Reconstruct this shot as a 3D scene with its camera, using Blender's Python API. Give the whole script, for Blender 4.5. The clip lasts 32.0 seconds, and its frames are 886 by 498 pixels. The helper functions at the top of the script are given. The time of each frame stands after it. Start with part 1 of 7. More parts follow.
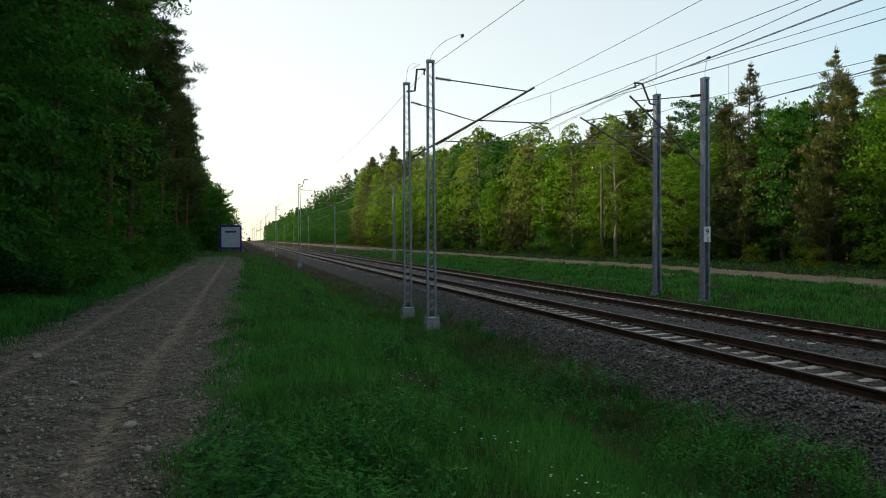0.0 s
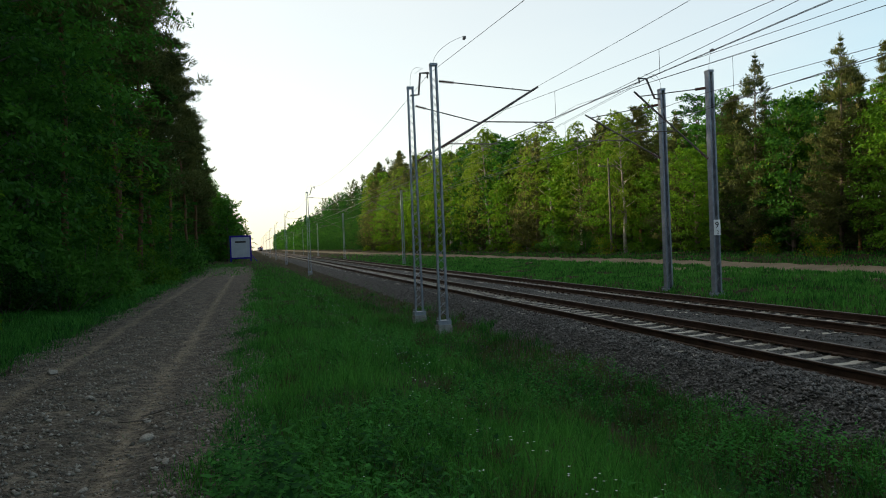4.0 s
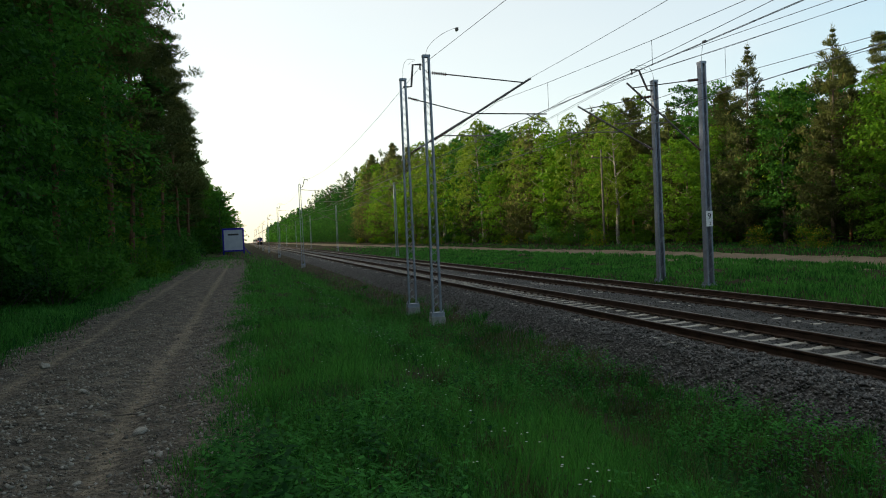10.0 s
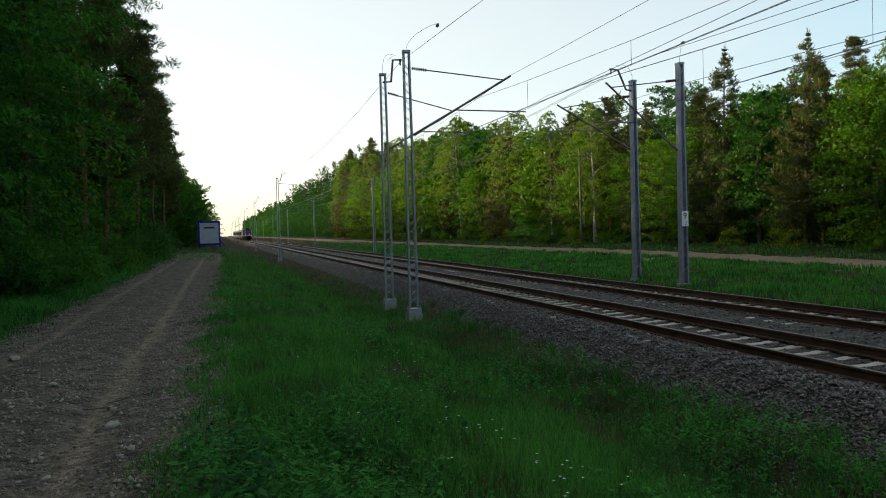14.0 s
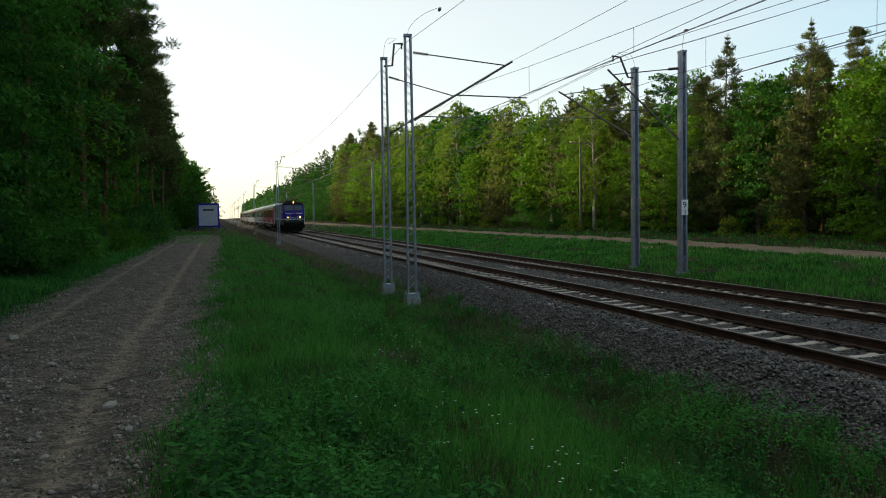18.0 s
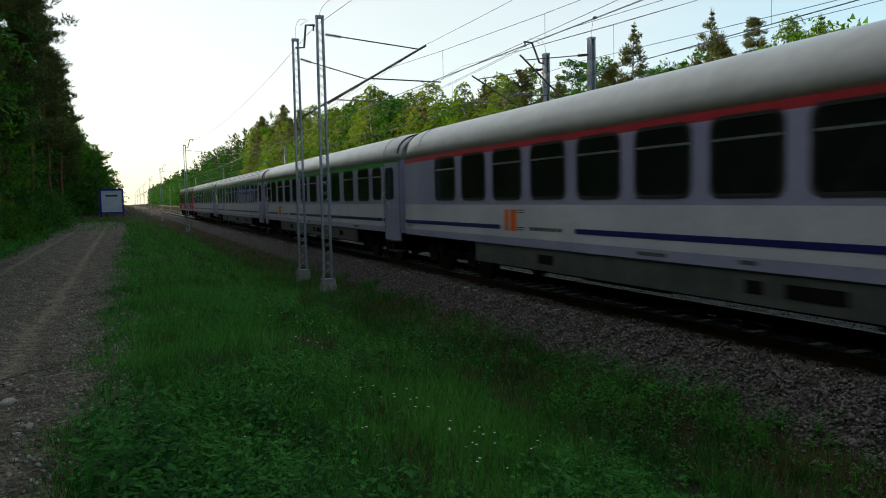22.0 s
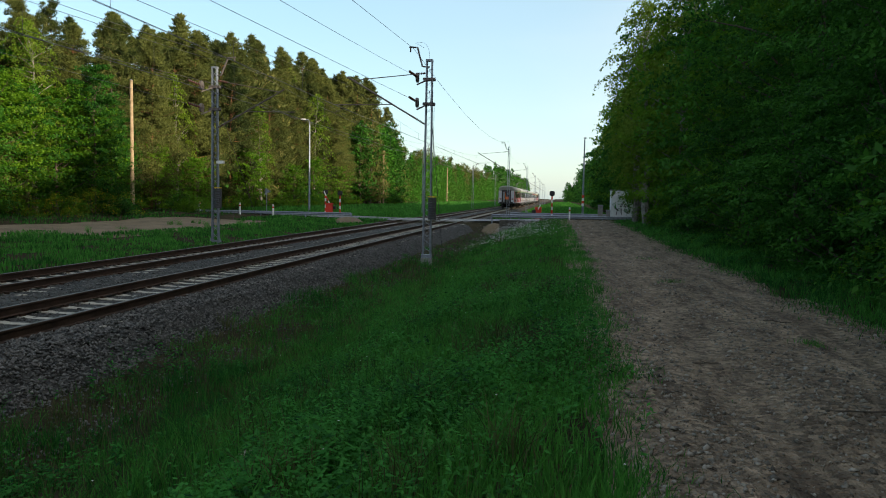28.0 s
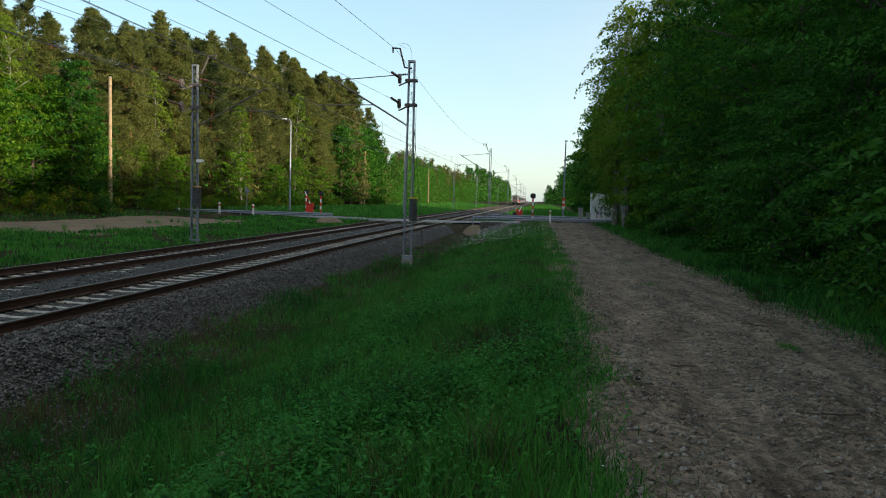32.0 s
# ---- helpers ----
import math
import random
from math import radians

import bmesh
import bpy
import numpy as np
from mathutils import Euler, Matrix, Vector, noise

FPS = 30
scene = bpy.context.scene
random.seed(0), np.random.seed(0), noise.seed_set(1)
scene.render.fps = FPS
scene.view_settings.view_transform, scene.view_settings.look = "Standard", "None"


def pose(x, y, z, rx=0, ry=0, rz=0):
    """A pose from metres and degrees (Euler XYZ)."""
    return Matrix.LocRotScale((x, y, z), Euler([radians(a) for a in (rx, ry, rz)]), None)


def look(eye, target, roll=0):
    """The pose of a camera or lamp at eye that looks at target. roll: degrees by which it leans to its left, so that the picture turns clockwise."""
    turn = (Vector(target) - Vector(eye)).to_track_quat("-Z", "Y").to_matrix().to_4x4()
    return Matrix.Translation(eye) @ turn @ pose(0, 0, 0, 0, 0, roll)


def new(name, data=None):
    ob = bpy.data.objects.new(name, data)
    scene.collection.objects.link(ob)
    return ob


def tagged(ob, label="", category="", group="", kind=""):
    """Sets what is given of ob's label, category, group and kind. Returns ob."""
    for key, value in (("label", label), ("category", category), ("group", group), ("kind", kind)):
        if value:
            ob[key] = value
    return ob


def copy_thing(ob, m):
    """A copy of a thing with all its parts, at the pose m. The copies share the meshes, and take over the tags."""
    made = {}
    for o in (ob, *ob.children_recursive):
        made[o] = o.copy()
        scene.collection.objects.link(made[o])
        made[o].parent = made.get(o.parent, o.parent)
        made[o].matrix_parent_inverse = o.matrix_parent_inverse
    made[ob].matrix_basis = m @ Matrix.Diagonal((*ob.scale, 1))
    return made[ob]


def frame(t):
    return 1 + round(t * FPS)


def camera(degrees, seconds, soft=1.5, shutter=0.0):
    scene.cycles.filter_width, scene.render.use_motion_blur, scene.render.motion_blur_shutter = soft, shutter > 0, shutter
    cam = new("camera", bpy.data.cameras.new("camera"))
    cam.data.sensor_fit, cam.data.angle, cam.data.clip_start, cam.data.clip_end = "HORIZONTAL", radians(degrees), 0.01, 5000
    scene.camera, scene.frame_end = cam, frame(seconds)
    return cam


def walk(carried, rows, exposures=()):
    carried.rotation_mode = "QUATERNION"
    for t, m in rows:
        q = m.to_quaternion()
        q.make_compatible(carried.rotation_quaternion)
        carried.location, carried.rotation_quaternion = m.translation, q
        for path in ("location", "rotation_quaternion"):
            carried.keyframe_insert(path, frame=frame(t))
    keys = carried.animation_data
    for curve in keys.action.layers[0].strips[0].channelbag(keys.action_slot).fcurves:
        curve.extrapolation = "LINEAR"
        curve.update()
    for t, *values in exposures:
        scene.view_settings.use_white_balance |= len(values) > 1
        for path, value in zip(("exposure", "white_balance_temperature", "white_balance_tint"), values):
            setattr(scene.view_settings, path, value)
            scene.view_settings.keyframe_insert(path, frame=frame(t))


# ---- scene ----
# ---- camera and light ----
cam = camera(60.72, 32.0, 1.0, 0.12)
PATH = [
    (0, 0, 0, 2.05, 89.2, 0.29, -14.98),
    (0.5, 0, 0, 2.05, 89.06, 0.57, -14.75),
    (1, 0, 0, 2.05, 88.91, 0.91, -14.69),
    (1.5, 0, 0, 2.05, 89.35, 1.24, -14.62),
    (2, 0, 0, 2.05, 89.62, 1.53, -14.48),
    (2.5, 0, 0, 2.05, 89.51, 1.85, -14.28),
    (3, 0, 0, 2.05, 89.44, 2.12, -14.25),
    (3.5, 0, 0, 2.05, 89.45, 2.24, -14.29),
    (5.5, 0, 0, 2.05, 89.29, 2.57, -14.21),
    (6, 0, 0, 2.05, 89.27, 2.49, -14.19),
    (6.5, 0, 0, 2.05, 89.2, 2.55, -14.23),
    (7, 0, 0, 2.05, 89.07, 2.72, -14.32),
    (7.5, 0, 0, 2.05, 88.98, 2.76, -14.36),
    (8, 0, 0, 2.05, 89.01, 2.67, -14.42),
    (8.5, 0, 0, 2.05, 88.97, 2.65, -14.46),
    (9, 0, 0, 2.05, 88.91, 2.75, -14.51),
    (9.5, 0, 0, 2.05, 88.86, 2.66, -14.66),
    (10, 0, 0, 2.05, 88.8, 2.51, -14.81),
    (10.5, 0, 0, 2.05, 88.75, 2.34, -14.97),
    (11, 0, 0, 2.05, 88.62, 2.2, -15.12),
    (11.5, 0, 0, 2.05, 88.53, 2.19, -15.2),
    (12, 0, 0, 2.05, 88.44, 2.21, -15.34),
    (12.5, 0, 0, 2.05, 88.39, 2.1, -15.68),
    (13, 0, 0, 2.05, 88.33, 2.04, -15.97),
    (13.5, 0, 0, 2.05, 88.38, 1.84, -16.24),
    (14, 0, 0, 2.05, 88.45, 1.71, -16.48),
    (14.5, 0, 0, 2.05, 88.43, 1.49, -16.57),
    (16.5, 0, 0, 2.05, 87.81, 0.86, -16.84),
    (17, 0, 0, 2.05, 87.42, 0.88, -16.69),
    (17.5, 0, 0, 2.05, 87.29, 0.91, -16.58),
    (18, 0, 0, 2.05, 87.35, 0.92, -16.53),
    (18.5, 0, 0, 2.05, 87.42, 0.92, -16.54),
    (19, 0, 0, 2.05, 87.29, 0.92, -16.66),
    (19.5, 0, 0, 2.05, 87.17, 0.59, -17.01),
    (20, 0, 0, 2.05, 87.23, 0.51, -18.28),
    (20.5, 0, 0, 2.05, 87.79, 0.11, -18.91),
    (21, 0, 0, 2.05, 87.36, -0.04, -20.51),
    (21.5, 0, 0, 2.05, 87.25, 0.31, -21.89),
    (22, 0, 0, 2.05, 86.05, 1.23, -22.92),
    (22.5, 0, 0, 2.05, 86.26, 2.12, -22.05),
    (23, 0, 0, 2.05, 86.12, 2.23, -22.07),
    (23.5, 0, 0, 2.05, 86.01, 1.02, -21.92),
    (24, 0, 0, 2.05, 86.13, 0.26, -22.62),
    (24.1, 0.007, 0, 2.049, 86.05, 0.33, -25.63),
    (24.2, 0.026, 0, 2.048, 85.97, 0.2, -32.13),
    (24.3, 0.055, 0, 2.046, 85.84, -0.05, -41.63),
    (24.4, 0.092, 0, 2.044, 85.74, -0.28, -52.63),
    (24.5, 0.135, 0, 2.041, 86.02, -1.37, -63.87),
    (24.6, 0.183, 0, 2.038, 86.61, -1.95, -75.16),
    (24.7, 0.232, 0, 2.035, 87.24, -2.37, -86.48),
    (24.8, 0.281, 0, 2.032, 87.93, -2.39, -97.82),
    (24.9, 0.329, 0, 2.029, 88.51, -2.61, -109.16),
    (25, 0.372, 0, 2.026, 89.01, -2.97, -120.49),
    (25.1, 0.409, 0, 2.024, 89.09, -2.48, -131.73),
    (25.2, 0.438, 0, 2.022, 88.95, -2.29, -140.94),
    (25.3, 0.457, 0, 2.021, 88.6, -2.24, -148.15),
    (25.4, 0.464, 0, 2.02, 88.04, -2.18, -153.64),
    (25.5, 0.464, 0, 2.02, 87.61, -2.13, -157.83),
    (25.6, 0.464, 0, 2.02, 87.28, -2.1, -161.03),
    (25.7, 0.464, 0, 2.02, 86.69, -1.92, -163.42),
    (25.8, 0.464, 0, 2.02, 86.2, -1.78, -165.22),
    (25.9, 0.464, 0, 2.02, 85.88, -1.68, -166.42),
    (26, 0.464, 0, 2.02, 85.66, -1.61, -167.22),
    (26.5, 0.464, 0, 2.02, 85.94, -1.63, -169.02),
    (28.5, 0.464, 0, 2.02, 86.07, -0.89, -171.88),
    (29, 0.464, 0, 2.02, 86.29, -1.03, -172.06),
    (29.5, 0.464, 0, 2.02, 86.29, -1.17, -172.31),
    (30, 0.464, 0, 2.02, 86.21, -1.1, -172.56),
    (30.5, 0.464, 0, 2.02, 86.18, -1.17, -172.9),
    (31, 0.464, 0, 2.02, 86.2, -1.35, -173.1),
    (31.5, 0.464, 0, 2.02, 86.17, -1.55, -173.15),
    (32, 0.464, 0, 2.02, 86.15, -1.57, -172.91),
]
walk(cam, [(t, pose(x, y, z, a, b, c)) for t, x, y, z, a, b, c in PATH], [(0, 1.12, 6820, 7), (24.0, 1.12, 6820, 7), (25.4, 1.12, 6520, 7), (32.0, 1.12, 6520, 7)])

SUN_AZ, SUN_EL = -64.0, 14.5          # degrees from the line's far end towards the wood beside the dirt road
world = bpy.data.worlds.new("sky")
scene.world = world
world.use_nodes = True
wn = world.node_tree.nodes
sky = wn.new("ShaderNodeTexSky")
sky.sky_type, sky.sun_disc = "NISHITA", False
sky.sun_elevation, sky.sun_rotation = radians(SUN_EL), radians(SUN_AZ)
sky.air_density, sky.dust_density, sky.ozone_density = 1.0, 0.8, 1.0
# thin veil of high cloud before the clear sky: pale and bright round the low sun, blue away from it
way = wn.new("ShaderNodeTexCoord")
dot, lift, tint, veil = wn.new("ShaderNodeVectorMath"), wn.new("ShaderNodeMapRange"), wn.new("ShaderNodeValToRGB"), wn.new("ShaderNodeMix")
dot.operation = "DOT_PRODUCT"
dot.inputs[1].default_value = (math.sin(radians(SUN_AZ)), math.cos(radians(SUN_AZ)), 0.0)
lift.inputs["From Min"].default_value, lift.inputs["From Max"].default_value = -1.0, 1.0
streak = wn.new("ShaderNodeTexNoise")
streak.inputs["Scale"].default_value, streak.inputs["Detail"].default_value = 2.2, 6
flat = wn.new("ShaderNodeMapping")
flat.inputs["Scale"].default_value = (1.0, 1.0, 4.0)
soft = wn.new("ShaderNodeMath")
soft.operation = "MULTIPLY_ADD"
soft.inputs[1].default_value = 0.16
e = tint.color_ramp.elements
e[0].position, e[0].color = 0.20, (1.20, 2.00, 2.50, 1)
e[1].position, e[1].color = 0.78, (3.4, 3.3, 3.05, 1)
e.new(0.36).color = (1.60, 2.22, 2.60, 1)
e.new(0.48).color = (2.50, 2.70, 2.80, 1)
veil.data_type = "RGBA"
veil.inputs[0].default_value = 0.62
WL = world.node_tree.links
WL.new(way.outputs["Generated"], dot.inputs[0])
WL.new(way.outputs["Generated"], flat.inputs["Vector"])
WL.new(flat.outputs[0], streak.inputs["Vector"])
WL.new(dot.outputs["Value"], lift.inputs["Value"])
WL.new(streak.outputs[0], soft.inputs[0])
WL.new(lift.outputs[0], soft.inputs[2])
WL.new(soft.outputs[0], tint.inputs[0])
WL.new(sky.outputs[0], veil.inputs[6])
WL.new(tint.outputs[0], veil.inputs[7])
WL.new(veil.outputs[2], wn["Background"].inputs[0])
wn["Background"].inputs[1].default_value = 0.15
sun = new("sun", bpy.data.lights.new("sun", "SUN"))
sun.data.energy, sun.data.angle, sun.data.color = 4.2, radians(0.8), (1.0, 0.82, 0.56)
sun.matrix_world = look((math.sin(radians(SUN_AZ)) * 90, math.cos(radians(SUN_AZ)) * 90, 90 * math.tan(radians(SUN_EL))), (0, 0, 0))

# ---- materials ----
def surf(name, dark, light, scale=4.0, rough=0.8, bump=0.0, metal=0.0, fine=40.0, spec=0.3, per_piece=0.0):
    """A surface that varies at two scales between two colours."""
    m = bpy.data.materials.new(name)
    m.use_nodes = True
    nt = m.node_tree
    N, K = nt.nodes, nt.links
    b = N["Principled BSDF"]
    b.inputs["Roughness"].default_value, b.inputs["Metallic"].default_value = rough, metal
    b.inputs["Specular IOR Level"].default_value = spec
    co = N.new("ShaderNodeTexCoord")
    n1, n2 = N.new("ShaderNodeTexNoise"), N.new("ShaderNodeTexNoise")
    n1.inputs["Scale"].default_value, n2.inputs["Scale"].default_value = scale, fine
    n1.inputs["Detail"].default_value, n2.inputs["Detail"].default_value = 4, 3
    for n in (n1, n2):
        K.new(co.outputs["Object"], n.inputs["Vector"])
    mix = N.new("ShaderNodeMath")
    mix.operation = "MULTIPLY_ADD"
    mix.inputs[1].default_value = 0.6
    half = N.new("ShaderNodeMath")
    half.operation = "MULTIPLY"
    half.inputs[1].default_value = 0.4
    K.new(n2.outputs[0], half.inputs[0])
    K.new(n1.outputs[0], mix.inputs[0])
    K.new(half.outputs[0], mix.inputs[2])
    last = mix.outputs[0]
    if per_piece:
        info, add = N.new("ShaderNodeObjectInfo"), N.new("ShaderNodeMath")
        add.operation = "MULTIPLY_ADD"
        add.inputs[1].default_value = per_piece
        K.new(info.outputs["Random"], add.inputs[0])
        K.new(last, add.inputs[2])
        last = add.outputs[0]
    ramp = N.new("ShaderNodeValToRGB")
    ramp.color_ramp.elements[0].position, ramp.color_ramp.elements[1].position = 0.36, 0.66 + per_piece
    ramp.color_ramp.elements[0].color, ramp.color_ramp.elements[1].color = (*dark, 1), (*light, 1)
    K.new(last, ramp.inputs[0])
    K.new(ramp.outputs[0], b.inputs["Base Color"])
    if bump:
        bu = N.new("ShaderNodeBump")
        bu.inputs["Strength"].default_value, bu.inputs["Distance"].default_value = 1.0, bump
        K.new(n2.outputs[0], bu.inputs["Height"])
        K.new(bu.outputs[0], b.inputs["Normal"])
    return m


def leaf_mat(name, dark, light, translucent=0.45, gloss=0.012, island=0.45):
    m = bpy.data.materials.new(name)
    m.use_nodes = True
    nt = m.node_tree
    N, K = nt.nodes, nt.links
    N.remove(N["Principled BSDF"])
    out = N["Material Output"]
    info, geo = N.new("ShaderNodeObjectInfo"), N.new("ShaderNodeNewGeometry")
    a = N.new("ShaderNodeMath")
    a.operation = "MULTIPLY_ADD"
    a.inputs[1].default_value = 0.55
    h = N.new("ShaderNodeMath")
    h.operation = "MULTIPLY"
    h.inputs[1].default_value = island
    K.new(geo.outputs["Random Per Island"], h.inputs[0])
    K.new(info.outputs["Random"], a.inputs[0])
    K.new(h.outputs[0], a.inputs[2])
    ramp = N.new("ShaderNodeValToRGB")
    ramp.color_ramp.elements[0].color, ramp.color_ramp.elements[1].color = (*dark, 1), (*light, 1)
    co, nz, v = N.new("ShaderNodeTexCoord"), N.new("ShaderNodeTexNoise"), N.new("ShaderNodeMath")
    nz.inputs["Scale"].default_value, nz.inputs["Detail"].default_value = 0.55, 3
    v.operation = "MULTIPLY_ADD"
    v.inputs[1].default_value = 1.7
    K.new(co.outputs["Object"], nz.inputs["Vector"])
    K.new(nz.outputs[0], v.inputs[0])
    low = N.new("ShaderNodeMath")
    low.operation = "SUBTRACT"
    low.inputs[1].default_value = 0.625 + island / 2
    K.new(a.outputs[0], low.inputs[0])
    K.new(low.outputs[0], v.inputs[2])
    K.new(v.outputs[0], ramp.inputs[0])
    d, t, g = N.new("ShaderNodeBsdfDiffuse"), N.new("ShaderNodeBsdfTranslucent"), N.new("ShaderNodeBsdfGlossy")
    g.inputs["Roughness"].default_value = 0.5
    g.inputs["Color"].default_value = (0.6, 0.6, 0.6, 1)
    K.new(ramp.outputs[0], d.inputs["Color"])
    K.new(ramp.outputs[0], t.inputs["Color"])
    m1, m2 = N.new("ShaderNodeMixShader"), N.new("ShaderNodeMixShader")
    m1.inputs[0].default_value, m2.inputs[0].default_value = translucent, gloss
    K.new(d.outputs[0], m1.inputs[1])
    K.new(t.outputs[0], m1.inputs[2])
    K.new(m1.outputs[0], m2.inputs[1])
    K.new(g.outputs[0], m2.inputs[2])
    K.new(m2.outputs[0], out.inputs["Surface"])
    return m


def glow(name, colour, strength):
    m = bpy.data.materials.new(name)
    m.use_nodes = True
    b = m.node_tree.nodes["Principled BSDF"]
    b.inputs["Base Color"].default_value = (*colour, 1)
    b.inputs["Emission Color"].default_value = (*colour, 1)
    b.inputs["Emission Strength"].default_value = strength
    return m


M_VERGE = surf("verge_soil", (0.020, 0.022, 0.011), (0.062, 0.048, 0.029), 0.9, 0.97, 0.08, fine=22, spec=0.05)
M_ROAD = surf("gravelly_dirt", (0.045, 0.036, 0.028), (0.175, 0.138, 0.102), 3.2, 0.95, 0.10, fine=26)
def add_ruts(m):
    """Pale worn wheel tracks along the road, wavering with the noise."""
    N, K = m.node_tree.nodes, m.node_tree.links
    b = N["Principled BSDF"]
    base = b.inputs["Base Color"].links[0].from_socket
    co, sep, n = N.new("ShaderNodeTexCoord"), N.new("ShaderNodeSeparateXYZ"), N.new("ShaderNodeTexNoise")
    n.inputs["Scale"].default_value, n.inputs["Detail"].default_value = 0.8, 5
    K.new(co.outputs["Object"], sep.inputs[0])
    K.new(co.outputs["Object"], n.inputs["Vector"])
    add = N.new("ShaderNodeMath")
    add.operation = "MULTIPLY_ADD"
    add.inputs[1].default_value = 0.35
    K.new(n.outputs[0], add.inputs[0])
    K.new(sep.outputs[0], add.inputs[2])
    ramp = N.new("ShaderNodeValToRGB")
    rng = N.new("ShaderNodeMapRange")
    rng.inputs["From Min"].default_value, rng.inputs["From Max"].default_value = -4.0, 0.8
    K.new(add.outputs[0], rng.inputs["Value"])
    K.new(rng.outputs[0], ramp.inputs[0])
    e = ramp.color_ramp.elements
    e[0].position, e[0].color = 0.0, (0, 0, 0, 1)
    e[1].position, e[1].color = 1.0, (0, 0, 0, 1)
    for p, v in ((0.215, 0.0), (0.25, 0.7), (0.285, 0.0), (0.585, 0.0), (0.618, 0.85), (0.655, 0.0)):
        e.new(p).color = (v, v, v, 1)
    mix = N.new("ShaderNodeMix")
    mix.data_type = "RGBA"
    K.new(ramp.outputs[0], mix.inputs[0])
    K.new(base, mix.inputs[6])
    mix.inputs[7].default_value = (0.215, 0.165, 0.116, 1)
    # the stretch towards the crossing is bare brown earth with little gravel
    south, earth, blot = N.new("ShaderNodeMapRange"), N.new("ShaderNodeMix"), N.new("ShaderNodeValToRGB")
    south.inputs["From Min"].default_value, south.inputs["From Max"].default_value = 2.0, -4.0
    K.new(sep.outputs[1], south.inputs["Value"])
    grain, drawn = N.new("ShaderNodeTexNoise"), N.new("ShaderNodeMapping")
    drawn.inputs["Scale"].default_value = (2.6, 0.55, 1.0)
    grain.inputs["Scale"].default_value, grain.inputs["Detail"].default_value, grain.inputs["Roughness"].default_value = 1.3, 8, 0.68
    K.new(co.outputs["Object"], drawn.inputs["Vector"])
    K.new(drawn.outputs[0], grain.inputs["Vector"])
    K.new(grain.outputs[0], blot.inputs[0])
    blot.color_ramp.elements[0].position, blot.color_ramp.elements[0].color = 0.35, (0.095, 0.066, 0.045, 1)
    blot.color_ramp.elements[1].position, blot.color_ramp.elements[1].color = 0.65, (0.275, 0.205, 0.145, 1)
    earth.data_type = "RGBA"
    K.new(south.outputs[0], earth.inputs[0])
    K.new(mix.outputs[2], earth.inputs[6])
    K.new(blot.outputs[0], earth.inputs[7])
    K.new(earth.outputs[2], b.inputs["Base Color"])
    return m


def add_pebbles(m, scale):
    """Stones pressed into the dirt: cells of differing shade with raised middles."""
    N, K = m.node_tree.nodes, m.node_tree.links
    b = N["Principled BSDF"]
    base = b.inputs["Base Color"].links[0].from_socket
    co, vo, val = N.new("ShaderNodeTexCoord"), N.new("ShaderNodeTexVoronoi"), N.new("ShaderNodeMapRange")
    vo.inputs["Scale"].default_value = scale
    K.new(co.outputs["Object"], vo.inputs["Vector"])
    sep = N.new("ShaderNodeSeparateColor")
    K.new(vo.outputs["Color"], sep.inputs[0])
    val.inputs["To Min"].default_value, val.inputs["To Max"].default_value = 0.55, 1.5
    K.new(sep.outputs[0], val.inputs["Value"])
    mix = N.new("ShaderNodeMix")
    mix.data_type, mix.blend_type = "RGBA", "MULTIPLY"
    mix.inputs[0].default_value = 1.0
    K.new(base, mix.inputs[6])
    K.new(val.outputs[0], mix.inputs[7])
    K.new(mix.outputs[2], b.inputs["Base Color"])
    bu = N.new("ShaderNodeBump")
    bu.invert = True
    bu.inputs["Distance"].default_value = 0.02
    K.new(vo.outputs["Distance"], bu.inputs["Height"])
    old = b.inputs["Normal"].links[0].from_socket
    K.new(old, bu.inputs["Normal"])
    K.new(bu.outputs[0], b.inputs["Normal"])


add_ruts(M_ROAD)
add_pebbles(M_ROAD, 16)
M_SAND = surf("pale_sand", (0.105, 0.080, 0.050), (0.20, 0.152, 0.10), 0.7, 0.95, 0.03, fine=20)
M_BALLAST = surf("ballast", (0.014, 0.013, 0.012), (0.072, 0.067, 0.062), 3.0, 0.9, 0.06, fine=24)
add_pebbles(M_BALLAST, 18)
M_PEBBLE = surf("pebble", (0.16, 0.135, 0.11), (0.40, 0.36, 0.31), 9.0, 0.85, 0.0, fine=60)
M_RAIL = surf("rusty_rail_side", (0.030, 0.018, 0.012), (0.075, 0.042, 0.027), 3.0, 0.8, 0.004, 0.3, fine=50)
M_HEAD = surf("worn_rail_head", (0.07, 0.055, 0.045), (0.13, 0.105, 0.09), 2.0, 0.5, 0.0, 0.5)
M_SLEEPER = surf("concrete_sleeper", (0.25, 0.225, 0.185), (0.42, 0.385, 0.33), 5.0, 0.9, 0.004, fine=45, per_piece=0.15)
M_YELLOW = surf("yellow_paint", (0.60, 0.38, 0.03), (0.75, 0.50, 0.05), 6.0, 0.6)
M_ZINC = surf("galvanised_steel", (0.18, 0.205, 0.25), (0.29, 0.32, 0.38), 5.0, 0.5, 0.002, 0.55)
M_DARKSTEEL = surf("weathered_steel_tube", (0.075, 0.065, 0.065), (0.15, 0.13, 0.13), 8.0, 0.6, 0.0, 0.4)
M_WIRE = surf("oxidised_wire", (0.05, 0.05, 0.055), (0.10, 0.10, 0.11), 3.0, 0.5, 0.0, 0.6)
M_CONCRETE = surf("grey_concrete", (0.17, 0.17, 0.165), (0.29, 0.29, 0.28), 5.0, 0.9, 0.006, fine=35)
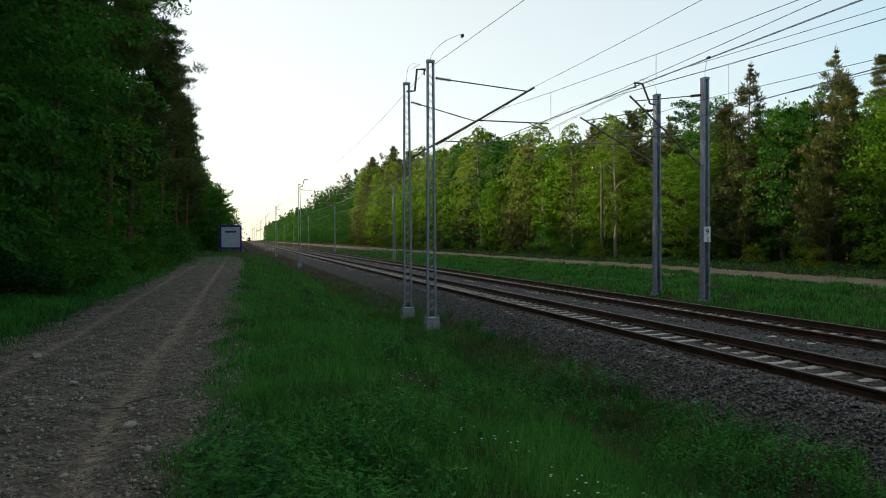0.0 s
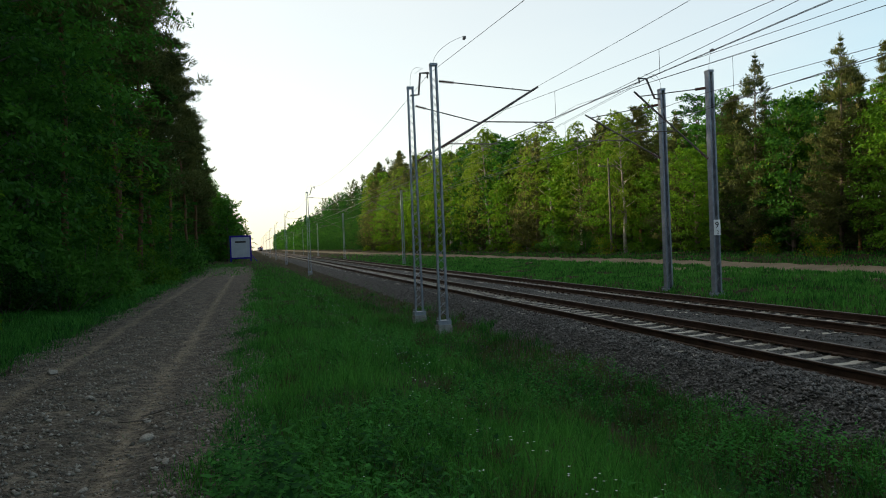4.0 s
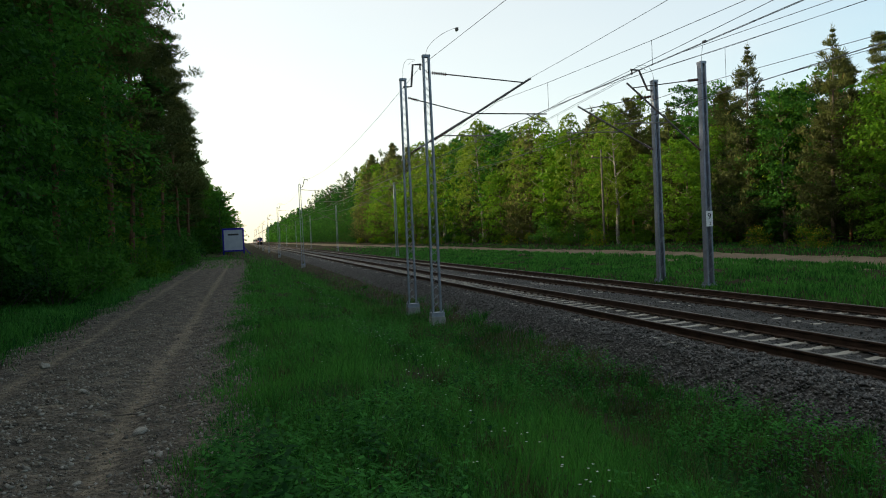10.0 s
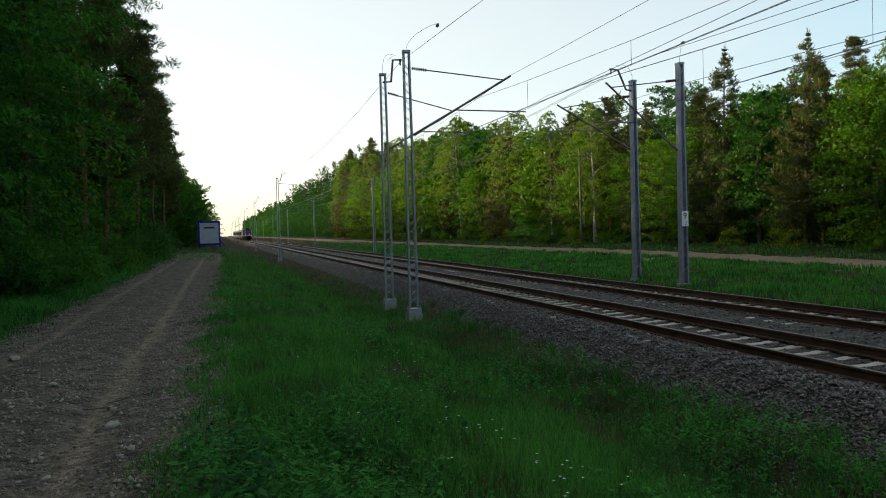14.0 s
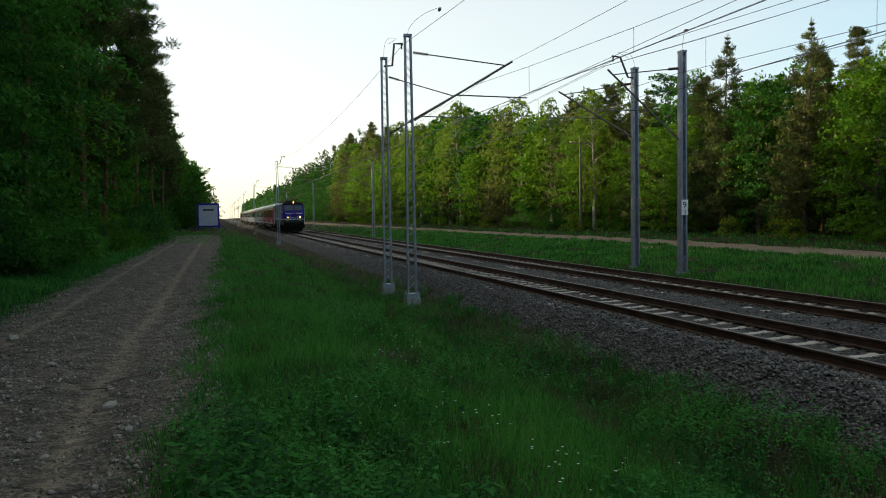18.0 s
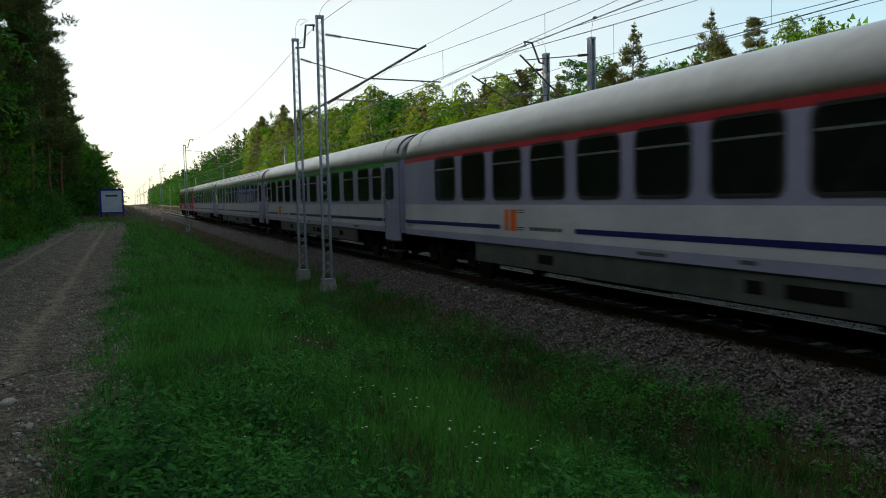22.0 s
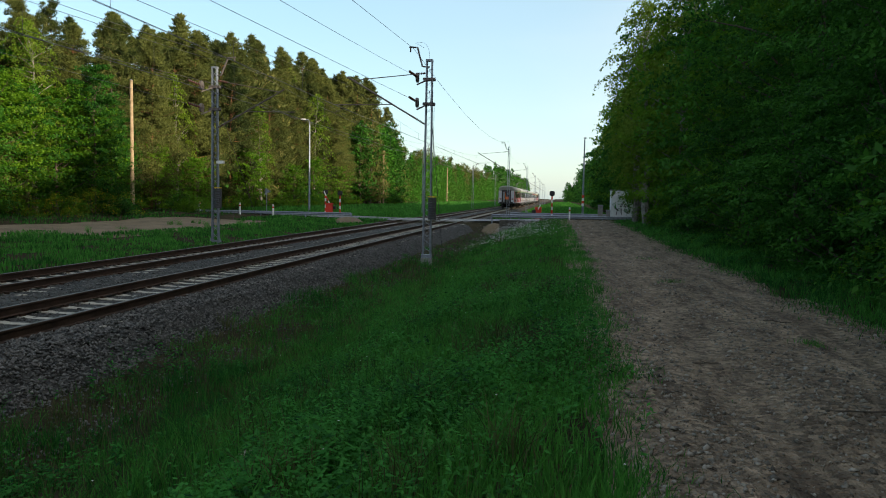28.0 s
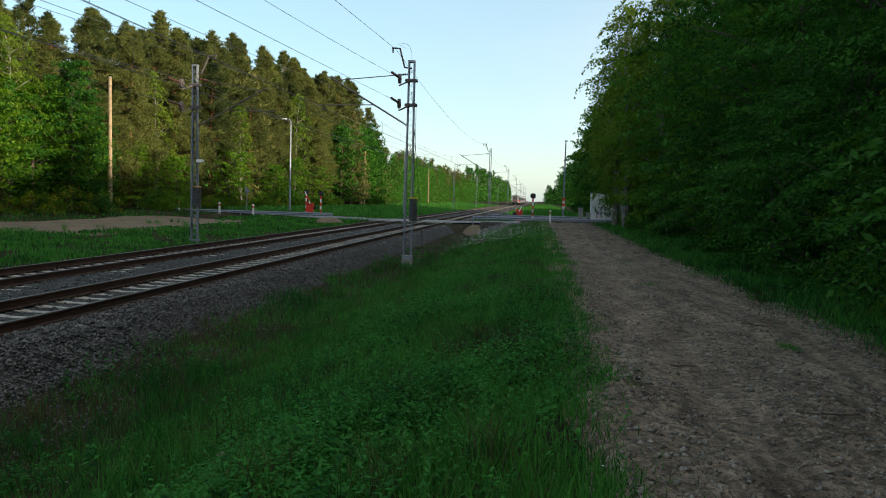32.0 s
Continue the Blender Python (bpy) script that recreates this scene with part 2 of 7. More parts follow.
M_OLDCONCRETE = surf("stained_concrete", (0.05, 0.048, 0.042), (0.12, 0.115, 0.10), 4.0, 0.95, 0.008, fine=30)
M_INSUL = surf("brown_insulator", (0.05, 0.025, 0.02), (0.09, 0.045, 0.035), 12.0, 0.25)
M_WHITE = surf("white_paint", (0.62, 0.63, 0.66), (0.78, 0.79, 0.80), 3.0, 0.5)
M_WEIGHT = surf("grey_cast_weight", (0.035, 0.036, 0.04), (0.07, 0.072, 0.08), 6.0, 0.7)
# white greyed and blued: the wood's shade on the board is in the colour
M_SHADEBOARD = surf("shaded_white_board", (0.26, 0.28, 0.32), (0.34, 0.36, 0.40), 1.5, 0.6)
M_BLACK = surf("black_paint", (0.012, 0.012, 0.014), (0.03, 0.03, 0.032), 5.0, 0.55)
M_RED = surf("signal_red", (0.50, 0.03, 0.02), (0.65, 0.06, 0.03), 5.0, 0.5)
M_WOODPOLE = surf("weathered_wooden_pole", (0.20, 0.145, 0.09), (0.36, 0.28, 0.19), 4.0, 0.9, 0.01, fine=60)
M_ASPHALT = surf("old_asphalt", (0.14, 0.14, 0.15), (0.22, 0.22, 0.23), 2.0, 0.9, 0.006, fine=60)
M_BARK = surf("grey_bark", (0.045, 0.035, 0.028), (0.12, 0.10, 0.08), 3.0, 0.95, 0.02, fine=22)
M_PINEBARK = surf("orange_pine_bark", (0.055, 0.030, 0.018), (0.19, 0.090, 0.043), 1.5, 0.95, 0.02, fine=18)
M_BIRCHBARK = surf("birch_bark", (0.06, 0.055, 0.05), (0.30, 0.285, 0.26), 2.5, 0.85, 0.006, fine=14)
M_LEAF = leaf_mat("broad_leaves", (0.008, 0.045, 0.008), (0.062, 0.195, 0.020), 0.42)
M_LEAF2 = leaf_mat("fresh_leaves", (0.034, 0.110, 0.006), (0.120, 0.240, 0.014), 0.45)
M_BIRCH = leaf_mat("birch_leaves", (0.065, 0.135, 0.010), (0.160, 0.235, 0.024), 0.5)
M_NEEDLE = leaf_mat("pine_needles", (0.018, 0.034, 0.011), (0.108, 0.124, 0.034), 0.2)
M_CANDLE = leaf_mat("pine_shoots", (0.11, 0.12, 0.035), (0.20, 0.19, 0.07), 0.3)
M_GORSE = leaf_mat("yellow_flowers", (0.30, 0.22, 0.01), (0.50, 0.36, 0.02), 0.3)
M_GRASS = leaf_mat("grass_blades", (0.014, 0.082, 0.015), (0.084, 0.275, 0.042), 0.4, 0.008, 0.95)
M_DRYGRASS = leaf_mat("dry_grass", (0.032, 0.055, 0.016), (0.125, 0.125, 0.052), 0.4, 0.01, 0.9)
M_HERB = leaf_mat("herb_leaves", (0.006, 0.052, 0.010), (0.056, 0.235, 0.038), 0.4, 0.012, 0.95)
M_PETAL = leaf_mat("white_petals", (0.60, 0.60, 0.58), (0.85, 0.85, 0.82), 0.4)


# ---- building helpers ----
class Geo:
    """Vertices and faces gathered for one mesh."""
    def __init__(self):
        self.v, self.f = [], []

    def add(self, vs, fs):
        n = len(self.v)
        self.v += [tuple(p) for p in vs]
        self.f += [tuple(i + n for i in f) for f in fs]
        return self

    def box(self, x0, x1, y0, y1, z0, z1, c=0.0):
        """A box; c chamfers the edges along y."""
        if c:
            pts = [(x0 + c, z0), (x1 - c, z0), (x1, z0 + c), (x1, z1 - c), (x1 - c, z1), (x0 + c, z1), (x0, z1 - c), (x0, z0 + c)]
            return self.sweep_y(pts, y0, y1)
        vs = [(x, y, z) for z in (z0, z1) for y in (y0, y1) for x in (x0, x1)]
        return self.add(vs, [(0, 2, 3, 1), (4, 5, 7, 6), (0, 1, 5, 4), (2, 6, 7, 3), (0, 4, 6, 2), (1, 3, 7, 5)])

    def sweep_y(self, pts, y0, y1, cap=True):
        """A closed outline of (x, z), anticlockwise, carried from y0 to y1."""
        n = len(pts)
        vs = [(x, y, z) for y in (y0, y1) for x, z in pts]
        fs = [(i, i + n, (i + 1) % n + n, (i + 1) % n) for i in range(n)]
        if cap:
            fs += [tuple(range(n)), tuple(range(2 * n - 1, n - 1, -1))]
        return self.add(vs, fs)

    def sweep_x(self, pts, x0, x1):
        """A closed outline of (y, z) carried from x0 to x1."""
        n = len(pts)
        vs = [(x, y, z) for x in (x0, x1) for y, z in pts]
        fs = [(i, (i + 1) % n, (i + 1) % n + n, i + n) for i in range(n)]
        return self.add(vs, fs + [tuple(range(n - 1, -1, -1)), tuple(range(n, 2 * n))])

    def tube(self, p0, p1, r0, r1=None, n=8, cap=True):
        p0, p1 = Vector(p0), Vector(p1)
        r1 = r0 if r1 is None else r1
        q = (p1 - p0).to_track_quat("Z", "Y")
        vs = [p + q @ Vector((r * math.cos(2 * math.pi * k / n), r * math.sin(2 * math.pi * k / n), 0)) for p, r in ((p0, r0), (p1, r1)) for k in range(n)]
        fs = [(k, (k + 1) % n, (k + 1) % n + n, k + n) for k in range(n)]
        if cap:
            fs += [tuple(range(n - 1, -1, -1)), tuple(range(n, 2 * n))]
        return self.add(vs, fs)

    def line(self, pts, r, n=6):
        """One round bar bent through the points."""
        pts = [Vector(p) for p in pts]
        vs, k = [], len(pts)
        for i, p in enumerate(pts):
            q = (pts[min(i + 1, k - 1)] - pts[max(i - 1, 0)]).to_track_quat("Z", "Y")
            vs += [p + q @ Vector((r * math.cos(2 * math.pi * j / n), r * math.sin(2 * math.pi * j / n), 0)) for j in range(n)]
        fs = [(i * n + j, i * n + (j + 1) % n, (i + 1) * n + (j + 1) % n, (i + 1) * n + j) for i in range(k - 1) for j in range(n)]
        return self.add(vs, fs + [tuple(range(n - 1, -1, -1)), tuple(range((k - 1) * n, k * n))])

    def bar(self, p0, p1, w, d):
        """A square bar between two points."""
        p0, p1 = Vector(p0), Vector(p1)
        q = (p1 - p0).to_track_quat("Z", "Y")
        vs = [p + q @ Vector((sx * w / 2, sy * d / 2, 0)) for p in (p0, p1) for sx, sy in ((-1, -1), (1, -1), (1, 1), (-1, 1))]
        return self.add(vs, [(0, 1, 5, 4), (1, 2, 6, 5), (2, 3, 7, 6), (3, 0, 4, 7), (3, 2, 1, 0), (4, 5, 6, 7)])

    def mesh(self, name, mat, smooth=False):
        me = bpy.data.meshes.new(name)
        me.from_pydata(self.v, [], self.f)
        me.materials.append(mat)
        if smooth:
            me.polygons.foreach_set("use_smooth", [True] * len(me.polygons))
        me.update()
        return me


def quads(name, P, mat, smooth=False):
    """A mesh of loose leaves from an array of shape (n, corners, 3)."""
    n, k, _ = P.shape
    me = bpy.data.meshes.new(name)
    me.vertices.add(n * k)
    me.vertices.foreach_set("co", P.reshape(-1).astype(np.float32))
    me.loops.add(n * k)
    me.loops.foreach_set("vertex_index", np.arange(n * k, dtype=np.int32))
    me.polygons.add(n)
    me.polygons.foreach_set("loop_start", np.arange(0, n * k, k, dtype=np.int32))
    me.materials.append(mat)
    me.update(calc_edges=True)
    return me


def solids(name, V, F, mat):
    """A mesh of many alike solids: V (n, k, 3), F the triangles of one."""
    n, k, _ = V.shape
    F = np.asarray(F, dtype=np.int32)
    idx = (F[None] + (np.arange(n, dtype=np.int32) * k)[:, None, None]).reshape(-1)
    me = bpy.data.meshes.new(name)
    me.vertices.add(n * k)
    me.vertices.foreach_set("co", V.reshape(-1).astype(np.float32))
    me.loops.add(len(idx))
    me.loops.foreach_set("vertex_index", idx)
    me.polygons.add(n * len(F))
    me.polygons.foreach_set("loop_start", np.arange(0, len(idx), 3, dtype=np.int32))
    me.materials.append(mat)
    me.update(calc_edges=True)
    return me


def part(name, geo, mat=None, parent=None, label="", smooth=False):
    """One mesh object, under a thing or a part."""
    me = geo.mesh(name, mat, smooth) if isinstance(geo, Geo) else geo
    ob = new(name, me)
    if parent is not None:
        ob.parent = parent
    return tagged(ob, label)


def thing(name, label, category, group="", kind="", at=None):
    ob = tagged(new(name), label, category, group, kind)
    ob.empty_display_size = 0.2
    if at is not None:
        ob.matrix_basis = at
    return ob


def lettering(text, size, mat, name="lettering"):
    """Raised letters in the plane of y (reading direction) and z, standing out towards -x."""
    cu = bpy.data.curves.new(name, "FONT")
    cu.body, cu.size, cu.extrude = text, size, 0.003
    cu.resolution_u = 2
    ob = bpy.data.objects.new(name, cu)
    scene.collection.objects.link(ob)
    bpy.context.view_layer.update()
    me = bpy.data.meshes.new_from_object(ob.evaluated_get(bpy.context.evaluated_depsgraph_get()))
    bpy.data.objects.remove(ob)
    me.transform(Matrix(((0, 0, -1, 0), (-1, 0, 0, 0), (0, 1, 0, 0), (0, 0, 0, 1))))
    me.materials.clear()
    me.materials.append(mat)
    return me


def sm(a, b, x):
    t = np.clip((x - a) / (b - a), 0, 1)
    return t * t * (3 - 2 * t)


# ---- the lie of the land ----
T1, T2 = 9.0, 12.71                    # centre lines of the two tracks; rail tops lie at z = 0
RNG = np.random.default_rng(7)
PROFILE_X = [-1500, -40, -12, -6, -4.3, -3.6, -2.2, -0.9, -0.1, 0.8, 2.2, 3.4, 4.6, 5.4, 6.1, 6.9, 7.4, 14.3, 15.0, 16.2, 18.5, 20.5, 22.0, 25.0, 28.4, 30.5, 34, 60, 1500]
PROFILE_Z = [2.0, 0.7, 0.50, 0.42, 0.36, 0.31, 0.34, 0.31, 0.34, 0.30, 0.05, -0.30, -0.70, -0.86, -0.74, -0.62, -0.62, -0.62, -0.42, -0.22, -0.12, -0.02, 0.06, 0.12, 0.24, 0.36, 0.5, 1.0, 6.0]


def gz(x, y):
    """Height of the ground; near the level crossing the ditch is filled and the ground rises to the rails."""
    x, y = np.asarray(x, float), np.asarray(y, float)
    z = np.interp(x, PROFILE_X, PROFILE_Z)
    w = 0.06 * np.sin(x * 1.7 + y * 0.43) * np.sin(y * 0.61 - x * 0.5) + 0.035 * np.sin(x * 3.9 - y * 2.3)
    rough = np.where((x > -4.2) & (x < -0.2), 0.35, 1.0) * np.where((x > 6.6) & (x < 15), 0.0, 1.0)
    cross = sm(-58.5, -61.5, y) * sm(-74, -70.5, y)
    flat = np.where((x > 0) & (x < 40), np.maximum(z, -0.10), z)
    return z * (1 - cross) + flat * cross + w * rough * (1 - cross)


def graded(lo, hi, near, step):
    """Stations that lie close together round zero and far apart at the ends."""
    out, p = [0.0], 0.0
    while p < hi:
        p += step * (1 + max(0, p - near) * 0.06)
        out.append(min(p, hi))
    p = 0.0
    while p > lo:
        p -= step * (1 + max(0, -p - near) * 0.06)
        out.insert(0, max(p, lo))
    return np.array(out)


def sheet(name, xs, ys, zf, mat):
    X, Y = np.meshgrid(xs, ys)
    Z = zf(X, Y)
    V = np.stack([X, Y, Z], -1).reshape(-1, 3)
    nx, ny = len(xs), len(ys)
    i = np.arange((ny - 1) * nx).reshape(ny - 1, nx)[:, :-1].reshape(-1)
    F = np.stack([i, i + 1, i + nx + 1, i + nx], -1)
    me = bpy.data.meshes.new(name)
    me.from_pydata(V.tolist(), [], F.tolist())
    me.materials.append(mat)
    me.polygons.foreach_set("use_smooth", [True] * len(me.polygons))
    return me


XS = np.unique(np.concatenate([[-1500, -600, -250, -120, -70, -45, -30, -22, -16, -12, -9, -7.5], np.arange(-6.4, 7.5, 0.2), np.arange(7.5, 14.5, 1.0),
                               np.arange(14.5, 34, 0.5), [36, 40, 46, 55, 70, 100, 180, 400, 800, 1500]]))
YS = graded(-1500, 1500, 22, 0.4)
def bend(y):
    """How far the dirt road has swung into the wood."""
    return -3.2 * sm(62, 125, np.asarray(y, float))


def bare(x, y):
    """The ground sheet dips under the two roads."""
    x0 = x - bend(y)
    return gz(x, y) - 0.16 * sm(-4.5, -4.1, x0) * sm(0.40, 0.0, x0) * sm(93, 85, y) * sm(-62.5, -61, y) - 0.2 * sm(21.6, 22.6, x + 2.2 * sm(-24, -32, y)) * sm(28.9, 28.0, x) * sm(-60, -52, y)


ground = tagged(part("ground", sheet("ground", XS, YS, bare, M_VERGE)), "uneven earth under grass and forest litter", "ground", kind="structure")

# dirt road on the camera's side, with two worn wheel tracks, and the sandy road beyond the line
def road_z(x, y):
    wob = 0.12 * np.sin(y * 0.31) + 0.06 * np.sin(y * 1.1)
    rut = -0.05 * np.exp(-((x + 1.25 + wob * 0.5) / 0.28) ** 2) - 0.045 * np.exp(-((x + 2.95 + wob * 0.5) / 0.30) ** 2)
    rag = 0.20 * np.sin(y * 0.9) + 0.14 * np.sin(y * 2.3 + 1) + 0.09 * np.sin(y * 5.3)
    edge = -0.4 * sm(78, 92, y) - 0.22 * (sm(-0.05, 0.40, x + 0.5 * rag - 0.10 * sm(20, 40, y)) + sm(-3.7, -4.2, x + rag))
    return gz(x + bend(y), y) + 0.02 + rut + edge + 0.012 * np.sin(x * 9 + y * 4) * np.sin(y * 7.3 - x * 3)


def sand_z(x, y):
    wob = 0.5 * np.sin(y * 0.11) + 0.2 * np.sin(y * 0.43)
    end = sm(-57, -49, y)
    return gz(x, y) + 0.03 * end - 0.2 * (sm(24.0, 23.2, x + wob + 3.4 * sm(-24, -34, y)) + sm(26.3, 27.3, x + wob - 1.2 * sm(-24, -34, y))) - 0.25 * (1 - end)


road = tagged(part("road", sheet("road", np.arange(-4.6, 0.51, 0.15), graded(-61.5, 96, 22, 0.25), road_z, M_ROAD)), "stony dirt forest road with pale wheel tracks", "road", kind="structure")
tagged(part("road_sandy", sheet("road_sandy", np.arange(19.5, 29.3, 0.4), graded(-62, 600, 30, 0.6), sand_z, M_SAND)), "pale sandy track between the line and the wood", "road", kind="structure")

for v in road.data.vertices:
    v.co.x += float(bend(v.co.y))

# ballast bed under both tracks
def ballast_z(x, y):
    z = np.interp(x, [6.3, 6.75, 7.45, 7.75, 14.0, 14.35, 14.9, 15.3], [-0.95, -0.66, -0.25, -0.180, -0.180, -0.24, -0.52, -0.75])
    for c in (T1, T2):
        z = z - 0.034 * sm(0.86, 0.7, np.abs(x - c))
    calm = np.where((np.abs(x - T1) < 0.75) | (np.abs(x - T2) < 0.75), 0.25, 1.0)
    return z + calm * 0.022 * np.sin(x * 11 + y * 5.1) * np.sin(y * 6.7 - x * 4.3) + calm * 0.015 * np.sin(y * 1.3 + x)


bed = tagged(part("ballast", sheet("ballast", np.arange(6.3, 15.31, 0.15), graded(-900, 900, 20, 0.3), ballast_z, M_BALLAST)), "grey crushed-stone ballast shouldering both tracks", "ballast", kind="structure")


# ---- tracks ----
def rail(x):
    g, h = Geo(), Geo()
    pts = [(-0.07, -0.172), (0.07, -0.172), (0.07, -0.16), (0.012, -0.145), (0.012, -0.045), (0.036, -0.035), (0.036, -0.006), (-0.036, -0.006), (-0.036, -0.035), (-0.012, -0.045), (-0.012, -0.145), (-0.07, -0.16)]
    g.sweep_y([(x + a, b) for a, b in pts], -900, 900)
    h.sweep_y([(x - 0.034, -0.0055), (x + 0.034, -0.0055), (x + 0.028, 0.0), (x - 0.028, 0.0)], -900, 900)
    return g, h


def sleeper_geo():
    prof = [(-0.13, -0.40), (0.13, -0.40), (0.085, -0.19), (-0.085, -0.19)]
    g = Geo()
    vs, xs = [], [-1.3, -1.28, -0.95, -0.55, -0.42, 0.42, 0.55, 0.95, 1.28, 1.3]
    for x in xs:
        d = -0.018 if abs(x) < 0.5 else (-0.02 if abs(x) > 1.29 else 0.0)
        vs += [(x, y, z + (d if z > -0.3 else 0)) for y, z in prof]
    fs = []
    for i in range(len(xs) - 1):
        fs += [(4 * i + k, 4 * i + (k + 1) % 4, 4 * i + 4 + (k + 1) % 4, 4 * i + 4 + k) for k in range(4)]
    n = 4 * (len(xs) - 1)
    return g.add(vs, fs + [(3, 2, 1, 0), (n, n + 1, n + 2, n + 3)])


def clip_geo():
    g = Geo()
    for s in (-0.7535, 0.7535):
        for d in (-0.115, 0.115):
            g.box(s + d - 0.03, s + d + 0.03, -0.05, 0.05, -0.19, -0.145)
    return g


SLEEPER, CLIPS = sleeper_geo().mesh("sleeper", M_SLEEPER), clip_geo().mesh("rail_clips", M_RAIL)
YSLEEPER = sleeper_geo().mesh("sleeper", M_YELLOW)


def track(cx, label):
    tr = thing("railway_track", label, "railway track", kind="structure")
    for s in (-0.7535, 0.7535):
        g, h = rail(cx + s)
        r = part("rail", g, M_RAIL, tr, "rusty brown steel rail")
        part("running_surface", h, M_HEAD, r, "polished rail head")
    far, farclip = Geo(), Geo()
    sg = sleeper_geo()
    for k in range(-560, 800):
        y = k * 0.6 + 0.13
        if -69.2 < y < -62.8:
            continue
        if -150 <= k < 150:
            yel = cx == T1 and k in (-3, -8)
            s = part("sleeper", YSLEEPER if yel else SLEEPER, None, tr, "concrete sleeper painted yellow" if yel else "")
            s.location = (cx, y, random.uniform(-0.006, 0.004))
            s.rotation_euler = (0, 0, random.uniform(-0.012, 0.012))
            if -60 <= k < 70:
                c = part("rail_clips", CLIPS, None, s)
        else:
            far.add([(cx + a, y + b, c) for a, b, c in sg.v], sg.f)
    tagged(part("distant_sleepers", far, M_SLEEPER, tr), kind="stuff")
    return tr


track(T1, "near track of rusty rails on concrete sleepers")
track(T2, "far track of rusty rails on concrete sleepers")


# ---- wood: the trees ----
def leaves(centres, radii, count, size, flat=0.0, droop=0.0, aspect=1.7, squash=0.7):
    """Small leaf sprays scattered round the clump centres: an array of three-cornered sprays."""
    c = np.repeat(centres, count, 0)
    r = np.repeat(radii, count)
    n = len(c)
    d = RNG.normal(size=(n, 3))
    d /= np.linalg.norm(d, axis=1, keepdims=True)
    d *= (RNG.random((n, 1)) ** 0.45)
    d[:, 2] *= squash
    p = c + d * r[:, None]
    u = RNG.normal(size=(n, 3))
    u[:, 2] = u[:, 2] * (1 - flat) - droop
    u /= np.linalg.norm(u, axis=1, keepdims=True)
    w = np.cross(u, RNG.normal(size=(n, 3)))
    w /= np.linalg.norm(w, axis=1, keepdims=True) + 1e-9
    s = size * RNG.uniform(0.6, 1.4, (n, 1))
    a, b = u * s * aspect / 2, w * s / 2
    return np.stack([p - a, p + b + a * 0.45, p - b * 0.75 + a * 0.85], 1)


def boughs(centres, out, radii, count, size, droop=0.3, thick=0.34, kite=False):
    """Leaves laid along boughs: long outward, thin upward, tips hanging, the leaf faces mostly turned up."""
    n = len(centres) * count
    c, r = np.repeat(centres, count, 0), np.repeat(radii, count)[:, None]
    o = np.repeat(out / (np.linalg.norm(out, axis=1, keepdims=True) + 1e-9), count, 0)
    side = np.stack([-o[:, 1], o[:, 0], 0 * o[:, 0]], -1)
    side /= np.linalg.norm(side, axis=1, keepdims=True) + 1e-9
    along = RNG.uniform(-1, 1, (n, 1))
    width = (1.05 - 0.75 * np.clip(along, 0, 1)) * RNG.normal(0, 0.42, (n, 1))
    lift = RNG.normal(0, 1, (n, 1)) * thick * 0.5
    p = c + o * along * r * 1.35 + side * width * r
    p[:, 2:] += lift * r - droop * r * (np.clip(along + 0.4, 0, 2) ** 2) - 0.25 * droop * r * width ** 2
    u = o * 0.7 + RNG.normal(0, 0.75, (n, 3))
    u[:, 2] -= droop + 0.15
    u /= np.linalg.norm(u, axis=1, keepdims=True)
    up = RNG.normal(0, 0.55, (n, 3)) + np.array([0, 0, 1.0]) + o * 0.45
    w = np.cross(u, up)
    w /= np.linalg.norm(w, axis=1, keepdims=True) + 1e-9
    s = size * RNG.uniform(0.6, 1.35, (n, 1))
    a, b = u * s * 0.85, w * s * 0.40
    if kite:
        return np.stack([p - a, p + b - a * 0.1, p + a, p - b - a * 0.1], 1)
    return np.stack([p - a, p + b * 1.25 + a * 0.3, p - b * 1.1 + a * 0.75], 1)


def needles(centres, radii, count, size, width, squash=0.45, rise=0.45):
    """Tufts of narrow needle sprays that stand out and up from the twig ends."""
    n = len(centres) * count
    c, r = np.repeat(centres, count, 0), np.repeat(radii, count)[:, None]
    d = RNG.normal(size=(n, 3))
    d /= np.linalg.norm(d, axis=1, keepdims=True)
    q = d * RNG.random((n, 1)) ** 0.5
    q[:, 2] *= squash
    p = c + q * r
    u = d + RNG.normal(0, 0.35, (n, 3))
    u[:, 2] = np.abs(u[:, 2]) * 0.8 + rise * 0.5
    u /= np.linalg.norm(u, axis=1, keepdims=True)
    w = np.cross(u, RNG.normal(size=(n, 3)))
    w /= np.linalg.norm(w, axis=1, keepdims=True) + 1e-9
    s = size * RNG.uniform(0.6, 1.4, (n, 1))
    return np.stack([p - w * width, p + w * width, p + u * s], 1)


def limb(g, p, d, length, r, n=5, bend=0.25, steps=3):
    p, d = Vector(p), Vector(d).normalized()
    for k in range(steps):
        q = p + d * (length / steps)
        r2 = r * (0.72 if k < steps - 1 else 0.35)
        g.tube(p, q, r, r2, n, False)
        p, r = q, r2
        d = (d + Vector((random.uniform(-bend, bend), random.uniform(-bend, bend), random.uniform(-bend * 0.3, bend)))).normalized()
    return p


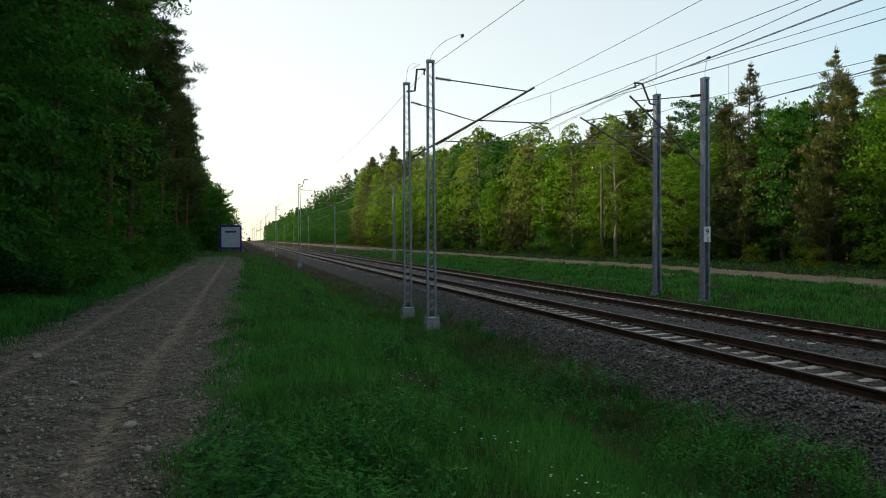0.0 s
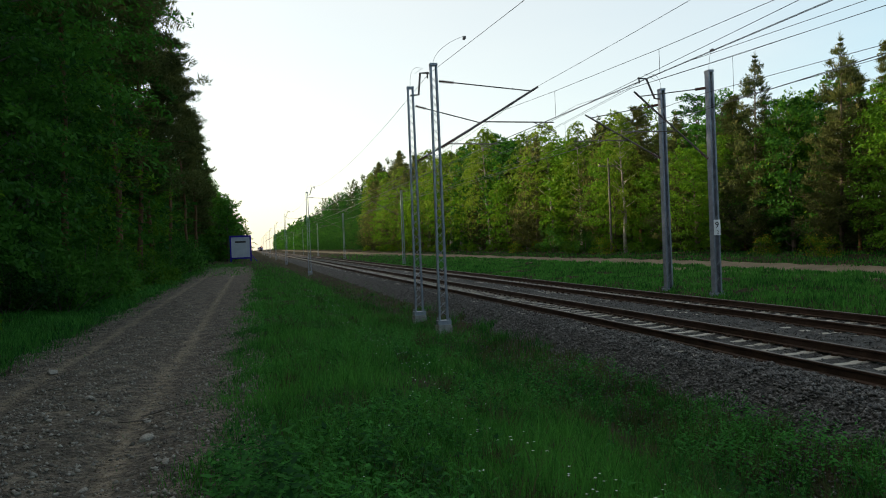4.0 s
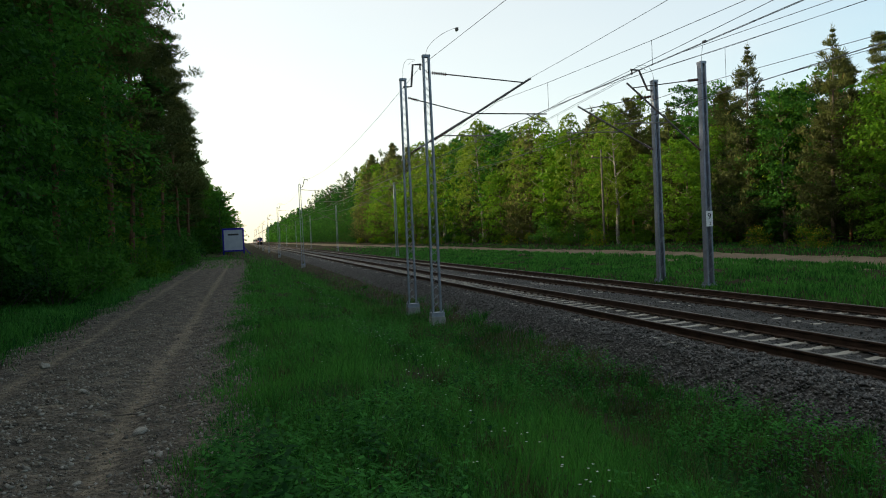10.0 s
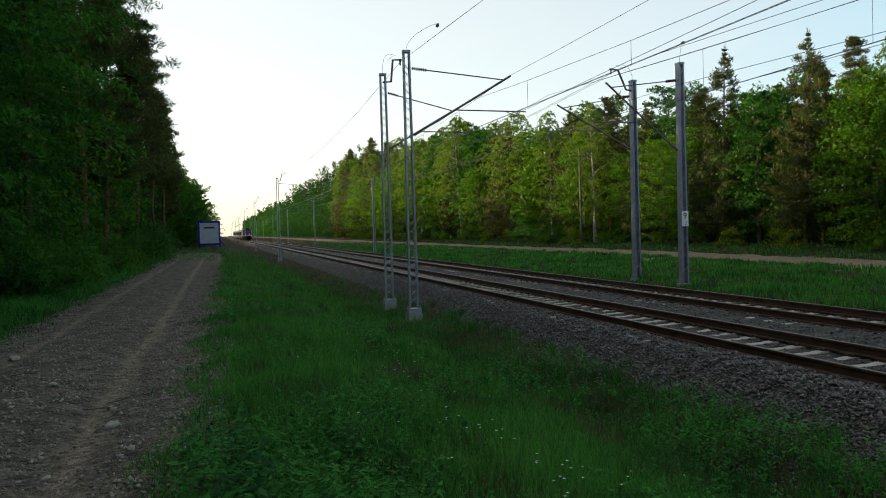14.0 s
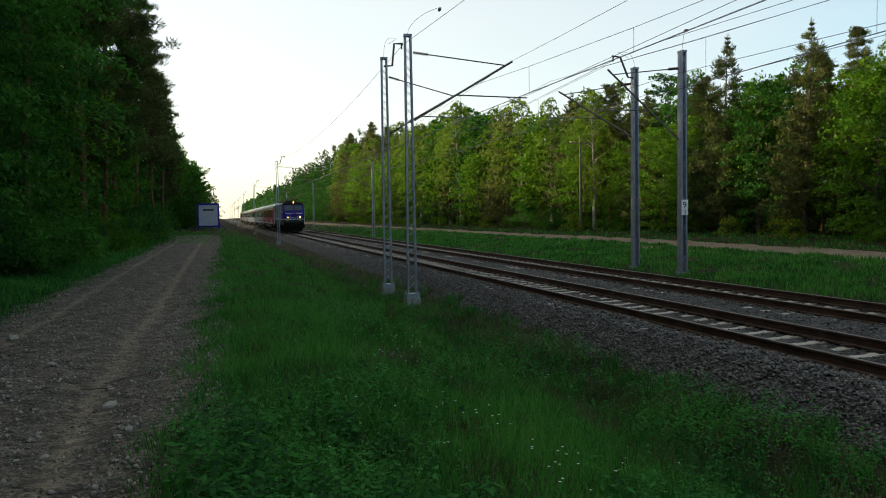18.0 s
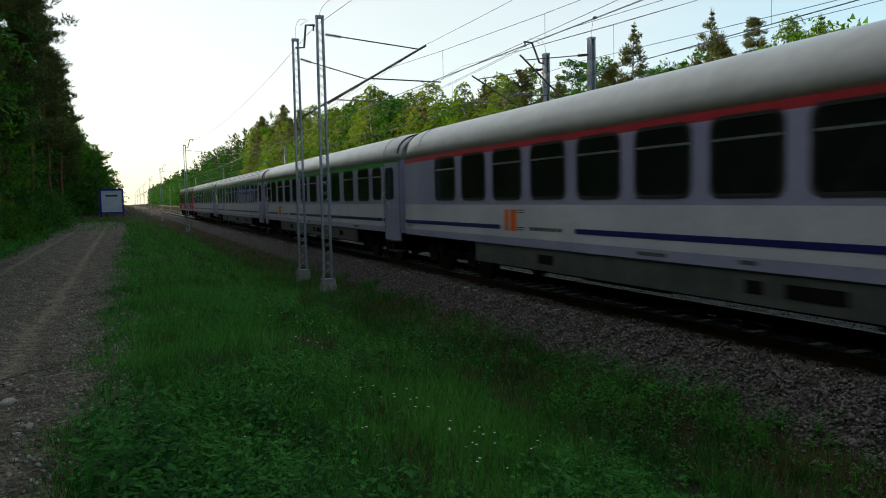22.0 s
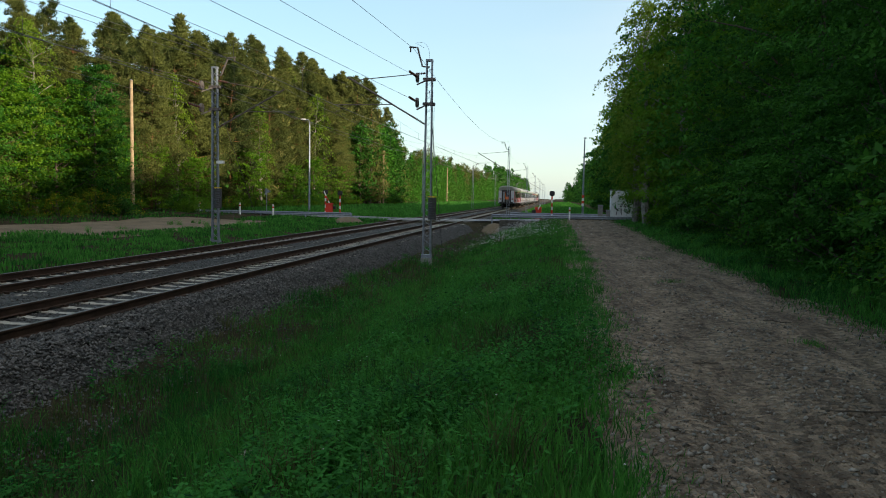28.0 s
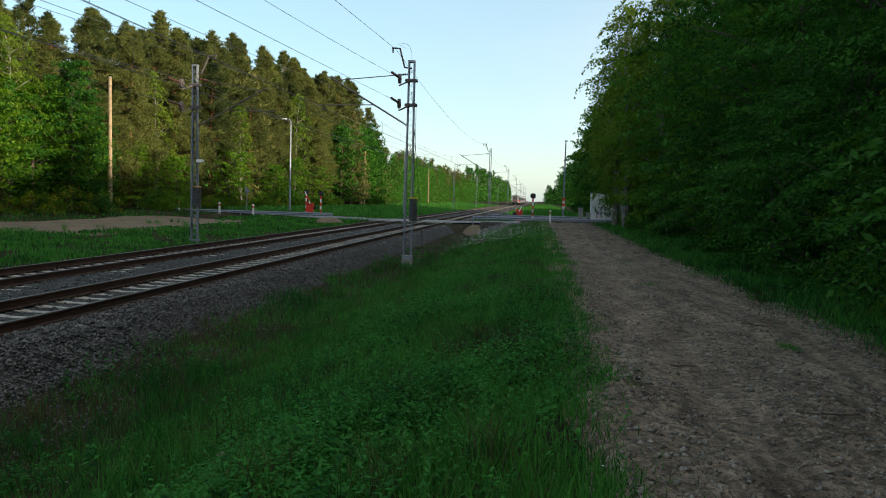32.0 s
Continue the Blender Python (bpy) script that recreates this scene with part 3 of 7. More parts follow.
def broadleaf(h, width, base, clumps, count, size, mat, bark, label, name="broadleaf_tree", seed=0, droop=0.25, kite=False, round_top=0.7):
    """A leafy tree: tapered trunk, limbs, and a crown of leaf clumps with gaps."""
    random.seed(seed)
    t = thing(name, label, "tree")
    g = Geo()
    top = Vector((random.uniform(-0.3, 0.3), random.uniform(-0.3, 0.3), h * 0.86))
    pts = [Vector((0, 0, -0.3)).lerp(top, k / 6) + Vector((random.uniform(-0.12, 0.12), random.uniform(-0.12, 0.12), 0)) * (k > 0) for k in range(7)]
    r0 = 0.013 * h + 0.03
    for k in range(6):
        g.tube(pts[k], pts[k + 1], r0 * (1 - k / 6.6), r0 * (1 - (k + 1) / 6.6), 7, False)
    C, R, D = [], [], []
    lobes = [random.uniform(0.72, 1.25) for _ in range(9)]
    for i in range(clumps):
        f = (i + 0.5) / clumps
        z = base + (h - base) * f ** 0.9
        k = (z - base) / (h - base)
        prof = math.sin(math.pi * min(1, 0.14 + 0.80 * k)) ** round_top
        a = i * 2.399 + random.uniform(-0.4, 0.4)
        rr = width * prof * lobes[int(a / 0.7) % 9] * random.uniform(0.45, 1.0)
        c = Vector((math.cos(a) * rr, math.sin(a) * rr, z + random.uniform(-0.4, 0.4)))
        C.append(c)
        D.append((math.cos(a + random.uniform(-0.5, 0.5)), math.sin(a), random.uniform(-0.15, 0.25) + 0.5 * k))
        R.append(width * random.uniform(0.18, 0.40) * (0.6 + 0.5 * prof) * (1.12 if kite else 1.0))
        if i % 3 == 0:
            zz = max(0.6, min(z - rr * 0.5, h * 0.8))
            o = pts[0].lerp(top, zz / (h * 0.86))
            limb(g, o, c - o, (c - o).length * 0.95, 0.02 + 0.004 * h * (1 - k * 0.7))
    part("trunk", g, bark, t)
    part("crown", quads("crown", boughs(np.array([tuple(c) for c in C]), np.array(D), np.array(R), count, size, droop, 0.13 if kite else 0.30, kite), mat), None, t)
    return t


def pine(h, width, start, tiers, count, size, label, seed=0, lean=0.0, name="pine_tree"):
    """A tall pine: bare reddish stem with snags, rising boughs that carry rounded puffs of needles, gaps between."""
    random.seed(seed)
    t = thing(name, label, "tree")
    g, C, R = Geo(), [], []
    pts = [Vector((lean * (k / 8) ** 2 + random.uniform(-0.08, 0.08), random.uniform(-0.1, 0.1), -0.3 + (h + 0.1) * k / 8)) for k in range(9)]
    r0 = 0.0065 * h + 0.02
    on_stem = lambda z: pts[min(7, int(z / h * 8))].lerp(pts[min(8, int(z / h * 8) + 1)], z / h * 8 % 1)
    for k in range(8):
        g.tube(pts[k], pts[k + 1], r0 * (1 - k / 9), r0 * (1 - (k + 1) / 9), 8, False)
    for k in range(9):
        z, a = random.uniform(start * 0.35, start), random.uniform(0, 6.283)
        limb(g, on_stem(z), (math.cos(a), math.sin(a), random.uniform(-0.3, 0.2)), random.uniform(0.5, 1.5), 0.02, 4, steps=2)
    sides = [random.uniform(0.6, 1.25) for _ in range(7)]
    for i in range(tiers):
        f = (i + 0.5) / tiers
        z = start + (h - start) * f ** 0.92 + random.uniform(-0.35, 0.35)
        for j in range(random.choice((2, 3, 4, 4))):
            zz = min(h - 0.3, z + random.uniform(-0.5, 0.5))
            o = on_stem(zz)
            a = random.uniform(0, 6.283)
            full = min(1.0, 0.5 + 2.5 * f) * (1 - f ** 1.35) ** 0.85
            reach = width * full * sides[int(a * 1.1)] * random.uniform(0.45, 1.0) + 0.3
            tip = o + Vector((math.cos(a) * reach, math.sin(a) * reach, reach * (random.uniform(-0.15, 0.30) + 0.25 * f)))
            limb(g, o, tip - o, (tip - o).length, 0.012 + 0.008 * reach, 4)
            for q in range(2 + int(reach * 1.7)):
                v = random.uniform(0.5, 1.08)
                C.append(o.lerp(tip, v) + Vector((random.uniform(-1, 1) * 0.30 * reach * v, random.uniform(-1, 1) * 0.30 * reach * v, random.uniform(-0.15, 0.4))))
                R.append(random.uniform(0.32, 0.66) * (1 - 0.45 * f))
    for q in range(6):
        C.append(pts[8] + Vector((random.uniform(-0.1, 0.1), random.uniform(-0.1, 0.1), 0.2 - q * 0.3)))
        R.append(0.14 + 0.08 * q)
    part("trunk", g, M_PINEBARK, t)
    part("crown", quads("crown", needles(np.array([tuple(c) for c in C]), np.array(R), count, size, size * 0.13, 0.8), M_NEEDLE), None, t)
    return t


def young_pine(h, width, tiers, count, size, label, seed=0):
    """A conical young pine: whorls of rising boughs, a long leader and pale upright shoots."""
    random.seed(seed)
    t = thing("young_pine_tree", label, "tree")
    g, C, R, S = Geo(), [], [], []
    g.tube((0, 0, -0.2), (0, 0, h), 0.010 * h + 0.02, 0.015, 7)
    for i in range(tiers):
        f = i / tiers
        z = 0.5 + (h - 0.9) * f
        n = max(4, int(8 * (1 - f) + 2))
        for j in range(n):
            a = i * 0.9 + j * 6.283 / n + random.uniform(-0.35, 0.35)
            reach = width * (1 - f) ** 0.8 * random.uniform(0.6, 1.12) + 0.16
            zb = z + random.uniform(-0.3, 0.3)
            c = Vector((math.cos(a) * reach, math.sin(a) * reach, zb + random.uniform(0.25, 0.55) * reach))
            g.tube((0, 0, zb), c, 0.02, 0.006, 4, False)
            for q in range(1 + int(reach * 2.4)):
                v = 1.0 - 0.24 * q
                if v < 0.2:
                    break
                C.append(Vector((c.x * v, c.y * v, zb + (c.z - zb) * v)) + Vector((random.uniform(-0.15, 0.15), random.uniform(-0.15, 0.15), random.uniform(-0.1, 0.1))))
                R.append(random.uniform(0.20, 0.40))
            S.append(c + Vector((0, 0, 0.22)))
    for q in range(4):
        C.append(Vector((0, 0, h - 0.25 * q)))
        R.append(0.07 + 0.06 * q)
    S.append(Vector((0, 0, h + 0.2)))
    part("trunk", g, M_BARK, t)
    part("crown", quads("crown", needles(np.array([tuple(c) for c in C]), np.array(R), count, size, size * 0.15, 0.7, 0.7), M_NEEDLE), None, t)
    part("fresh_growth", quads("fresh_growth", needles(np.array([tuple(c) for c in S]), np.full(len(S), 0.10), 7, size * 1.3, size * 0.10, 1.0, 2.5), M_CANDLE), None, t)["kind"] = "stuff"
    return t


def bush(h, width, clumps, count, size, mat, label, seed=0, flowers=0):
    random.seed(seed)
    t = thing("bush", label, "bush")
    g, C, R = Geo(), [], []
    for i in range(clumps):
        a, rr = random.uniform(0, 6.283), width * math.sqrt(random.random())
        z = random.uniform(0.15, 1) * h * (1 - 0.5 * (rr / width) ** 2)
        C.append((math.cos(a) * rr, math.sin(a) * rr, z))
        R.append(random.uniform(0.28, 0.5) * width * 0.8)
        if i % 2 == 0:
            g.tube((math.cos(a) * rr * 0.2, math.sin(a) * rr * 0.2, -0.1), C[-1], 0.025, 0.008, 4, False)
    part("stem", g, M_BARK, t)
    part("foliage", quads("foliage", boughs(np.array(C), np.array(C) * np.array([1, 1, 0.1]), np.array(R), count, size, 0.3, 0.6), mat), None, t)
    if flowers:
        part("blossom", quads("blossom", leaves(np.array(C), np.array(R) * 1.1, flowers, size * 0.6, 0.2), M_GORSE), None, t)
    return t


KIND = {
    "edge": [broadleaf(11.5, 3.0, 0.6, 115, 100, 0.15, M_LEAF, M_BARK, "dense green broadleaf tree leafed to the ground", seed=1),
             broadleaf(10.5, 3.2, 0.5, 115, 100, 0.15, M_LEAF2, M_BARK, "bright fresh-green broadleaf tree at the wood's edge", seed=2),
             broadleaf(12.5, 2.6, 0.8, 110, 100, 0.15, M_LEAF, M_BARK, "tall green broadleaf tree at the wood's edge", seed=3)],
    "near": [broadleaf(15.0, 3.9, 0.8, 125, 290, 0.088, M_LEAF, M_BARK, "dark green broadleaf tree overhanging the dirt road", seed=4, droop=0.45, kite=True),
             broadleaf(13.0, 3.6, 0.4, 125, 290, 0.085, M_LEAF, M_BARK, "dense broadleaf tree with low boughs by the dirt road", seed=5, droop=0.5, kite=True)],
    "low": [broadleaf(6.5, 2.6, 0.2, 90, 190, 0.068, M_LEAF, M_BARK, "low bushy broadleaf tree by the dirt road", seed=6, droop=0.45, kite=True),
            broadleaf(5.5, 2.2, 0.2, 80, 180, 0.066, M_LEAF2, M_BARK, "young fresh-green tree in front of the wood", seed=7, droop=0.45, kite=True)],
    "birch": [broadleaf(15.0, 2.3, 3.0, 90, 110, 0.11, M_BIRCH, M_BIRCHBARK, "slender birch with light hanging leaves", "birch_tree", 8, 1.1, round_top=1.0),
              broadleaf(13.0, 2.1, 2.0, 85, 110, 0.11, M_BIRCH, M_BIRCHBARK, "pale green birch with a white stem", "birch_tree", 9, 1.1, round_top=1.0)],
    "pine": [pine(18.0, 2.7, 6.5, 28, 105, 0.19, "tall pine with orange stem and dark ragged crown", 10),
             pine(16.5, 2.8, 4.5, 28, 105, 0.19, "pine with a broad dark crown over a reddish stem", 11, 0.6),
             pine(19.0, 2.4, 9.5, 22, 120, 0.19, "tall thin-crowned pine with a bare reddish stem", 12, -0.5)],
    "full": [pine(15.0, 2.9, 1.2, 38, 88, 0.20, "dense dark pine crowned almost to the ground", 41),
             pine(13.5, 2.7, 0.8, 36, 88, 0.20, "thick dark pine with boughs down to the bushes", 42, 0.4)],
    "young": [young_pine(11.5, 2.3, 19, 75, 0.17, "conical young pine with pale upright shoots", 13),
              young_pine(10.0, 2.2, 18, 75, 0.17, "young pine with whorled dark branches", 14)],
    "edge_far": [broadleaf(11.5, 3.0, 0.6, 110, 40, 0.25, M_LEAF, M_BARK, "dense green broadleaf tree leafed to the ground", seed=31),
                 broadleaf(10.5, 3.2, 0.5, 110, 40, 0.25, M_LEAF2, M_BARK, "bright fresh-green broadleaf tree at the wood's edge", seed=32)],
    "pine_far": [pine(18.0, 2.7, 6.5, 28, 42, 0.31, "tall pine with orange stem and dark ragged crown", 33),
                 pine(16.5, 2.8, 4.5, 28, 42, 0.31, "pine with a broad dark crown over a reddish stem", 34, 0.6)],
    "young_far": [young_pine(11.5, 2.5, 16, 15, 0.34, "conical young pine with pale upright shoots", 35),
                  young_pine(10.0, 2.3, 15, 15, 0.34, "young pine with whorled dark branches", 36)],
    "birch_far": [broadleaf(15.0, 2.3, 3.0, 85, 42, 0.18, M_BIRCH, M_BIRCHBARK, "slender birch with light hanging leaves", "birch_tree", 37, 1.1, round_top=1.0)],
    "bush": [bush(2.6, 1.6, 34, 130, 0.085, M_LEAF, "leafy green bush at the wood's foot", 15),
             bush(1.6, 1.2, 26, 110, 0.075, M_LEAF2, "low light-green bush at the wood's foot", 16),
             bush(1.7, 1.1, 26, 90, 0.065, M_LEAF2, "broom bush with yellow blossom", 17, 40)],
}
USED = {}


def plant(kind, k, x, y, s=1.0, group="", turn=None, wide=1.0):
    if math.hypot(x, y) > 72 and kind + "_far" in KIND:
        kind += "_far"
    src = KIND[kind][k % len(KIND[kind])]
    m = pose(x, y, float(gz(x, y)) - 0.05, random.uniform(-2, 2), random.uniform(-2, 2), random.uniform(0, 360) if turn is None else turn)
    m = m @ Matrix.Diagonal((s * wide, s * wide, s, 1))
    if src.name not in USED:
        USED[src.name] = True
        src.matrix_basis = m
        ob = src
    else:
        ob = copy_thing(src, m @ Matrix.Diagonal((*(1 / v for v in src.scale), 1)))
    return tagged(ob, group=group)


random.seed(21)
FRONT_Y, FRONT_S = [-150, -100, -45, -10, 40, 80, 150, 210], [1.5, 1.35, 1.05, 0.92, 1.08, 1.2, 1.6, 1.8]
BACK_Y, BACK_S = [-165, -136, -100, -80, -60, -45, -10, 40, 67, 93, 140, 180, 230], [1.42, 1.38, 1.26, 1.12, 0.97, 0.80, 0.66, 0.76, 0.84, 0.96, 1.12, 1.45, 1.5]
# beyond the line: leafy edge, young pines and birches, tall pines behind
y = -150.0
while y < 210:
    tall = float(np.interp(y, FRONT_Y, FRONT_S))
    pick = random.random()
    x = 32.5 + random.uniform(-0.8, 1.4) + (2.5 if -125 < y < -60 else 0.0)
    if -122 < y < -57 and pick < 0.78:
        plant("full", random.randrange(2), x + 0.8, y, random.uniform(0.82, 1.12) * float(np.interp(y, [-122, -80, -57], [1.22, 1.1, 0.92])), "pines beyond the line")
    elif y > 45 and pick < 0.30:
        plant("birch", random.randrange(2), x, y, tall * random.uniform(0.65, 0.9), "wood beyond the line", wide=1.3)
    elif pick < 0.58:
        plant("edge", random.randrange(3) if y < 45 else 1, x, y, tall * random.uniform(0.60, 0.90), "wood beyond the line")
    elif pick < 0.84:
        plant("young", random.randrange(2), x + 0.6, y, tall * random.uniform(0.75, 1.05), "wood beyond the line")
    else:
        plant("birch", random.randrange(2), x, y, tall * random.uniform(0.55, 0.8), "wood beyond the line")
    if random.random() < 0.55:
        plant("bush", random.choice((0, 1, 1, 2)), x - random.uniform(1.6, 2.6), y + random.uniform(-1.5, 1.5), random.uniform(0.7, 1.1), "bushes beyond the line")
    y += random.uniform(2.7, 3.9)
y = -165.0
while y < 230:
    tall = float(np.interp(y, BACK_Y, BACK_S))
    off = 2.5 if -125 < y < -60 else 0.0
    pick = random.random()
    x = 37.0 + random.uniform(-1.5, 2.0) + off
    pines, cones = (0.30, 0.92) if y < -20 else (0.12, 0.66)
    if pick < pines:
        plant("pine", random.randrange(3), x, y, tall * random.uniform(0.84, 0.98), "pines beyond the line")
    elif pick < cones:
        plant("young", random.randrange(2), x, y, tall * random.uniform(1.1, 1.36), "wood beyond the line", wide=1.15)
    elif random.random() < 0.5:
        plant("birch", random.randrange(2), x, y, tall * random.uniform(0.9, 1.1), "wood beyond the line")
    else:
        plant("edge", random.randrange(3), x, y, tall * random.uniform(1.15, 1.35), "wood beyond the line")
    if y >= -20 and random.random() < 0.75:
        plant("young", random.randrange(2), x + random.uniform(2.5, 4.5), y + random.uniform(-2, 2), tall * random.uniform(1.15, 1.42), "wood beyond the line", wide=1.15)
    elif y < -20 and random.random() < 0.95:
        plant("pine", random.randrange(3), x + random.uniform(3, 6), y + random.uniform(-2, 2), tall * random.uniform(0.88, 1.08), "pines beyond the line")
    y += random.uniform(3.0, 4.2)

for k, y in enumerate(np.arange(-128.0, -56.0, 3.4)):
    plant("full", k % 2, 38.6 + random.uniform(-0.9, 0.9), y, random.uniform(0.92, 1.08) * float(np.interp(y, [-128, -100, -75, -57], [1.42, 1.36, 1.25, 1.05])), "pines beyond the line")
for px, py, ps in ((30.0, 61.0, 1.0), (30.2, 35.2, 0.9), (30.6, -49.5, 1.1), (30.5, -42.5, 1.0), (30.8, -46.4, 1.2)):
    plant("bush", 2, px, py, ps, "bushes beyond the line")

# a closed middle row
y = -58.0
while y < 140:
    top = float(np.interp(y, [-58, -35, -10, 42, 67, 93, 140], [12.5, 10.0, 9.8, 11.5, 14.0, 16.0, 18.0]))
    pick = random.choice(("edge", "edge", "birch", "pine")) if y > -50 else "pine"
    full = {"edge": 11.5, "birch": 14.0, "pine": 18.0}[pick]
    plant(pick, random.randrange(3), 35.2 + random.uniform(-0.8, 0.8) + (2.5 if y < -56 else 0.0), y, top / full * random.uniform(0.86, 1.0), "wood beyond the line", wide=1.0 if pick == "edge" else 1.25)
    y += random.uniform(3.4, 4.8)

# the wood beside the dirt road
y = -112.0
while y < 150:
    near = -26 < y < 32
    tall = float(np.interp(y, [-118, -80, -40, -15, 5, 25, 45, 70, 150], [0.95, 1.0, 0.92, 0.85, 0.95, 1.1, 1.2, 0.95, 1.0]))
    x = (-8.7 if y > 24 else -8.2 if y > 0 else -7.6) + random.uniform(-0.6, 0.5) + float(bend(y))
    plant("near" if near else "edge", random.randrange(3), x, y, tall * random.uniform(0.85, 1.05) * (1.0 if near else 1.15), "wood beside the dirt road")
    if random.random() < 0.8 and not -74 < y < -58:
        plant("low" if -32 < y < 14 else "bush", random.randrange(2), (-6.4 if y > -4 else -6.0) + random.uniform(-0.4, 0.3) + float(bend(y)), y + 2, random.uniform(0.6, 0.95), "undergrowth beside the dirt road")
    y += random.uniform(4.0, 5.2)
# second row, mostly unseen behind the first, kept tall to cast shade on the line
y = -125.0
while y < 150:
    big = float(np.interp(y, [-125, -20, 10, 40, 66, 76], [1.15, 1.2, 1.35, 1.2, 1.15, 0.75]))
    plant("edge" if y < 20 else random.choice(("edge", "pine", "pine")), random.randrange(3), -13.0 + random.uniform(-1.5, 1.5) + float(bend(y)) * 0.6, y, big * random.uniform(0.95, 1.15), "wood beside the dirt road")
    y += random.uniform(4.0, 5.4)

for px, py, ps in ((-5.9, -7.4, 0.92), (-5.5, -11.0, 0.66), (-5.8, -15.0, 0.8), (-5.6, -20.0, 0.7), (-5.7, -26.0, 0.75)):
    plant("low", random.randrange(2), px, py, ps, "undergrowth beside the dirt road", wide=1.1)

for k in range(14):
    plant("bush", random.choice((0, 0, 1)), -5.4 + random.uniform(-0.5, 0.3) + float(bend(24 + k * 4.4)), 24 + k * 4.4 + random.uniform(-1, 1), random.uniform(0.8, 1.2), "undergrowth beside the dirt road")

# pines that stand out above the road's edge
plant("pine", 2, -6.45, 30.0, 1.05, "pines beside the dirt road")
plant("pine", 2, -6.9, 20.5, 1.0, "pines beside the dirt road")
for px, py, ps in ((-6.2, 40.0, 1.08), (-6.1, 46.0, 1.1), (-6.4, 54.0, 1.02), (-6.2, 64.0, 0.98), (-5.6, 74.0, 0.93), (-5.6, 86.0, 0.93), (-6.5, 98.0, 0.90), (-9.5, -44.0, 1.0), (-8.6, -58.0, 0.9)):
    plant("pine", random.randrange(3), px, py, ps, "pines beside the dirt road", wide=1.2)
for px, py, ps in ((-6.3, -54.0, 0.90), (-7.2, -47.0, 1.0)):
    plant("birch", 0, px, py, ps, "birches beside the dirt road", wide=1.25)
for px, py, ps in ((-7.2, -79.0, 0.82), (-6.6, -88.0, 0.74), (-6.8, -98.0, 0.8), (-7.5, -108.0, 0.9)):
    plant("edge", random.randrange(3), px, py, ps, "wood past the crossing")
for px, py, ps in ((-6.4, -43.0, 1.08), (-5.4, -50.5, 0.98), (-5.8, -58.0, 0.86)):
    plant("birch", 0, px, py, ps, "birches beside the dirt road", wide=1.35)
plant("birch", 0, -4.9, -53.5, 0.86, "birches beside the dirt road", wide=1.2)

for px, py, ps in ((-3.4, 118.0, 0.85), (-2.6, 126.0, 0.72), (-4.6, 122.0, 1.0), (-2.0, 136.0, 0.62), (-3.8, 134.0, 0.9)):
    plant("edge", random.randrange(3), px, py, ps, "wood beside the dirt road")

# fresh leafage standing before the pines
random.seed(58)
for px, py, ps in ((33.2, -37.5, 0.74), (33.4, -40.6, 0.80), (33.6, -43.6, 0.70), (33.8, -46.6, 0.80), (33.4, -49.6, 0.74), (33.4, -52.6, 0.60), (32.6, -34.5, 0.64)):
    plant("edge", 1 if ps > 0.72 else 0, px, py, ps, "wood beyond the line", wide=1.15)
for px, py, ps in ((32.6, -57.5, 0.50), (33.2, -66.0, 0.46), (33.4, -78.0, 0.60), (33.0, -91.0, 0.50), (33.6, -101.0, 0.62), (33.2, -111.0, 0.56)):
    plant("edge", 1, px, py, ps, "wood beyond the line", wide=1.1)
for px, py, ps in ((31.6, -61.0, 1.1), (31.8, -71.0, 0.9), (31.8, -84.0, 1.1), (31.6, -96.0, 1.0), (31.8, -106.0, 1.2)):
    plant("bush", 1, px, py, ps, "bushes beyond the line")
for px, py, ps in ((33.6, 0.6, 0.98), (34.2, -2.6, 1.04), (33.4, -5.6, 0.96), (34.4, -9.0, 0.99)):
    plant("edge", 0 if py < -4 else 1, px, py, ps, "wood beyond the line")

# far rows of the wood, too distant to count
def far_wood(name, x0, x1, ranges, h0, h1, step, size, mat, label, count=18, low=0.4, slim=1.0):
    C, R = [], []
    for ya, yb in ranges:
        yy = ya
        while yy < yb:
            x, h = random.uniform(x0, x1), random.uniform(h0, h1)
            for q in range(14):
                f = q / 13
                C.append((x + random.uniform(-1.3, 1.3) * (1.2 - f), yy + random.uniform(-1.6, 1.6) * (1.2 - f), low + (h - low) * f))
                R.append((2.4 * (1 - 0.75 * f ** 1.5) + 0.2) * slim)
            yy += step * random.uniform(0.7, 1.3)
    C, R = np.array(C), np.array(R)
    D = RNG.normal(size=C.shape)
    P = boughs(C, D, R, count, size, 0.3, 0.8)
    return tagged(part(name, quads(name, P, mat)), label, "trees", kind="stuff")


far_wood("far_woodland", 41, 46, [(-160, 215)], 10, 13, 1.5, 0.36, M_LEAF, "dense shaded heart of the wood beyond the line", 26)
far_wood("far_woodland", 48, 54, [(-260, 300)], 8, 12, 2.5, 0.7, M_LEAF, "dark depth of the wood beyond the line")
far_wood("far_woodland", 33, 40, [(-420, -150)], 6, 13, 2.0, 0.28, M_LEAF, "far low broadleaf rows past the crossing", 60)
far_wood("far_woodland", 32, 40, [(200, 420)], 13, 22, 1.8, 0.28, M_LEAF, "far broadleaf rows of the wood beyond the line", 70)
far_wood("far_woodland", 36, 45, [(-420, -150)], 11, 15, 2.0, 0.30, M_NEEDLE, "far pine rows past the crossing", 110, 1.0, 1.1)
far_wood("far_woodland", 36, 45, [(200, 420)], 19, 26, 2.4, 0.3, M_NEEDLE, "far pine rows of the wood beyond the line", 70, 1.0, 0.95)
far_wood("far_woodland", 36, 45, [(-150, 210)], 3.5, 6.5, 3.0, 0.4, M_LEAF, "shaded understorey of the wood beyond the line")
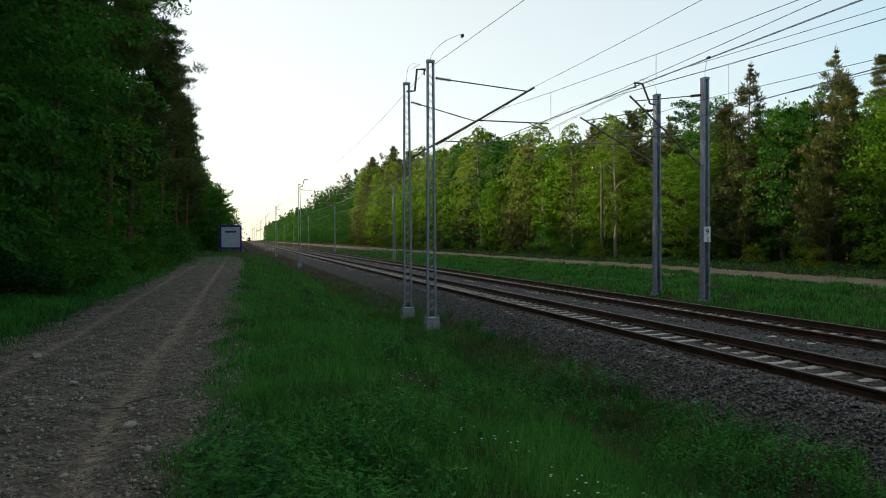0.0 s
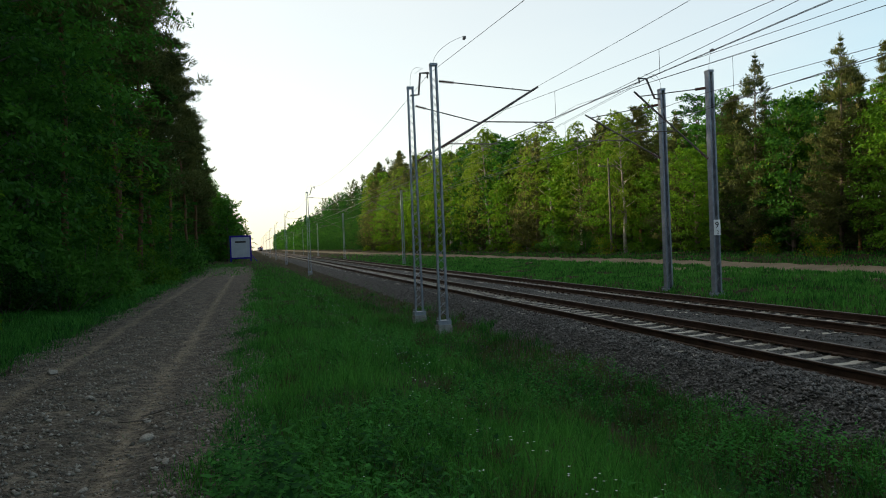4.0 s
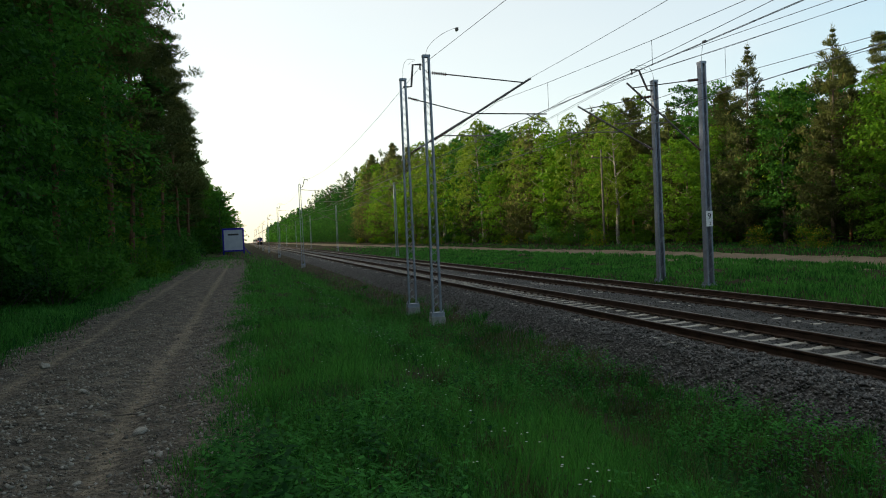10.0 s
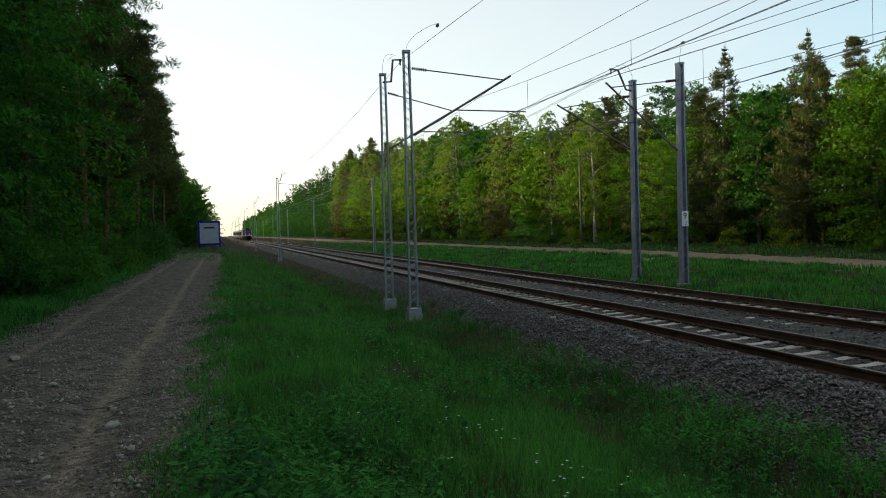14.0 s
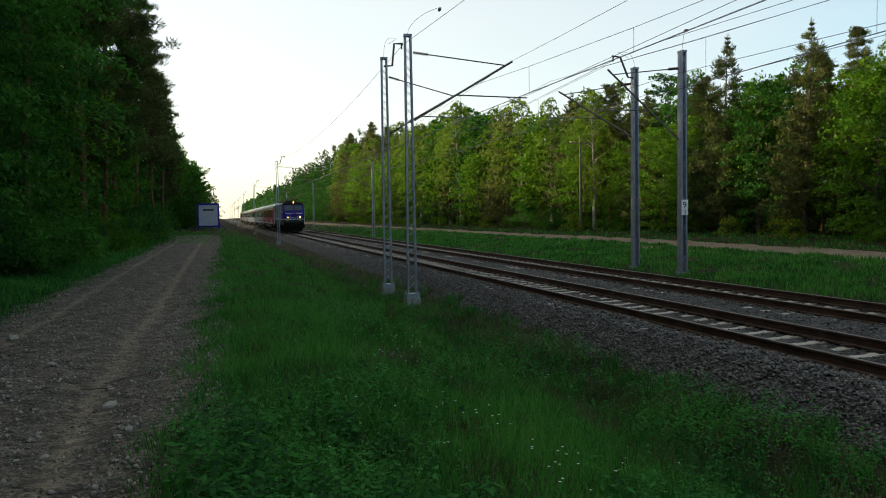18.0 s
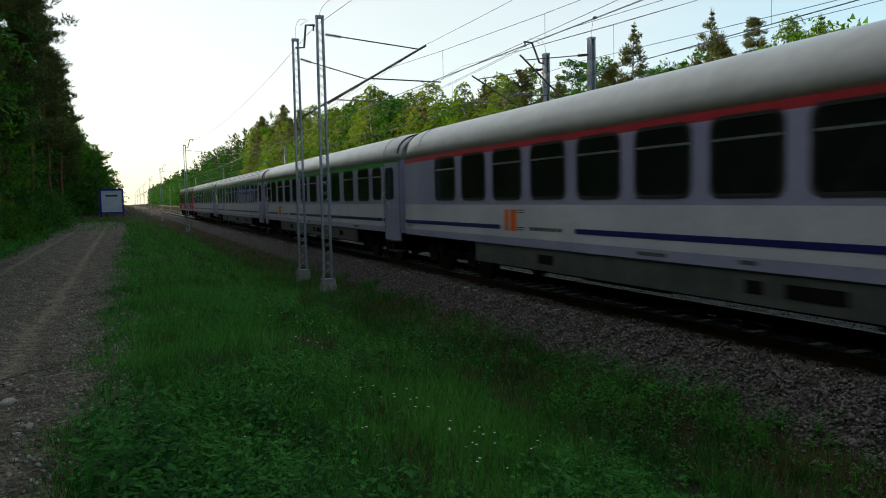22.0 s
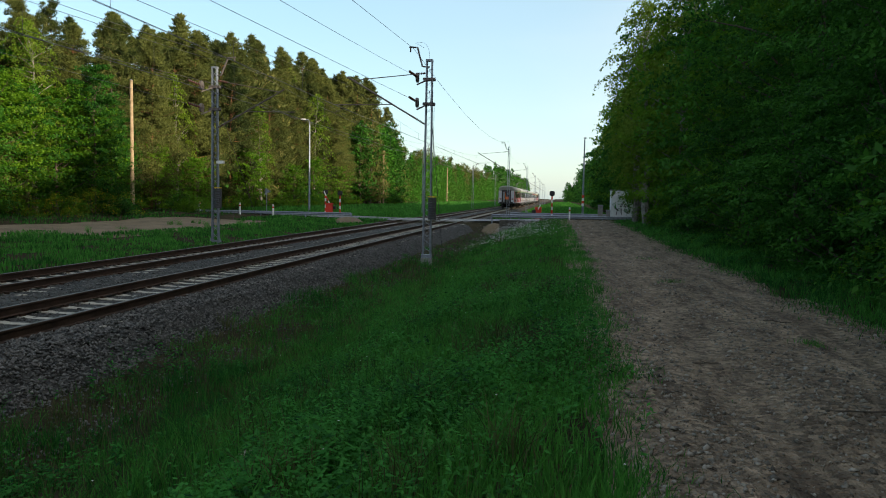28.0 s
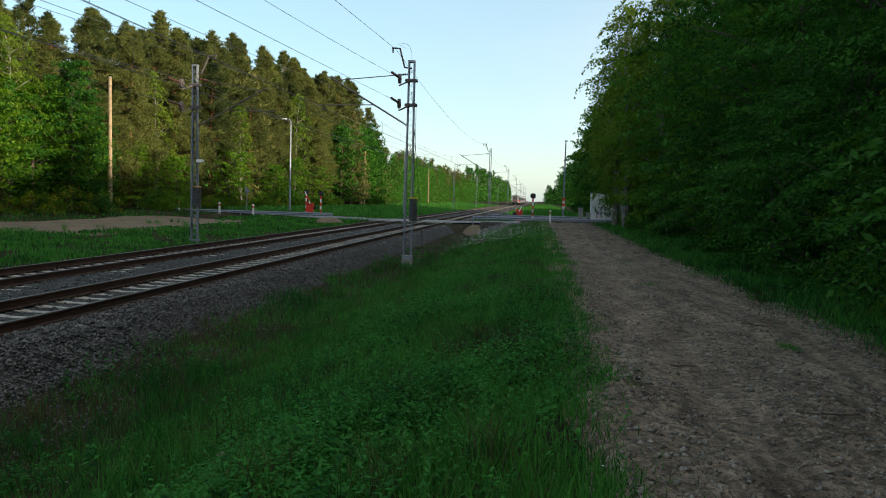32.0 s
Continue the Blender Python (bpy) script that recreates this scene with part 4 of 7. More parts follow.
# unseen rows behind the road's wood, added and sized to block the low sun
far_wood("far_woodland", -21, -16, [(-130, -8)], 14, 18, 2.0, 0.6, M_LEAF, "hidden back rows added to shade the line", 34)
far_wood("far_woodland", -21, -16, [(-8, 30)], 18, 22, 2.0, 0.6, M_LEAF, "hidden back rows added to shade the line", 34)
far_wood("far_woodland", -22, -16, [(30, 160)], 15, 19, 2.0, 0.6, M_LEAF, "hidden back rows added to shade the line", 30)
far_wood("far_woodland", -34, -24, [(-120, 190)], 14, 18, 2.2, 0.9, M_LEAF, "hidden back rows added to shade the line", 28)
far_wood("far_woodland", -48, -38, [(-40, 150)], 20, 25, 2.2, 1.1, M_LEAF, "hidden back rows added to shade the line", 28)
far_wood("far_woodland", -15, -7.6, [(130, 420)], 12, 20, 2.4, 0.5, M_LEAF, "far rows of the wood beside the dirt road", 30)
far_wood("far_woodland", -17, -7.5, [(420, 1100)], 14, 20, 4.0, 0.9, M_LEAF, "far rows of the wood beside the dirt road")
far_wood("far_woodland", 31, 42, [(420, 1100), (-900, -420)], 16, 22, 3.5, 0.9, M_LEAF, "far rows of the wood beyond the line")
far_wood("far_woodland", -17, -9, [(-420, -112)], 11, 15, 1.7, 0.5, M_LEAF, "far rows of the wood past the crossing")
far_wood("far_woodland", -30, -4, [(-520, -330)], 5, 9, 3.0, 0.6, M_LEAF, "hazy trees where the line runs out of sight")
far_wood("far_woodland", -10.5, -8.0, [(120, 260)], 14, 21, 3.0, 0.4, M_LEAF, "far trees where the dirt road leaves the line", 40)
far_wood("far_woodland", -9.5, -6.5, [(250, 420)], 11, 17, 3.5, 0.5, M_LEAF, "far trees beside the line", 36)


# ---- overhead line ----
MAST_H = 8.2


def lattice_mast(label, x, y, z, h, w=0.30, group="line masts", near=False, deep=0.06):
    """Two channels tied by zigzag lacing, on a concrete footing."""
    t = thing("catenary_mast", label, "catenary mast", group, at=pose(x, y, z))
    part("footing", Geo().box(-0.22, 0.22, -0.21, 0.21, -0.9, 0.12, 0.03), M_CONCRETE, t, "pale concrete footing")
    b = Geo().box(-0.21, 0.21, -0.17, 0.17, 0.121, 0.25)
    for a in (-0.17, 0.17):
        for c in (-0.13, 0.13):
            b.tube((a, c, 0.25), (a, c, 0.33), 0.02, None, 6)
    part("base_plate", b, M_ZINC, t)
    for s in (-1, 1):
        g = Geo()
        top = 0.72
        o = w / 2
        out = [(o + 0.006, -deep), (o + 0.006, deep), (o - 0.05, deep), (o - 0.05, deep - 0.01), (o - 0.006, deep - 0.01), (o - 0.006, 0.01 - deep), (o - 0.05, 0.01 - deep), (o - 0.05, -deep)]
        vs = [(s * (px - o * (1 - k)), py, zz) for zz, k in ((0.25, 1.0), (h, top)) for px, py in out]
        g.add(vs, [(i, (i + 1) % 8, (i + 1) % 8 + 8, i + 8) for i in range(8)] + [(0, 1, 4, 5), (1, 2, 3, 4), (0, 5, 6, 7), (8, 9, 12, 13), (9, 10, 11, 12), (8, 13, 14, 15)])
        part("post", g, M_ZINC, t)
    for face in (0.005 - deep, deep - 0.005):
        g, n = Geo(), int((h - 0.5) / 0.27)
        for k in range(n):
            z0, z1 = 0.35 + k * 0.27, 0.35 + (k + 1) * 0.27
            s = 1 if (k % 2 == 0) == (face > 0) else -1
            k0, k1 = 1 - 0.28 * z0 / h, 1 - 0.28 * z1 / h
            if near:
                part("lacing_bar", Geo().bar((-s * w / 2 * k0, face, z0), (s * w / 2 * k1, face, z1), 0.042, 0.008), M_ZINC, t)
            else:
                g.bar((-s * w / 2 * k0, face, z0), (s * w / 2 * k1, face, z1), 0.042, 0.008)
        if not near:
            part("lacing", g, M_ZINC, t)["kind"] = "stuff"
    part("cap", Geo().box(-w * 0.40, w * 0.40, -deep - 0.02, deep + 0.02, h - 0.02, h + 0.06), M_ZINC, t)
    return t


def string(g, p0, p1, n=7):
    """A strain insulator: ribbed discs on a rod."""
    p0, p1 = Vector(p0), Vector(p1)
    g.tube(p0, p1, 0.018, None, 6)
    for k in range(n):
        a = p0.lerp(p1, (k + 0.3) / n)
        b = p0.lerp(p1, (k + 0.7) / n)
        g.tube(a, b, 0.055, 0.045, 8)


def cantilever(t, side, h, reach, tip_z, low_z, tie_z):
    """A sloping tube held by a tie rod from the mast's head, with steady arm and dropper; side is +1 towards growing x."""
    g, ins, tie = Geo(), Geo(), Geo()
    a, b = Vector((side * 0.16, 0, low_z)), Vector((side * reach, 0, tip_z))
    s1 = a.lerp(b, 0.13)
    string(ins, a, s1)
    g.tube(s1, b, 0.035, None, 8)
    m = a.lerp(b, 0.93)
    c = Vector((side * 0.16, 0, tie_z))
    s2 = c.lerp(m, 0.16)
    string(tie, c, s2)
    g.tube(s2, m, 0.02, None, 6)
    q = a.lerp(b, 0.42)
    reg = Vector((side * (reach + 0.5), 0, q.z - 0.02))
    g.tube(q, reg, 0.022, None, 6)
    g.tube(reg - Vector((side * 0.7, 0, 0)), reg + Vector((side * 0.1, 0, -0.34)), 0.014, None, 5)
    part("cantilever", g, M_DARKSTEEL, t, "dark steel cantilever tube and tie rod")
    part("insulator", ins, M_INSUL, t, "brown ribbed insulator")
    part("insulator", tie, M_INSUL, t, "brown ribbed insulator")


def horn(t, side, h, out=0.75, up=0.55, bracket=True):
    """The bent bracket on the mast's head for the feeder wire, with its loop of cable."""
    if bracket:
        g = Geo()
        g.line([(0, 0, h - 0.25), (side * 0.3, 0, h - 0.22), (side * out * 0.85, 0, h + up), (side * (out + 0.25), 0, h + up + 0.02)], 0.04)
        g.tube((side * (out + 0.2), 0, h + up + 0.02), (side * (out + 0.2), 0, h + up - 0.18), 0.03)
        part("feeder_bracket", g, M_DARKSTEEL, t)
    a = [k / 10 * math.pi / 2 for k in range(11)]
    if bracket:
        pts = [(side * (out + 0.15) * math.sin(2 * q) ** 2 * 0.9 if q > 0.79 else side * (out * 0.95) * math.sin(q) ** 2 * 1.2, 0, h + 0.05 + (up + 0.15) * math.sin(2 * q) ** 0.7) for q in a[:9]]
    else:
        pts = [(side * 0.68 * (1 - math.cos(q)), -1.2 * (1 - math.cos(q)), h + 0.05 + 0.55 * math.sin(q)) for q in a]
        part("wire_clamp", Geo().box(side * 0.68 - 0.03, side * 0.68 + 0.03, -1.3, -1.14, h + 0.50, h + 0.58), M_DARKSTEEL, t)
    part("cable_loop", Geo().line(pts, 0.006, 5), M_WIRE, t)


def tension_gear(t, side, h):
    """Pulleys, anchor arms and a hanging stack of weights."""
    for k, z in enumerate((h - 0.75, h - 1.75)):
        part("anchor_arm", Geo().box(-0.25, 0.25, -0.12, 0.12, z - 0.06, z + 0.06, 0.02).bar((side * 0.1, 0.1, z - 0.05), (side * 0.4, 0.55, z - 0.28), 0.06, 0.05), M_DARKSTEEL, t)
        part("pulley", Geo().tube((side * 0.36, 0.5, z), (side * 0.36 + 0.09, 0.5, z), 0.2, None, 16).tube((side * 0.34, 0.5, z), (side * 0.36 + 0.11, 0.5, z), 0.05, None, 8), M_DARKSTEEL, t, "dark tensioning pulley")
        ins = Geo()
        string(ins, (side * 0.4, 0.7, z + 0.02), (side * 0.55, 1.5, z + 0.1), 6)
        part("insulator", ins, M_INSUL, t, "brown ribbed insulator")
        part("hauling_rope", Geo().line([(side * (-0.20 - 0.06 * k), 0.28, z), (side * (-0.20 - 0.06 * k), 0.28, 2.65)], 0.01, 5), M_WIRE, t)
    for k in range(9):
        part("weight", Geo().tube((side * -0.24, 0.26, 1.72 + k * 0.10), (side * -0.24, 0.26, 1.812 + k * 0.10), 0.17, None, 16), M_WEIGHT, t, "dark disc weight")
    part("weight_cap", Geo().tube((side * -0.24, 0.26, 2.63), (side * -0.24, 0.26, 2.67), 0.175, None, 16), M_YELLOW, t, "yellow cap of the weights")
    part("guy_rope", Geo().line([(0, -0.1, h - 1.2), (side * 0.35, -6.6, 0.05)], 0.012, 5), M_WIRE, t)
    part("guy_anchor", Geo().box(side * 0.35 - 0.12, side * 0.35 + 0.12, -6.75, -6.5, -0.4, 0.06, 0.03), M_OLDCONCRETE, t)


XM1, XM2 = 5.75, 15.96
LEFT_Y = [22.9, 26.4, 77.5, 129, 182, 235, 288, 341, 394, -31.0, -84, -137, -190, -243, -296, -349]
RIGHT_Y = [26.8, 23.6, 80, 133, 186, 239, 292, 345, -32.9, -88, -141, -194, -247, -300]
for y in LEFT_Y:
    z = -0.66
    heavy = y == -31.0
    t = lattice_mast("grey galvanised lattice mast on a concrete footing", XM1, y, z, MAST_H, 0.36 if heavy else 0.30, near=-60 < y < 40, deep=0.10 if heavy else 0.06)
    pair = y in (22.9, 26.4)
    if y == 26.4:
        cantilever(t, 1, MAST_H + 0.08, 2.75, 7.08, 5.6, 7.58)
    else:
        cantilever(t, 1, MAST_H, 3.45, 7.57, 5.63, 7.71)
    horn(t, 1, MAST_H, 0.45 if pair else 0.6, bracket=y != 22.9)
    if y == -31.0:
        tension_gear(t, 1, MAST_H)
for y in RIGHT_Y:
    t = lattice_mast("grey galvanised steel mast beside the far track", XM2, y, -0.42, 8.07, 0.26 if y > 0 else 0.34, near=-60 < y < 40, deep=0.125 if y > 0 else 0.08)
    cantilever(t, -1, 7.85, 2.95 if y == 23.6 else 3.3, 7.35 if y == 23.6 else 7.1, 5.0 if y == 23.6 else 5.4, 7.5)
    horn(t, -1, 7.97, bracket=y != 23.6)
    if y == -32.9:
        tension_gear(t, 1, 7.97)
        part("camera_housing", Geo().box(-0.5, -0.2, 0.1, 0.32, 3.75, 3.88, 0.02), M_WHITE, t, "white surveillance camera housing")
    if y == 23.6:
        part("number_plate", Geo().box(-0.13, 0.13, -0.155, -0.145, 2.30, 2.84), M_WHITE, t, "white plate with black figures")
        for fig, size, fx, fz in (("9", 0.32, -0.09, 2.55), ("2", 0.17, -0.03, 2.35)):
            me = lettering(fig, size, M_BLACK)
            me.transform(Matrix.Rotation(radians(90), 4, "Z"))
            o = part("figure", me, None, t)
            o.location = (fx, -0.162, fz)


def catenary(cx, ys, label, top=7.05):
    t = thing("overhead_line", label, "overhead wires", "overhead wires")
    ys = sorted(ys)
    con, mes, drop, n = [], [], Geo(), 10
    for i, (a, b) in enumerate(zip(ys, ys[1:])):
        for k in range(n + (i == len(ys) - 2)):
            f = k / n
            y, z = a + (b - a) * f, top - 4 * 0.85 * min(1.0, ((b - a) / 53) ** 2) * f * (1 - f)
            x = cx + 0.22 * (1 if i % 2 == 0 else -1) * (1 - 2 * f)
            mes.append((x, y, z))
            con.append((x, y, 5.55))
            if 0 < k < n:
                g = Geo() if -60 < y < 80 else drop
                g.line([(x, y, 5.53), (x, y, z)], 0.006, 4)
                if g is not drop:
                    part("dropper", g, M_WIRE, t)
    for d in (-0.02, 0.02):
        part("contact_wire", Geo().line([(x + d, y, z) for x, y, z in con], 0.0065, 4), M_WIRE, t)
    part("messenger_wire", Geo().line(mes, 0.0065, 4), M_WIRE, t)
    if drop.v:
        tagged(part("distant_droppers", drop, M_WIRE, t), kind="stuff")
    return t


catenary(T1, [y for y in LEFT_Y if y != 22.9], "contact wire hung from a messenger wire over the near track", 6.62)
catenary(T2, [y for y in RIGHT_Y if y != 26.8], "contact wire hung from a messenger wire over the far track")


def feeder(x, ys, z, label, sag=0.8, r=0.009):
    ys = sorted(ys)
    t = thing("feeder_line", label, "overhead wires", "overhead wires")
    P = [(x, a + (b - a) * k / 6, z - sag * min(1.0, ((b - a) / 53) ** 2) * 4 * k / 6 * (1 - k / 6)) for a, b in zip(ys, ys[1:]) for k in range(6)] + [(x, ys[-1], z)]
    part("cable", Geo().line(P, r, 4), M_WIRE, t)


def anchored(cx, x1, y1, y2, y3, label, top=7.05):
    """The overlap's second pair of wires, drawn aside to a mast's tensioning gear at y1."""
    t = thing("overhead_line", label, "overhead wires", "overhead wires")
    for name, za, zb, sag in (("messenger_wire", 6.82, top, 0.45), ("contact_wire", 5.86, 5.62, 0.1)):
        g, n = Geo(), 14
        P = [Vector((x1 + (cx - x1) * k / n, y1 + (y2 - y1) * k / n, za + (zb - za) * k / n - 4 * sag * k / n * (1 - k / n))) for k in range(n + 1)]
        P += [Vector((cx, y2 + (y3 - y2) * k / n, zb - 4 * (0.8 if za > 6 else 0.0) * k / n * (1 - k / n))) for k in range(1, n + 1)]
        part(name, g.line(P, 0.0065, 4), M_WIRE, t)
    for k in range(1, 10):
        y = y2 + (y3 - y2) * k / 10
        part("dropper", Geo().tube((cx, y, 5.62), (cx, y, top - 3.2 * k / 10 * (1 - k / 10)), 0.005, None, 4), M_WIRE, t)


anchored(T1 + 0.2, XM1 + 0.55, -29.4, 22.9, 77.5, "second contact wire of the overlap over the near track", 6.93)
anchored(T2 - 0.4, XM2 + 0.55, -31.3, 26.8, 80, "second contact wire of the overlap over the far track")
feeder(XM1 + 0.68, [y for y in LEFT_Y if y != 22.9], 8.05, "feeder cable on the brackets of the near masts")
feeder(XM2 - 0.85, RIGHT_Y, 8.0, "feeder cable on the brackets of the far masts")
feeder(XM2 - 0.2, RIGHT_Y, 6.9, "earth cable along the far masts", 0.7)


# ---- train ----
P_RED = surf("red_coach_paint", (0.33, 0.005, 0.028), (0.42, 0.009, 0.04), 1.2, 0.38, fine=12, spec=0.4)
P_WHITE = surf("white_coach_paint", (0.41, 0.43, 0.49), (0.52, 0.545, 0.60), 1.0, 0.34, fine=10, spec=0.4)
P_LILAC = surf("lilac_grey_coach_paint", (0.235, 0.24, 0.37), (0.305, 0.31, 0.45), 1.0, 0.33, fine=10, spec=0.5)
P_BLUE = surf("dark_blue_stripe", (0.012, 0.012, 0.10), (0.02, 0.02, 0.15), 2.0, 0.4)
P_YELLOW = surf("yellow_stripe", (0.50, 0.33, 0.02), (0.62, 0.42, 0.03), 2.0, 0.45)
P_GREEN = surf("green_stripe", (0.012, 0.19, 0.02), (0.02, 0.25, 0.03), 2.0, 0.45)
P_DINER = surf("red_stripe", (0.30, 0.02, 0.03), (0.40, 0.03, 0.04), 2.0, 0.45)
P_ROOF = surf("grey_roof_paint", (0.38, 0.39, 0.39), (0.52, 0.53, 0.53), 0.8, 0.30, fine=6, spec=0.6)
P_OLDROOF = surf("dirty_grey_roof", (0.15, 0.158, 0.132), (0.26, 0.262, 0.228), 0.8, 0.6, fine=6)
P_SKIRT = surf("dusty_grey_skirt", (0.045, 0.054, 0.052), (0.085, 0.096, 0.092), 1.5, 0.6, fine=9)
P_BUFFER = surf("greasy_grey_green_steel", (0.018, 0.022, 0.021), (0.036, 0.042, 0.040), 3.0, 0.5, fine=14)
P_BELLOWS = surf("shiny_black_rubber", (0.006, 0.006, 0.007), (0.014, 0.014, 0.016), 3.0, 0.28, fine=8, spec=0.5)
# near-black: the underexposed gloom below the train is put into this colour
P_UNDER = surf("shade_black_running_gear", (0.003, 0.003, 0.003), (0.009, 0.008, 0.007), 3.0, 0.9, fine=14, spec=0.1)
P_STEEL = surf("worn_wheel_steel", (0.030, 0.026, 0.024), (0.075, 0.066, 0.06), 6.0, 0.45, 0.0, 0.7)
P_GLASS = surf("dark_tinted_glass", (0.006, 0.007, 0.008), (0.014, 0.015, 0.017), 1.5, 0.06, fine=3, spec=0.6)
P_FROST = surf("frosted_glass", (0.07, 0.11, 0.11), (0.12, 0.17, 0.165), 2.0, 0.4)
P_OLDRED = surf("faded_red_paint", (0.05, 0.012, 0.010), (0.10, 0.022, 0.018), 5.0, 0.7)
P_ZINCPALE = surf("pale_grey_paint", (0.24, 0.25, 0.27), (0.34, 0.35, 0.37), 2.0, 0.5)
P_RUBBER = surf("black_rubber", (0.012, 0.012, 0.012), (0.028, 0.028, 0.028), 4.0, 0.75)
P_CHROME = surf("bright_handrail", (0.50, 0.50, 0.52), (0.65, 0.65, 0.67), 4.0, 0.3, 0.0, 0.9)
P_LOCO = surf("violet_blue_loco_paint", (0.014, 0.009, 0.16), (0.021, 0.014, 0.22), 1.0, 0.42, fine=8, spec=0.12)
P_LOCOGREY = surf("light_grey_loco_paint", (0.15, 0.175, 0.20), (0.205, 0.23, 0.26), 1.0, 0.45, fine=8)
P_LOCOPALE = surf("bluish_white_loco_paint", (0.20, 0.235, 0.30), (0.26, 0.30, 0.37), 1.0, 0.42, fine=8)
P_LOCOFRAME = surf("grey_green_frame_paint", (0.016, 0.021, 0.020), (0.034, 0.042, 0.040), 1.2, 0.6, fine=9, spec=0.2)
P_LOCODARK = surf("dark_grey_frame_paint", (0.004, 0.0045, 0.005), (0.011, 0.012, 0.012), 1.0, 0.7, fine=8, spec=0.12)
P_ORANGE = surf("orange_door_paint", (0.72, 0.12, 0.01), (0.82, 0.17, 0.015), 2.0, 0.45)
P_LOGO = surf("orange_red_emblem", (0.60, 0.10, 0.02), (0.70, 0.14, 0.03), 2.0, 0.5)
P_SCREEN = surf("blue_grey_windscreen", (0.018, 0.023, 0.040), (0.032, 0.040, 0.064), 1.0, 0.15, spec=0.5)
G_HEAD = glow("headlight_glow", (1.0, 0.46, 0.13), 4.6)
P_AMBER = surf("amber_lavatory_glass", (0.10, 0.085, 0.045), (0.16, 0.14, 0.08), 2.0, 0.4)
P_FIGURE = surf("slate_figure_paint", (0.13, 0.14, 0.24), (0.18, 0.19, 0.30), 2.0, 0.4)
P_OLIVE = surf("dull_olive_panel", (0.05, 0.05, 0.03), (0.09, 0.085, 0.055), 3.0, 0.6)
P_GRILLE = surf("dark_intake_mesh", (0.005, 0.006, 0.008), (0.012, 0.014, 0.017), 2.0, 0.35, fine=30, spec=0.3)

HALF = 1.41
STARTS = [28.93, 53.3, 77.9, 103.6, 127.6, 152.9, 176.3]      # leading marks of the coaches behind the 12.75 m mark
FRONTS = [-0.05, 0.05, 0.62, 0.38, 0.28, 0.02, -0.03]         # where each body begins, and where it ends
ENDS = [24.28, 25.02, 25.75, 23.95, 25.12, 23.12, 23.30]


def rounded(w, h, r=0.09):
    """Outline of a window with rounded corners, about its centre."""
    out = []
    for cx, cz, a0 in ((w / 2 - r, h / 2 - r, 0), (-w / 2 + r, h / 2 - r, 90), (-w / 2 + r, -h / 2 + r, 180), (w / 2 - r, -h / 2 + r, 270)):
        out += [(cx + r * math.cos(radians(a0 + k * 30)), cz + r * math.sin(radians(a0 + k * 30))) for k in range(4)]
    return out


def side_plate(w, h, x0, x1, r=0.09):
    return Geo().sweep_x(rounded(w, h, r), x0, x1)


def frame_ring(w, h, x0, x1, t=0.05, r=0.12):
    g = Geo()
    a, b = rounded(w, h, r), rounded(w - 2 * t, h - 2 * t, r - t * 0.4)
    n = len(a)
    vs = [(x, *p) for x in (x0, x1) for ring in (a, b) for p in ring]
    fs = []
    for i in range(n):
        j = (i + 1) % n
        fs += [(i, j, n + j, n + i), (2 * n + i, 3 * n + i, 3 * n + j, 2 * n + j), (i, 2 * n + i, 2 * n + j, j), (n + i, n + j, 3 * n + j, 3 * n + i)]
    return g.add(vs, fs)


def shared(fn):
    """Mesh data built once for alike parts."""
    kept = {}

    def take(*key):
        if key not in kept:
            kept[key] = fn(*key)
        return kept[key]
    return take


@shared
def glass_mesh(w, h, mat, r):
    return side_plate(w, h, -0.006, 0.03, r).mesh("window", mat)


@shared
def ring_mesh(w, h, r):
    return frame_ring(w + 0.09, h + 0.09, -0.014, 0.02, 0.055, r + 0.03).mesh("window_frame", P_RUBBER)


@shared
def transom_mesh(w):
    return Geo().box(-0.016, 0.0, -w / 2, w / 2, -0.018, 0.018).mesh("transom", P_CHROME)


@shared
def words_mesh(text, size, mat):
    return lettering(text, size, mat)


def window(parent, side, y, z, w, h, opening=True, mat=None, r=0.09):
    o = part("window", glass_mesh(w, h, mat or P_GLASS, r), None, parent)
    o.location = (side * HALF, y, z)
    if side > 0:
        o.rotation_euler = (0, 0, math.pi)
    part("window_frame", ring_mesh(w, h, r), None, o)
    if opening:
        t = part("transom", transom_mesh(w - 0.04), None, o)
        t.location = (0, 0, h * 0.23)
    return o


def roof_outline(z0, z1, half, n=14):
    """Arched roof outline in (x, z), from side to side."""
    out = []
    for k in range(n + 1):
        a = math.pi * k / n
        c, s = math.cos(a), math.sin(a)
        out.append((half * math.copysign(abs(c) ** 0.62, c), z0 + (z1 - z0) * s ** 0.75))
    return out


def spring_geo(n=10):
    """A coil spring's outline turned round its axis."""
    rings = [(0.40 + 0.36 * k / 14, 0.078 if k % 2 else 0.058) for k in range(15)]
    vs = [(r * math.cos(2 * math.pi * j / n), r * math.sin(2 * math.pi * j / n), z) for z, r in rings for j in range(n)]
    fs = [(i * n + j, i * n + (j + 1) % n, (i + 1) * n + (j + 1) % n, (i + 1) * n + j) for i in range(14) for j in range(n)]
    return Geo().add(vs, fs + [tuple(range(n - 1, -1, -1)), tuple(range(14 * n, 15 * n))])


SPRING = spring_geo().mesh("spring", P_STEEL)


